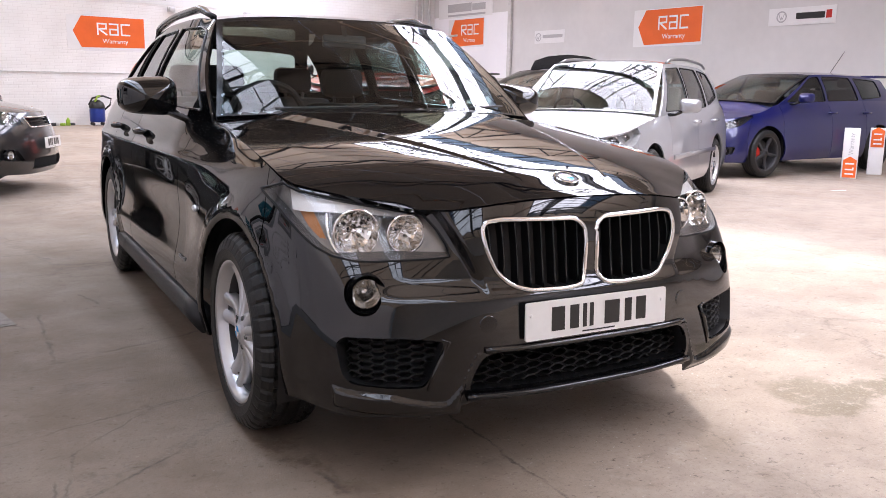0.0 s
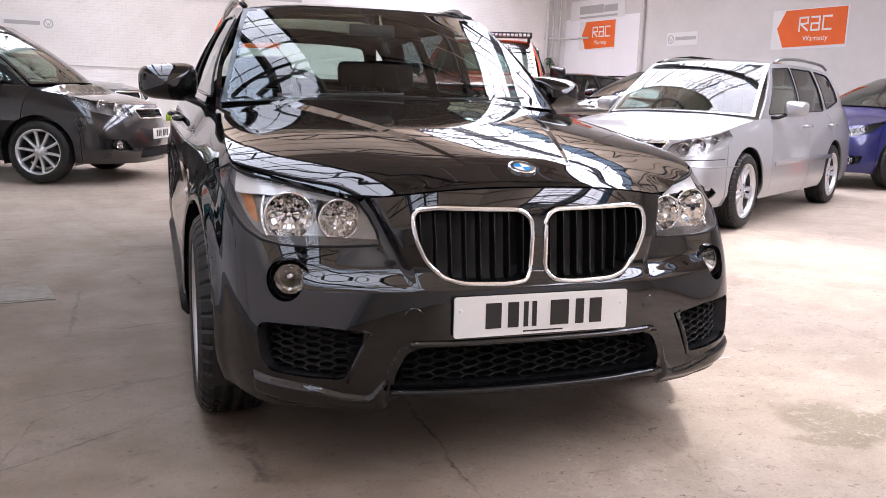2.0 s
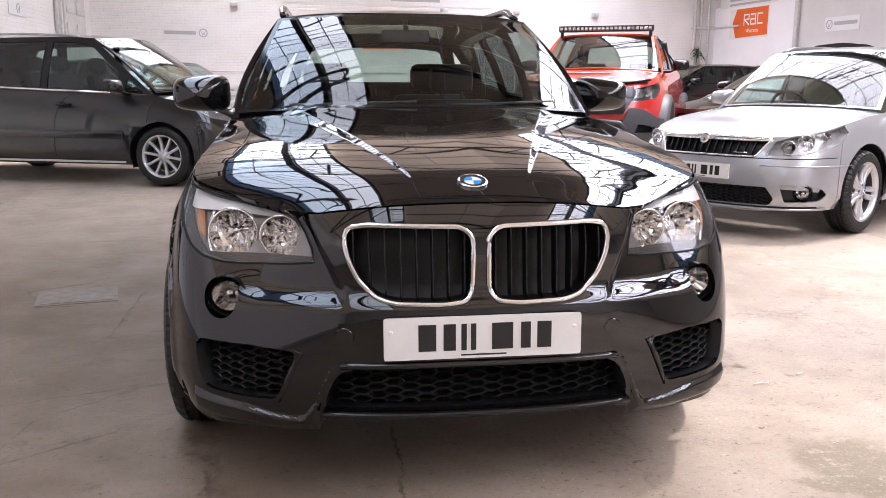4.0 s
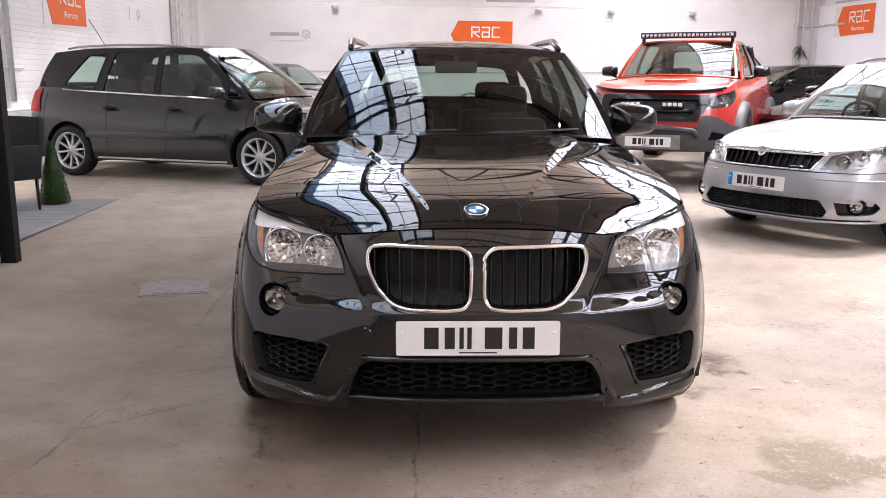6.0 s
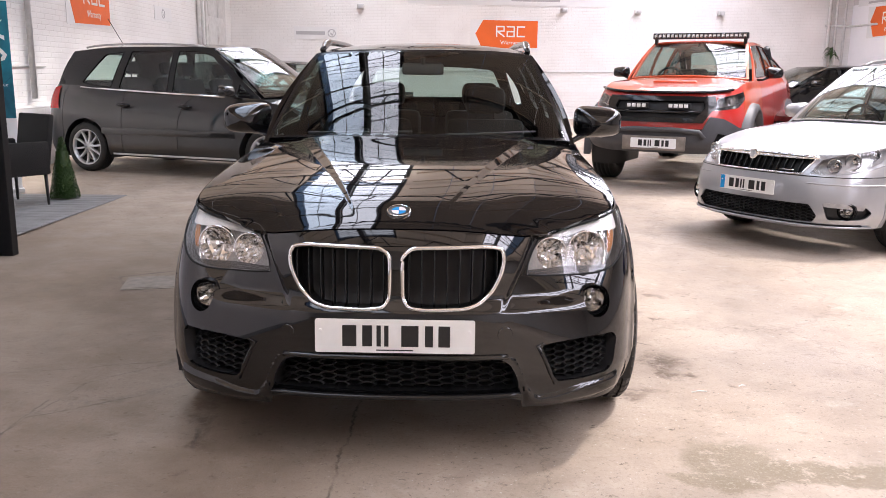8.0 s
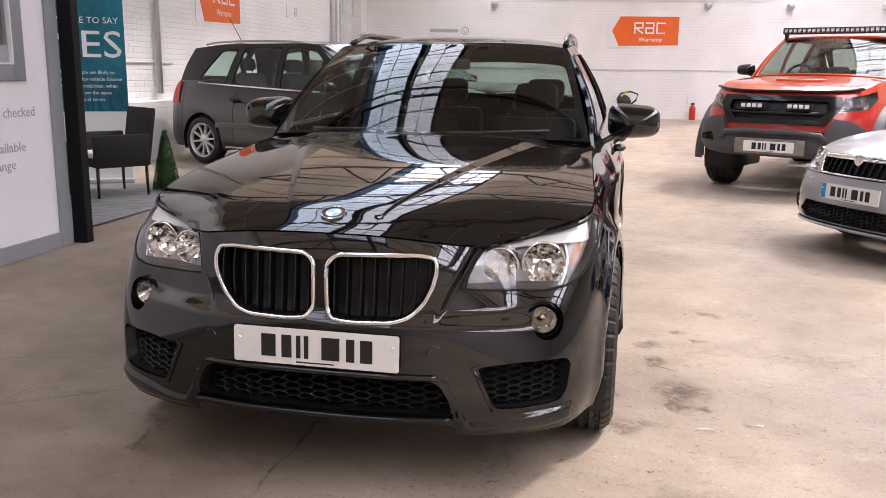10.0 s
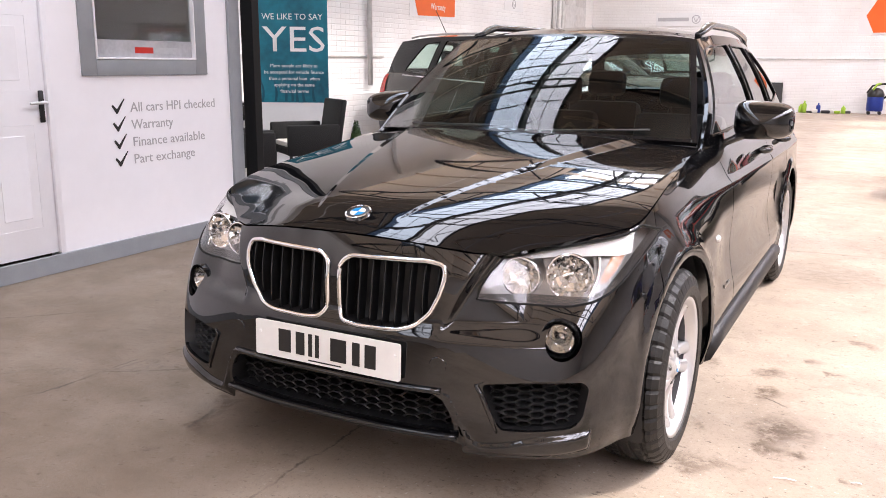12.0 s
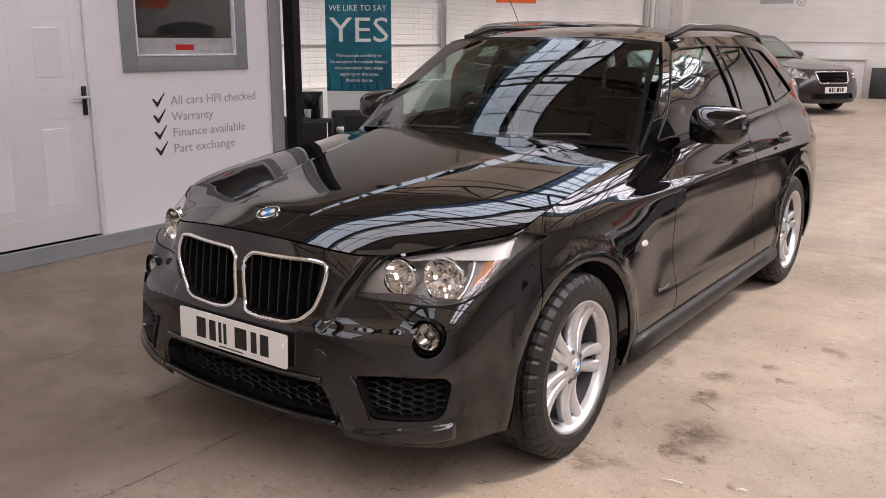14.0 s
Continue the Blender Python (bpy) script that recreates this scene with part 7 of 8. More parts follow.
# door with moulded panels
door = tagged(part("door_1", boxed(OX - 0.06, OX - 0.012, 0.575, 1.487, 0.125, 2.11, 0.004), "upvc", None), "closed white panelled office door", "door", kind="structure")
bm = bmesh.new()
for y0, y1, z0, z1 in ((0.535, 0.572, 0.115, 2.15), (1.490, 1.527, 0.115, 2.15), (0.572, 1.490, 2.113, 2.15)):
    box(bm, OX - 0.05, OX + 0.008, y0, y1, z0, z1, 0.004)
part("door_frame", bm, "upvc", door)
for y0, y1 in ((0.67, 0.98), (1.08, 1.39)):
    for z0, z1 in ((0.30, 0.92), (1.12, 1.55), (1.62, 1.95)):
        bm = bmesh.new()
        o = [(y0, z0), (y1, z0), (y1, z1), (y0, z1)]
        rings = []
        for d, x in ((0.0, 0.002), (0.018, -0.024), (0.036, -0.022), (0.064, 0.003)):
            rings.append([bm.verts.new((OX - 0.012 + x, *(p + (d if k == 0 else -d) * 0 for k, p in enumerate(q)))) for q in [(y0 + d, z0 + d), (y1 - d, z0 + d), (y1 - d, z1 - d), (y0 + d, z1 - d)]])
        for a, c in zip(rings, rings[1:]):
            for j in range(4):
                bm.faces.new((a[j], a[(j + 1) % 4], c[(j + 1) % 4], c[j]))
        bm.faces.new(rings[-1])
        part("door_panel", bm, "upvc", door, smooth=False)
ob = part("door_handle", boxed(OX - 0.012, OX + 0.002, 1.436, 1.468, 0.93, 1.12, 0.005), "ink", door, "black lever handle")
part("lever", tube(bmesh.new(), [(OX, 1.452, 1.05), (OX + 0.05, 1.452, 1.05), (OX + 0.055, 1.43, 1.05), (OX + 0.05, 1.34, 1.048)], 0.009, 8), "satin", ob)

# window in a broad grey frame
win = tagged(part("window_1", boxed(OX - 0.05, OX - 0.02, 1.80, 2.80, 1.24, 1.245), "trim_grey", None), "office window in a broad grey frame with a white sill bead", "window", kind="structure")
bm = bmesh.new()
for y0, y1, z0, z1 in ((1.75, 1.862, 1.2, 2.30), (2.735, 2.848, 1.2, 2.30), (1.862, 2.735, 1.2, 1.305), (1.862, 2.735, 2.2, 2.30)):
    box(bm, OX - 0.03, OX + 0.014, y0, y1, z0, z1, 0.003)
part("window_frame", bm, "trim_grey", win)
bm = bmesh.new()
for y0, y1, z0, z1 in ((1.862, 1.874, 1.305, 2.2), (2.723, 2.735, 1.305, 2.2), (1.874, 2.723, 1.305, 1.317)):
    box(bm, OX - 0.02, OX + 0.020, y0, y1, z0, z1, 0.002)
part("window_bead", bm, "upvc", win)
pane = part("pane", boxed(OX - 0.016, OX - 0.012, 1.868, 2.73, 1.31, 2.2), "glass", win, smooth=False)
pane.visible_shadow = False
strip = part("window_strip", boxed(OX - 0.011, OX - 0.0095, 1.874, 2.723, 1.317, 1.43), "frost", win, "frosted strip with red and grey bars", smooth=False)
for k, (y0, w, mt) in enumerate(((2.20, 0.16, "ext_red"), (2.37, 0.24, "grey_ink"))):
    part("name_bar", boxed(OX - 0.0094, OX - 0.0086, y0, y0 + w, 1.345, 1.385), mt, strip, smooth=False)

# ticks and words on the office wall
for k, (words, width) in enumerate((("All cars HPI checked", 0.80), ("Warranty", 0.375), ("Finance available", 0.68), ("Part exchange", 0.57))):
    z = 0.962 - k * 0.1155
    bm = bmesh.new()
    m = WALLM(1.962, z, 0.0015)
    prism(bm, [(0.0, 0.045), (0.012, 0.052), (0.042, 0.022), (0.105, 0.09), (0.11, 0.086), (0.046, -0.008), (0.036, -0.008)], 0.001, m)
    tagged(part("tick_mark", bm, "ink", None, smooth=False), "dark tick mark stuck on the white wall", "tick", "ticks on the office wall")
    t = thing("wall_lettering", "thin grey lettering on the white office wall", "lettering", "words on the office wall")
    lettering("word", words, 0.092, "grey_ink", t, WALLM(2.117, z, 0.0015), width=width)
# a number and lines of print higher up
t = thing("contact_print", "grey printed bars high on the office wall", "print")
for k, (y0, w, z, h) in enumerate(((2.92, 0.22, 2.02, 0.09), (2.30, 0.52, 2.42, 0.10), (2.92, 0.20, 1.90, 0.04))):
    part("print_bar", boxed(OX, OX + 0.0015, y0 - w, y0, z, z + h), "grey_ink", t, smooth=False)

# ---- waiting corner ----
bm_y = np.arange(3.45, 6.24, 0.145)
deck = tagged(part("deck", boxed(WEST_X, -3.36, 3.36, 6.25, 0.0, 0.012), "iron", None, smooth=False), "low deck of grey ribbed boards on the floor", "deck", kind="structure")
for y in np.arange(3.37, 6.22, 0.145):
    part("board", boxed(WEST_X + 0.02, -3.34, y, y + 0.138, 0.012, 0.026, 0.003, segments=1), "deck", deck, smooth=False)


def wicker_chair():
    c = thing("wicker_armchair", "black wicker armchair with an off-white seat cushion", "chair", "wicker chairs")
    part("seat", boxed(-0.29, 0.29, -0.28, 0.28, 0.30, 0.38, 0.02), "wicker", c)
    part("cushion", boxed(-0.25, 0.25, -0.27, 0.22, 0.38, 0.44, 0.025), "cushion", c, "off-white cushion")
    part("backrest", boxed(-0.28, 0.28, -0.03, 0.03, 0, 0.52, 0.02, Matrix.Translation((0, 0.27, 0.36)) @ pose(0, 0, 0, -9, 0, 0)), "wicker", c)
    for s in (-1, 1):
        part("armrest", boxed(s * 0.30 - 0.035, s * 0.30 + 0.035, -0.30, 0.27, 0.30, 0.62, 0.02), "wicker", c)
        for y in (-0.26, 0.24):
            part("leg", tube(bmesh.new(), [(s * 0.28, y, 0.31), (s * 0.285, y * 1.02, 0.0)], [0.018, 0.013], 8), "ink", c)
    return c


chair = wicker_chair()
chair.matrix_basis = pose(-4.2, 5.48, 0.026, 0, 0, -34)
copy_thing(chair, pose(-4.12, 4.25, 0.026, 0, 0, 150))
t = thing("coffee_table", "tall black side table holding a coffee machine", "table", m=pose(-4.85, 5.05, 0.026))
part("tabletop", boxed(-0.34, 0.34, -0.28, 0.28, 0.50, 0.54, 0.008), "ink", t)
for x in (-0.31, 0.31):
    for y in (-0.25, 0.25):
        part("leg", boxed(x - 0.025, x + 0.025, y - 0.025, y + 0.025, 0, 0.50, 0.004), "ink", t)
t = thing("coffee_machine", "black and steel coffee machine on a side table", "appliance", m=pose(-4.75, 5.2, 0.566, 0, 0, 30))
part("body", boxed(-0.10, 0.12, -0.12, 0.12, 0, 0.30, 0.02), "gloss_plastic", t)
part("tank", boxed(-0.22, -0.11, -0.10, 0.10, 0, 0.27, 0.015), "satin", t)
part("spout", boxed(-0.03, 0.05, -0.19, -0.12, 0.18, 0.27, 0.01), "ink", t)
part("cup", lathe(bmesh.new(), [(0.03, 0.0), (0.04, 0.10), (0.037, 0.10), (0.028, 0.006)], 18, Matrix.Translation((0.01, -0.17, 0.01))), "satin", t)
# clipped box pyramid
t = thing("topiary", "small clipped green box pyramid on the deck", "plant", m=pose(-3.86, 5.95, 0.026) @ Matrix.Diagonal((0.78, 0.78, 0.92, 1)))
part("core", lathe(bmesh.new(), [(0.001, 0.0), (0.145, 0.02), (0.12, 0.25), (0.07, 0.52), (0.01, 0.64)], 16), "leaf", t)
rng = random.Random(4)
bm = bmesh.new()
for i in range(2600):
    h = rng.random() ** 1.35
    r = 0.165 * (1 - h) ** 0.85 + 0.018
    a = rng.random() * 2 * math.pi
    p = Vector((math.cos(a) * r, math.sin(a) * r, 0.015 + h * 0.65)) * (1 + rng.uniform(-0.03, 0.05))
    q = Euler((rng.uniform(-0.9, 0.9), rng.uniform(-0.9, 0.9), rng.random() * 6.3)).to_matrix()
    w = rng.uniform(0.009, 0.015)
    vs = [bm.verts.new(p + q @ Vector(v)) for v in ((-w, 0, 0), (0, -w * 0.6, 0.003), (w, 0, 0), (0, w * 0.6, 0.003))]
    bm.faces.new(vs)
tagged(part("foliage", bm, "leaf", t, smooth=False), kind="stuff")

# hanging finance banner
BAN = Matrix.Translation((-5.2, 5.95, 0.0)) @ pose(0, 0, 0, 90, 0, 30)
ban = thing("banner", "teal finance banner with large white letters on a pale stand", "banner", m=BAN)
part("cloth", boxed(0, 0.80, 0.82, 2.02, -0.004, 0.004), "teal", ban, "teal printed cloth", smooth=False)
part("lower_cloth", boxed(0.0, 0.80, 0.05, 0.82, -0.004, 0.002), "sign_white", ban, "white lower cloth", smooth=False)
part("stand", boxed(-0.02, 0.82, 0.026, 0.076, -0.06, 0.06, 0.01), "satin", ban)
# swirls printed in a darker tone
for k in range(7):
    q = [(0.02 + 0.11 * k + 0.06 * math.sin(0.9 * k) + 0.10 * (t - 0.5) * (k - 3) * t, 0.83 + 0.42 * t) for t in np.linspace(0, 1, 8)]
    q = [(min(0.79, max(0.01, x)), y) for x, y in q]
    bm = bmesh.new()
    lo = [bm.verts.new((x - 0.016 * (1 - i / 9), y, 0.0043)) for i, (x, y) in enumerate(q)]
    hi = [bm.verts.new((x + 0.016 * (1 - i / 9), y, 0.0043)) for i, (x, y) in enumerate(q)]
    for i in range(7):
        bm.faces.new((lo[i], hi[i], hi[i + 1], lo[i + 1]))
    part("printed_swirl", bm, "teal_dark", ban, smooth=False)
for words, size, y, w in (("WE LIKE TO SAY", 0.095, 1.765, 0.70), ("YES", 0.41, 1.405, 0.72)):
    lettering("word", words, size, "white_ink", ban, Matrix.Translation((0.045, y, 0.005)), width=w)
for k, (words, w) in enumerate((("More people are likely to", 0.55), ("be accepted for vehicle finance", 0.70), ("than a personal loan, when", 0.59), ("applying on the same", 0.47), ("financial terms", 0.33))):
    lettering("word", words, 0.058, "white_ink", ban, Matrix.Translation((0.40 - w / 2, 1.225 - k * 0.073, 0.005)), width=w)

# ---- signs on the walls ----
NM = lambda x, z: HALL @ Matrix(((1, 0, 0, x), (0, 0, -1, NORTH - 0.012), (0, 1, 0, z), (0, 0, 0, 1)))
EM = lambda y, z: HALL @ Matrix(((0, 0, -1, EAST - 0.012), (-1, 0, 0, y), (0, 1, 0, z), (0, 0, 0, 1)))
WM = lambda y, z: Matrix(((0, 0, 1, WEST_X + 0.012), (1, 0, 0, y), (0, 1, 0, z), (0, 0, 0, 1)))


def strokes(bm, lines, r, z=0.006):
    """Rounded strokes of a drawn mark, flat on a sign."""
    for ln in lines:
        for (ax, ay), (cx, cy) in zip(ln, ln[1:]):
            a, c = Vector((ax, ay)), Vector((cx, cy))
            d = (c - a).normalized() * r
            n = Vector((-d.y, d.x))
            vs = [bm.verts.new((*p, z)) for p in (a - d - n, c + d - n, c + d + n, a - d + n)]
            bm.faces.new(vs)
    return bm


def arrow_sign(m, w, h, group="orange arrow signs"):
    """An orange arrow-shaped banner on a white sheet with a drawn white mark and one word."""
    t = thing("arrow_sign", "orange arrow-shaped warranty banner on a white sheet", "sign", group, m=m)
    part("sheet", boxed(-0.02 * w - 0.06 * w, w * 1.02, -0.02 * w, h * 1.02, -0.004, 0.0), "sign_white", t, smooth=False)
    bm = bmesh.new()
    prism(bm, [(0.0, h * 0.52), (0.11 * w, 0.0), (w, h * 0.04), (w, h), (0.12 * w, h)], 0.004)
    part("arrow", bm, "sign_orange", t, "orange arrow", smooth=False)
    x0, y0, u = 0.34 * w, h * 0.44, h * 0.34
    bm = bmesh.new()
    strokes(bm, [[(x0, y0), (x0, y0 + u), (x0 + 0.8 * u, y0 + u), (x0 + 0.8 * u, y0 + 0.55 * u), (x0 + 0.1 * u, y0 + 0.5 * u), (x0 + 0.8 * u, y0)],
                 [(x0 + 1.15 * u, y0 + u), (x0 + 1.9 * u, y0 + u), (x0 + 1.9 * u, y0), (x0 + 1.15 * u, y0), (x0 + 1.15 * u, y0 + 0.5 * u), (x0 + 1.85 * u, y0 + 0.5 * u)],
                 [(x0 + 3.0 * u, y0 + u), (x0 + 2.25 * u, y0 + u), (x0 + 2.25 * u, y0), (x0 + 3.0 * u, y0)]], u * 0.075, 0.0055)
    part("white_mark", bm, "white_ink", t, smooth=False)
    lettering("word", "Warranty", h * 0.20, "white_ink", t, Matrix.Translation((0.40 * w, h * 0.16, 0.0055)), width=0.36 * w)
    return t


def logo_board(m, w, h, kind, bars, category="sign"):
    """A white board with a ring mark and plain bars."""
    t = thing("logo_board", "white sign board with a ring mark and dark bars", category, "white sign boards", m=m)
    part("board", boxed(0, w, 0, h, -0.004, 0.004), "sign_white", t, smooth=False)
    if kind:
        cx, r = kind * w, h * 0.33
        part("ring_mark", lathe(bmesh.new(), [(r * 0.78, 0.004), (r * 0.8, 0.008), (r, 0.008), (r * 1.02, 0.004)], 24, Matrix.Translation((cx, h / 2, 0))), "grey_ink", t)
        part("inner_mark", strokes(bmesh.new(), [[(cx - r * 0.5, h / 2 + r * 0.4), (cx - r * 0.15, h / 2 - r * 0.5), (cx, h / 2), (cx + r * 0.15, h / 2 - r * 0.5), (cx + r * 0.5, h / 2 + r * 0.4)]], r * 0.07, 0.007), "grey_ink", t, smooth=False)
    for x0, w0, y0, h0, mt in bars:
        part("name_bar", boxed(x0 * w, (x0 + w0) * w, y0 * h, (y0 + h0) * h, 0.004, 0.007), mt, t, smooth=False)
    return t


arrow_sign(NM(0.57, 2.02), 1.65, 0.72)
arrow_sign(EM(-0.86, 2.43), 1.52, 0.76)
arrow_sign(EM(-8.02, 2.24), 1.74, 0.77)
arrow_sign(WM(10.2, 2.03), 1.45, 0.74)
logo_board(NM(-4.08, 2.19), 1.07, 0.31, 0.88, [(0.04, 0.68, 0.36, 0.28, "grey_ink")])
logo_board(NM(-1.2, 3.12), 5.4, 0.42, 0, [(0.50, 0.24, 0.25, 0.35, "grey_ink"), (0.04, 0.22, 0.3, 0.3, "sign_orange")])
logo_board(EM(-4.52, 2.40), 1.10, 0.32, 0.13, [(0.28, 0.66, 0.40, 0.26, "grey_ink")])
logo_board(EM(-11.36, 2.50), 1.40, 0.33, 0.2, [(0.42, 0.42, 0.32, 0.36, "ink"), (0.86, 0.08, 0.30, 0.45, "ext_red")])
logo_board(WM(13.76, 2.30), 0.95, 0.26, 0.5, [])
logo_board(EM(-0.25, 3.25), 2.5, 0.55, 0, [(0.18, 0.45, 0.30, 0.42, "grey_ink"), (0.64, 0.24, 0.32, 0.34, "grey_ink"), (0.18, 0.70, 0.08, 0.10, "grey_ink")])
# white boarding behind the signs, with its edge strip
setting("trim_2", boxed(EAST - 0.006, EAST - 0.002, -3.50, 0.0, 1.52, 3.30), "panel_white", "white boarding fixed to the side wall", "boarding", m=HALL)
setting("trim_3", boxed(EAST - 0.10, EAST - 0.02, -3.62, -3.50, 0.2, 5.0, 0.01), "pipe", "white painted pipe box on the side wall", "pipe box", m=HALL)

# ---- pipes and cables ----
def run(name, label, pts, r, mat="pipe", m=None, category="pipe"):
    ob = setting(name, tube(bmesh.new(), pts, r, 8), mat, label, category, smooth=True, m=m)
    return ob


for k, u in enumerate((10.3, 10.5, 10.75)):
    run("pipe", "white painted pipe running up the wall corner", [(u, -0.07, 0.2), (u, -0.07, 6.0)], 0.035 if k else 0.05, m=HALL)
run("pipe", "white painted pipe across the wall corner", [(10.2, -0.08, 2.75), (11.0, -0.08, 2.75), (10.95, -1.2, 2.75)], 0.03, m=HALL)
run("pipe", "white painted downpipe on the brick wall", [(WEST_X + 0.06, 8.85, 0.95), (WEST_X + 0.06, 8.85, 5.0)], 0.04)
run("pipe", "white painted downpipe on the brick wall", [(WEST_X + 0.05, 16.4, 0.3), (WEST_X + 0.05, 16.4, 5.0)], 0.045)
run("pipe", "white painted downpipe on the brick wall", [(WEST_X + 0.05, 16.65, 0.3), (WEST_X + 0.05, 16.65, 5.0)], 0.03)
run("cable", "thin cable clipped along the brick wall", [(-6.0, -0.02, 1.46), (-1.0, -0.02, 1.43), (3.0, -0.02, 1.44), (10.2, -0.02, 1.5)], 0.011, "pipe", HALL, "cable")
run("cable", "thin cable clipped along the brick wall", [(WEST_X + 0.02, 5.0, 1.36), (WEST_X + 0.02, 9.3, 1.38)], 0.009, "pipe", None, "cable")
setting("plinth", boxed(WEST_X, WEST_X + 0.14, 3.4, 9.4, 0.0, 0.86, 0.02), "brick", "projecting white-painted brick plinth", "plinth")
# boarded doorway near the corner
d = tagged(part("door_2", boxed(WEST_X, WEST_X + 0.04, 17.0, 18.6, 0.2, 3.6, 0.01), "pipe", None), "tall white painted boarded doorway", "door", kind="structure")
for z0, z1 in ((0.4, 1.3), (1.5, 2.4), (2.6, 3.4)):
    for y0, y1 in ((17.12, 17.72), (17.88, 18.48)):
        part("door_panel", boxed(WEST_X + 0.04, WEST_X + 0.055, y0, y1, z0, z1, 0.006), "pipe", d)
for k, u in enumerate((-2.4, 2.9, 4.9, 7.2)):
    t = thing("wall_light", "small white bulkhead light high on the brick wall", "light", "bulkhead lights", m=NM(u, 3.02))
    part("base", boxed(-0.09, 0.09, -0.06, 0.06, 0, 0.06, 0.01), "pipe", t)
    part("head", boxed(-0.07, 0.07, -0.05, 0.05, 0.06, 0.16, 0.02), "satin", t)
t = thing("trailing_plant", "small dry plant hanging from the corner pipes", "plant", m=HALL @ Matrix.Translation((10.4, -0.15, 1.9)))
rng = random.Random(9)
bm = bmesh.new()
for i in range(26):
    a = rng.random() * 6.28
    p = [Vector((0, 0, 0.2 * rng.random()))]
    for k in range(4):
        p.append(p[-1] + Vector((math.cos(a) * 0.06, math.sin(a) * 0.04, 0.07 - 0.06 * k + rng.uniform(-0.02, 0.02))))
    tube(bm, p, [0.008, 0.014, 0.016, 0.012, 0.003], 4, 0.4)
part("fronds", bm, "leaf", t)

# ---- along the end wall ----
t = thing("vacuum_cleaner", "blue and black workshop vacuum with a hose", "vacuum", m=HALL @ Matrix.Translation((0.9, -0.45, 0.21)) @ Matrix.Scale(0.8, 4))
part("drum", lathe(bmesh.new(), [(0.001, 0.10), (0.20, 0.10), (0.215, 0.14), (0.215, 0.46), (0.20, 0.50)], 24), "hoover_blue", t)
part("head", lathe(bmesh.new(), [(0.22, 0.50), (0.225, 0.56), (0.17, 0.68), (0.08, 0.74), (0.001, 0.75)], 24), "ink", t)
part("hose", tube(bmesh.new(), [(0.2, 0, 0.45), (0.36, -0.05, 0.6), (0.42, 0.02, 0.78), (0.2, 0.06, 0.86), (-0.1, 0.05, 0.8), (-0.22, 0.02, 0.6)], 0.028, 8), "ink", t)
part("strap", tube(bmesh.new(), [(-0.1, -0.2, 0.7), (0, -0.1, 0.84), (0.1, 0.05, 0.86)], 0.03, 6), "lime", t)
for a in range(4):
    part("castor", lathe(bmesh.new(), [(0.001, -0.02), (0.045, -0.02), (0.05, 0), (0.045, 0.02), (0.001, 0.02)], 12, Matrix.Translation((0.2 * math.cos(a * 1.57 + 0.7), 0.2 * math.sin(a * 1.57 + 0.7), 0.05)) @ pose(0, 0, 0, 90, 0, 0)), "ink", t)
t = thing("fire_extinguisher", "red fire extinguisher standing by the wall", "extinguisher", m=HALL @ Matrix.Translation((2.66, -0.2, 0.21)))
part("cylinder", lathe(bmesh.new(), [(0.001, 0), (0.075, 0), (0.08, 0.02), (0.08, 0.28), (0.05, 0.35), (0.03, 0.37), (0.001, 0.37)], 20), "ext_red", t)
part("valve", boxed(-0.04, 0.04, -0.02, 0.02, 0.37, 0.43, 0.008), "ink", t)
t = thing("notice_board", "white notice above the extinguisher", "sign", m=NM(2.56, 0.62))
part("board", boxed(0, 0.2, 0, 0.34, 0, 0.006), "sign_white", t, smooth=False)
t = thing("black_board", "black board leaning against the brick wall", "board", m=HALL @ Matrix.Translation((-1.51, -0.22, 0.2)) @ pose(0, 0, 0, -12, 0, 0))
part("sheet", boxed(0, 0.46, 0, 0.03, 0, 0.70, 0.006), "ink", t)
t = thing("white_cabinet", "low white radiator cabinet against the wall", "cabinet", m=HALL @ Matrix.Translation((-2.75, -0.3, 0.2)))
part("body", boxed(0, 1.1, 0, 0.28, 0, 0.84, 0.02), "pipe", t)
part("lid", boxed(-0.03, 1.13, -0.03, 0.28, 0.84, 0.88, 0.01), "pipe", t)
rng = random.Random(12)
for k in range(11):
    u = -0.62 + 0.10 * k + rng.uniform(-0.03, 0.03)
    t = thing("cleaning_item", "small pile of cleaning bottles and cloths on the floor", "clutter", "cleaning clutter", m=HALL @ Matrix.Translation((u, -0.25 + rng.uniform(-0.1, 0.1), 0.205)) @ pose(0, 0, 0, 0, 0, rng.uniform(0, 90)))
    if k in (0, 1, 4, 9):
        h = rng.uniform(0.18, 0.3)
        part("bottle", lathe(bmesh.new(), [(0.001, 0), (0.045, 0), (0.05, 0.02), (0.048, h * 0.7), (0.018, h * 0.85), (0.018, h), (0.001, h)], 14), "lime" if k != 4 else "hoover_blue", t)
    else:
        w = rng.uniform(0.05, 0.1)
        part("cloth", boxed(-w, w, -0.06, 0.06, 0, rng.uniform(0.04, 0.1), 0.02), ("lime", "ink", "grey_plastic", "cushion")[k % 4], t)

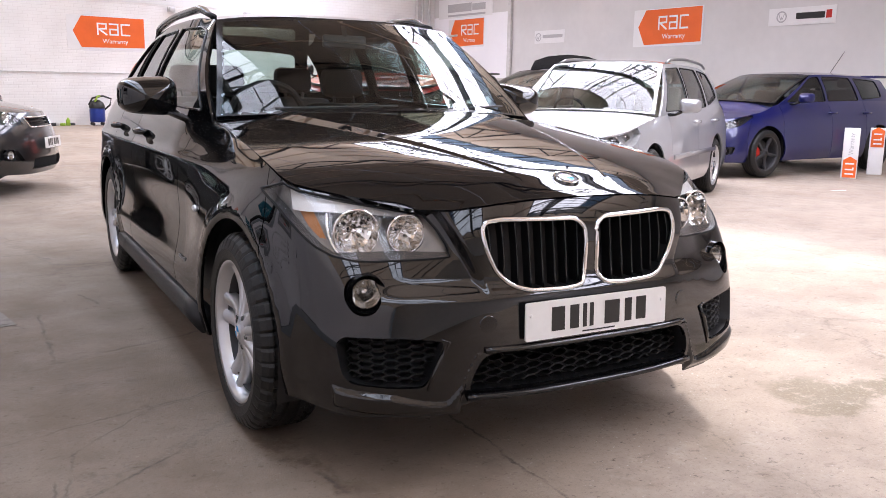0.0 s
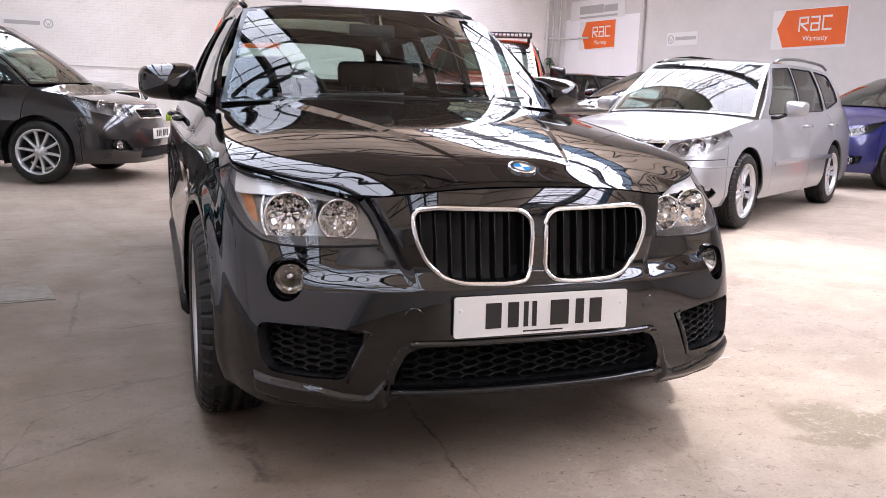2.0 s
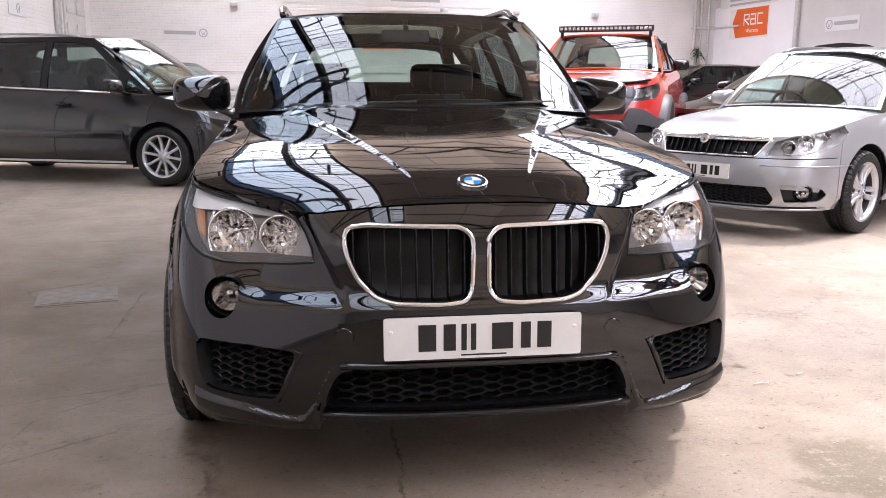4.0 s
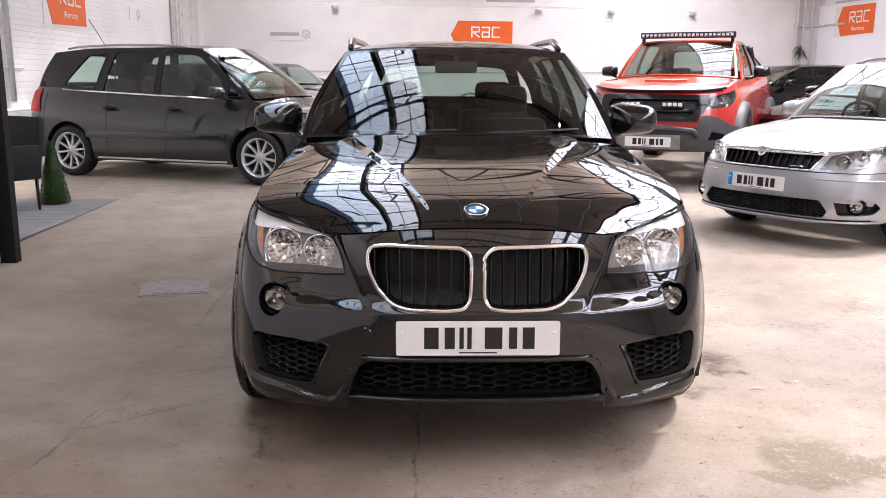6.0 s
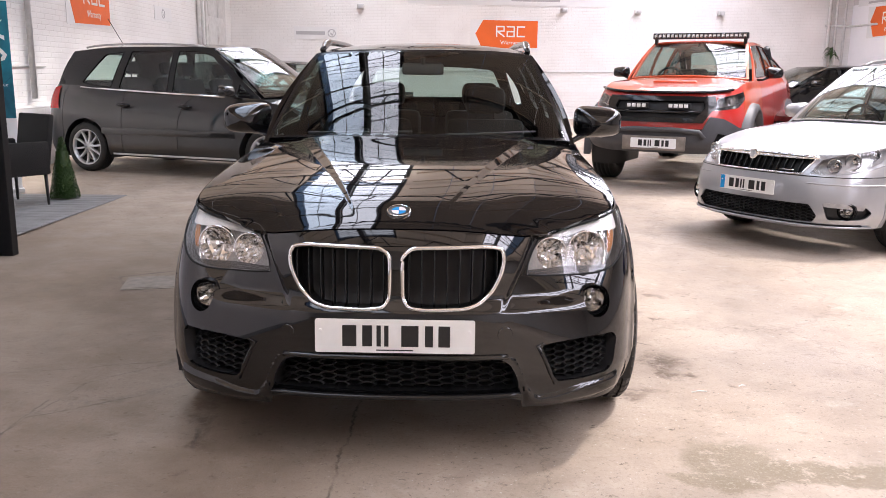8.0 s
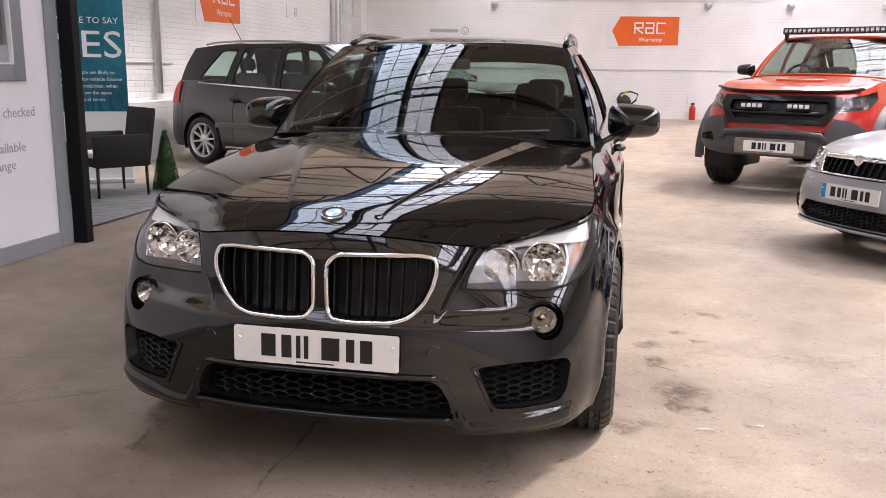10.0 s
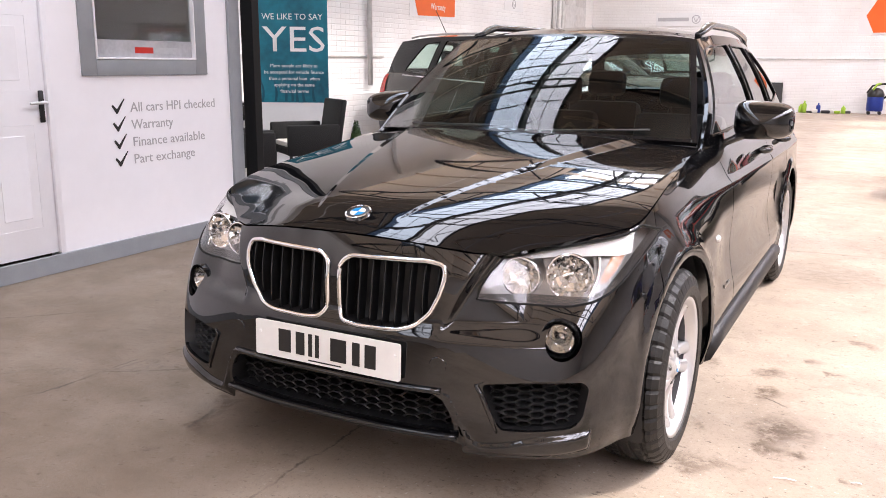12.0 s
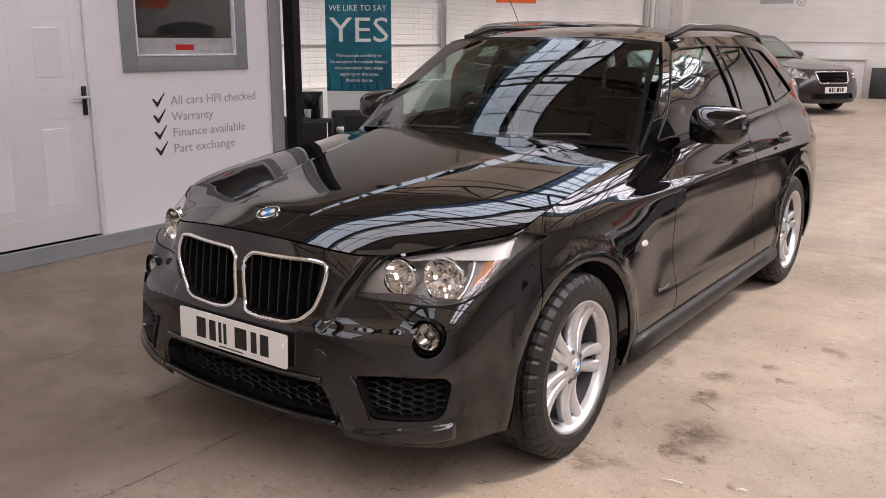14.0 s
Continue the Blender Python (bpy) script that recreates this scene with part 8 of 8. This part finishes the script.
# ---- pavement signs beside the blue car ----
for k, (x, y, z, flipped) in enumerate(((9.0, 5.68, 0.70, False), (9.95, 5.95, 0.68, True))):
    t = thing("post_sign", "narrow white post sign with an orange panel", "sign", "post signs", m=pose(x, y, ground(y), 0, 0, -48))
    part("board", boxed(-0.10, 0.10, -0.025, 0.025, 0.0, z, 0.008), "sign_white", t)
    z0, z1 = (0.02, 0.26) if not flipped else (0.40, 0.64)
    bm = bmesh.new()
    prism(bm, [(-0.085, z0), (0.085, z0), (0.085, z1), (0, z1 + 0.05), (-0.085, z1)], 0.004, Matrix.Translation((0, -0.026, 0)) @ pose(0, 0, 0, 90, 0, 0))
    part("orange_panel", bm, "sign_orange", t, smooth=False)
    bm = strokes(bmesh.new(), [[(-0.045, z0 + 0.05), (0.045, z0 + 0.05)], [(-0.045, z0 + 0.11), (0.045, z0 + 0.11), (0.045, z0 + 0.13)], [(-0.045, z0 + 0.19), (0.045, z0 + 0.19)]], 0.010, 0.0)
    bmesh.ops.transform(bm, matrix=Matrix.Translation((0, -0.0315, 0)) @ pose(0, 0, 0, 90, 0, 0), verts=bm.verts)
    part("white_mark", bm, "white_ink", t, smooth=False)
    if not flipped:
        lettering("word", "Warranty", 0.085, "grey_ink", t, Matrix.Translation((0.03, -0.0265, 0.33)) @ pose(0, 0, 0, 90, 0, 0) @ pose(0, 0, 0, 0, 0, 90), width=0.3)
bm = bmesh.new()
prism(bm, [(-0.19, -0.05), (0.15, -0.07), (0.2, 0.04), (-0.14, 0.07)], 0.002, pose(7.55, 4.85, 0.004, 0, 0, -30))
tagged(part("paper_scrap", bm, "white_ink", None, smooth=False), "flat scrap of white paper on the floor", "paper")

# ---- marks on the floor ----
t = thing("drain_cover", "rusty dusty square drain cover set in the concrete", "cover", m=pose(-1.70, 2.55, 0.0, 0, 0, 12))
part("frame", boxed(-0.20, 0.20, -0.17, 0.17, 0.0, 0.004), "iron", t, smooth=False)
part("plate", boxed(-0.175, 0.175, -0.145, 0.145, 0.004, 0.007, 0.001), "iron", t, smooth=False)
for k, (x, y, w, a) in enumerate(((1.24, 0.77, 0.034, 20), (1.445, 0.85, 0.016, 70))):
    t = tagged(part("straw", tube(bmesh.new(), [(x - w, y, 0.006), (x, y + 0.01, 0.008), (x + w, y + 0.012, 0.006)], 0.0024, 5), "white_ink", None), "thin white splinter lying on the floor", "litter", "litter")

# ---- bricks of the west wall, as they stand out under the paint beside the banner ----
bm = bmesh.new()
box(bm, 0, 0.006, 0.005, 0.220, 0.0045, 0.0705, 0.0035, segments=1)
bmesh.ops.delete(bm, geom=[f for f in bm.faces if f.normal.x < -0.9], context="FACES_ONLY")
first = part("brick", bm, "brick", bpy.data.objects["wall_west"], smooth=False)
rng = random.Random(21)
for row in range(12, 35):
    for k in range(13):
        y = 5.6 + 0.225 * (k + 2) - (0.1125 if row % 2 else 0.0)
        ob = first if (row, k) == (12, 0) else new("brick", first.data)
        ob.parent = bpy.data.objects["wall_west"]
        ob.matrix_basis = Matrix.Translation((WEST_X - 0.003 - rng.uniform(0.0, 0.002), y, row * 0.075))
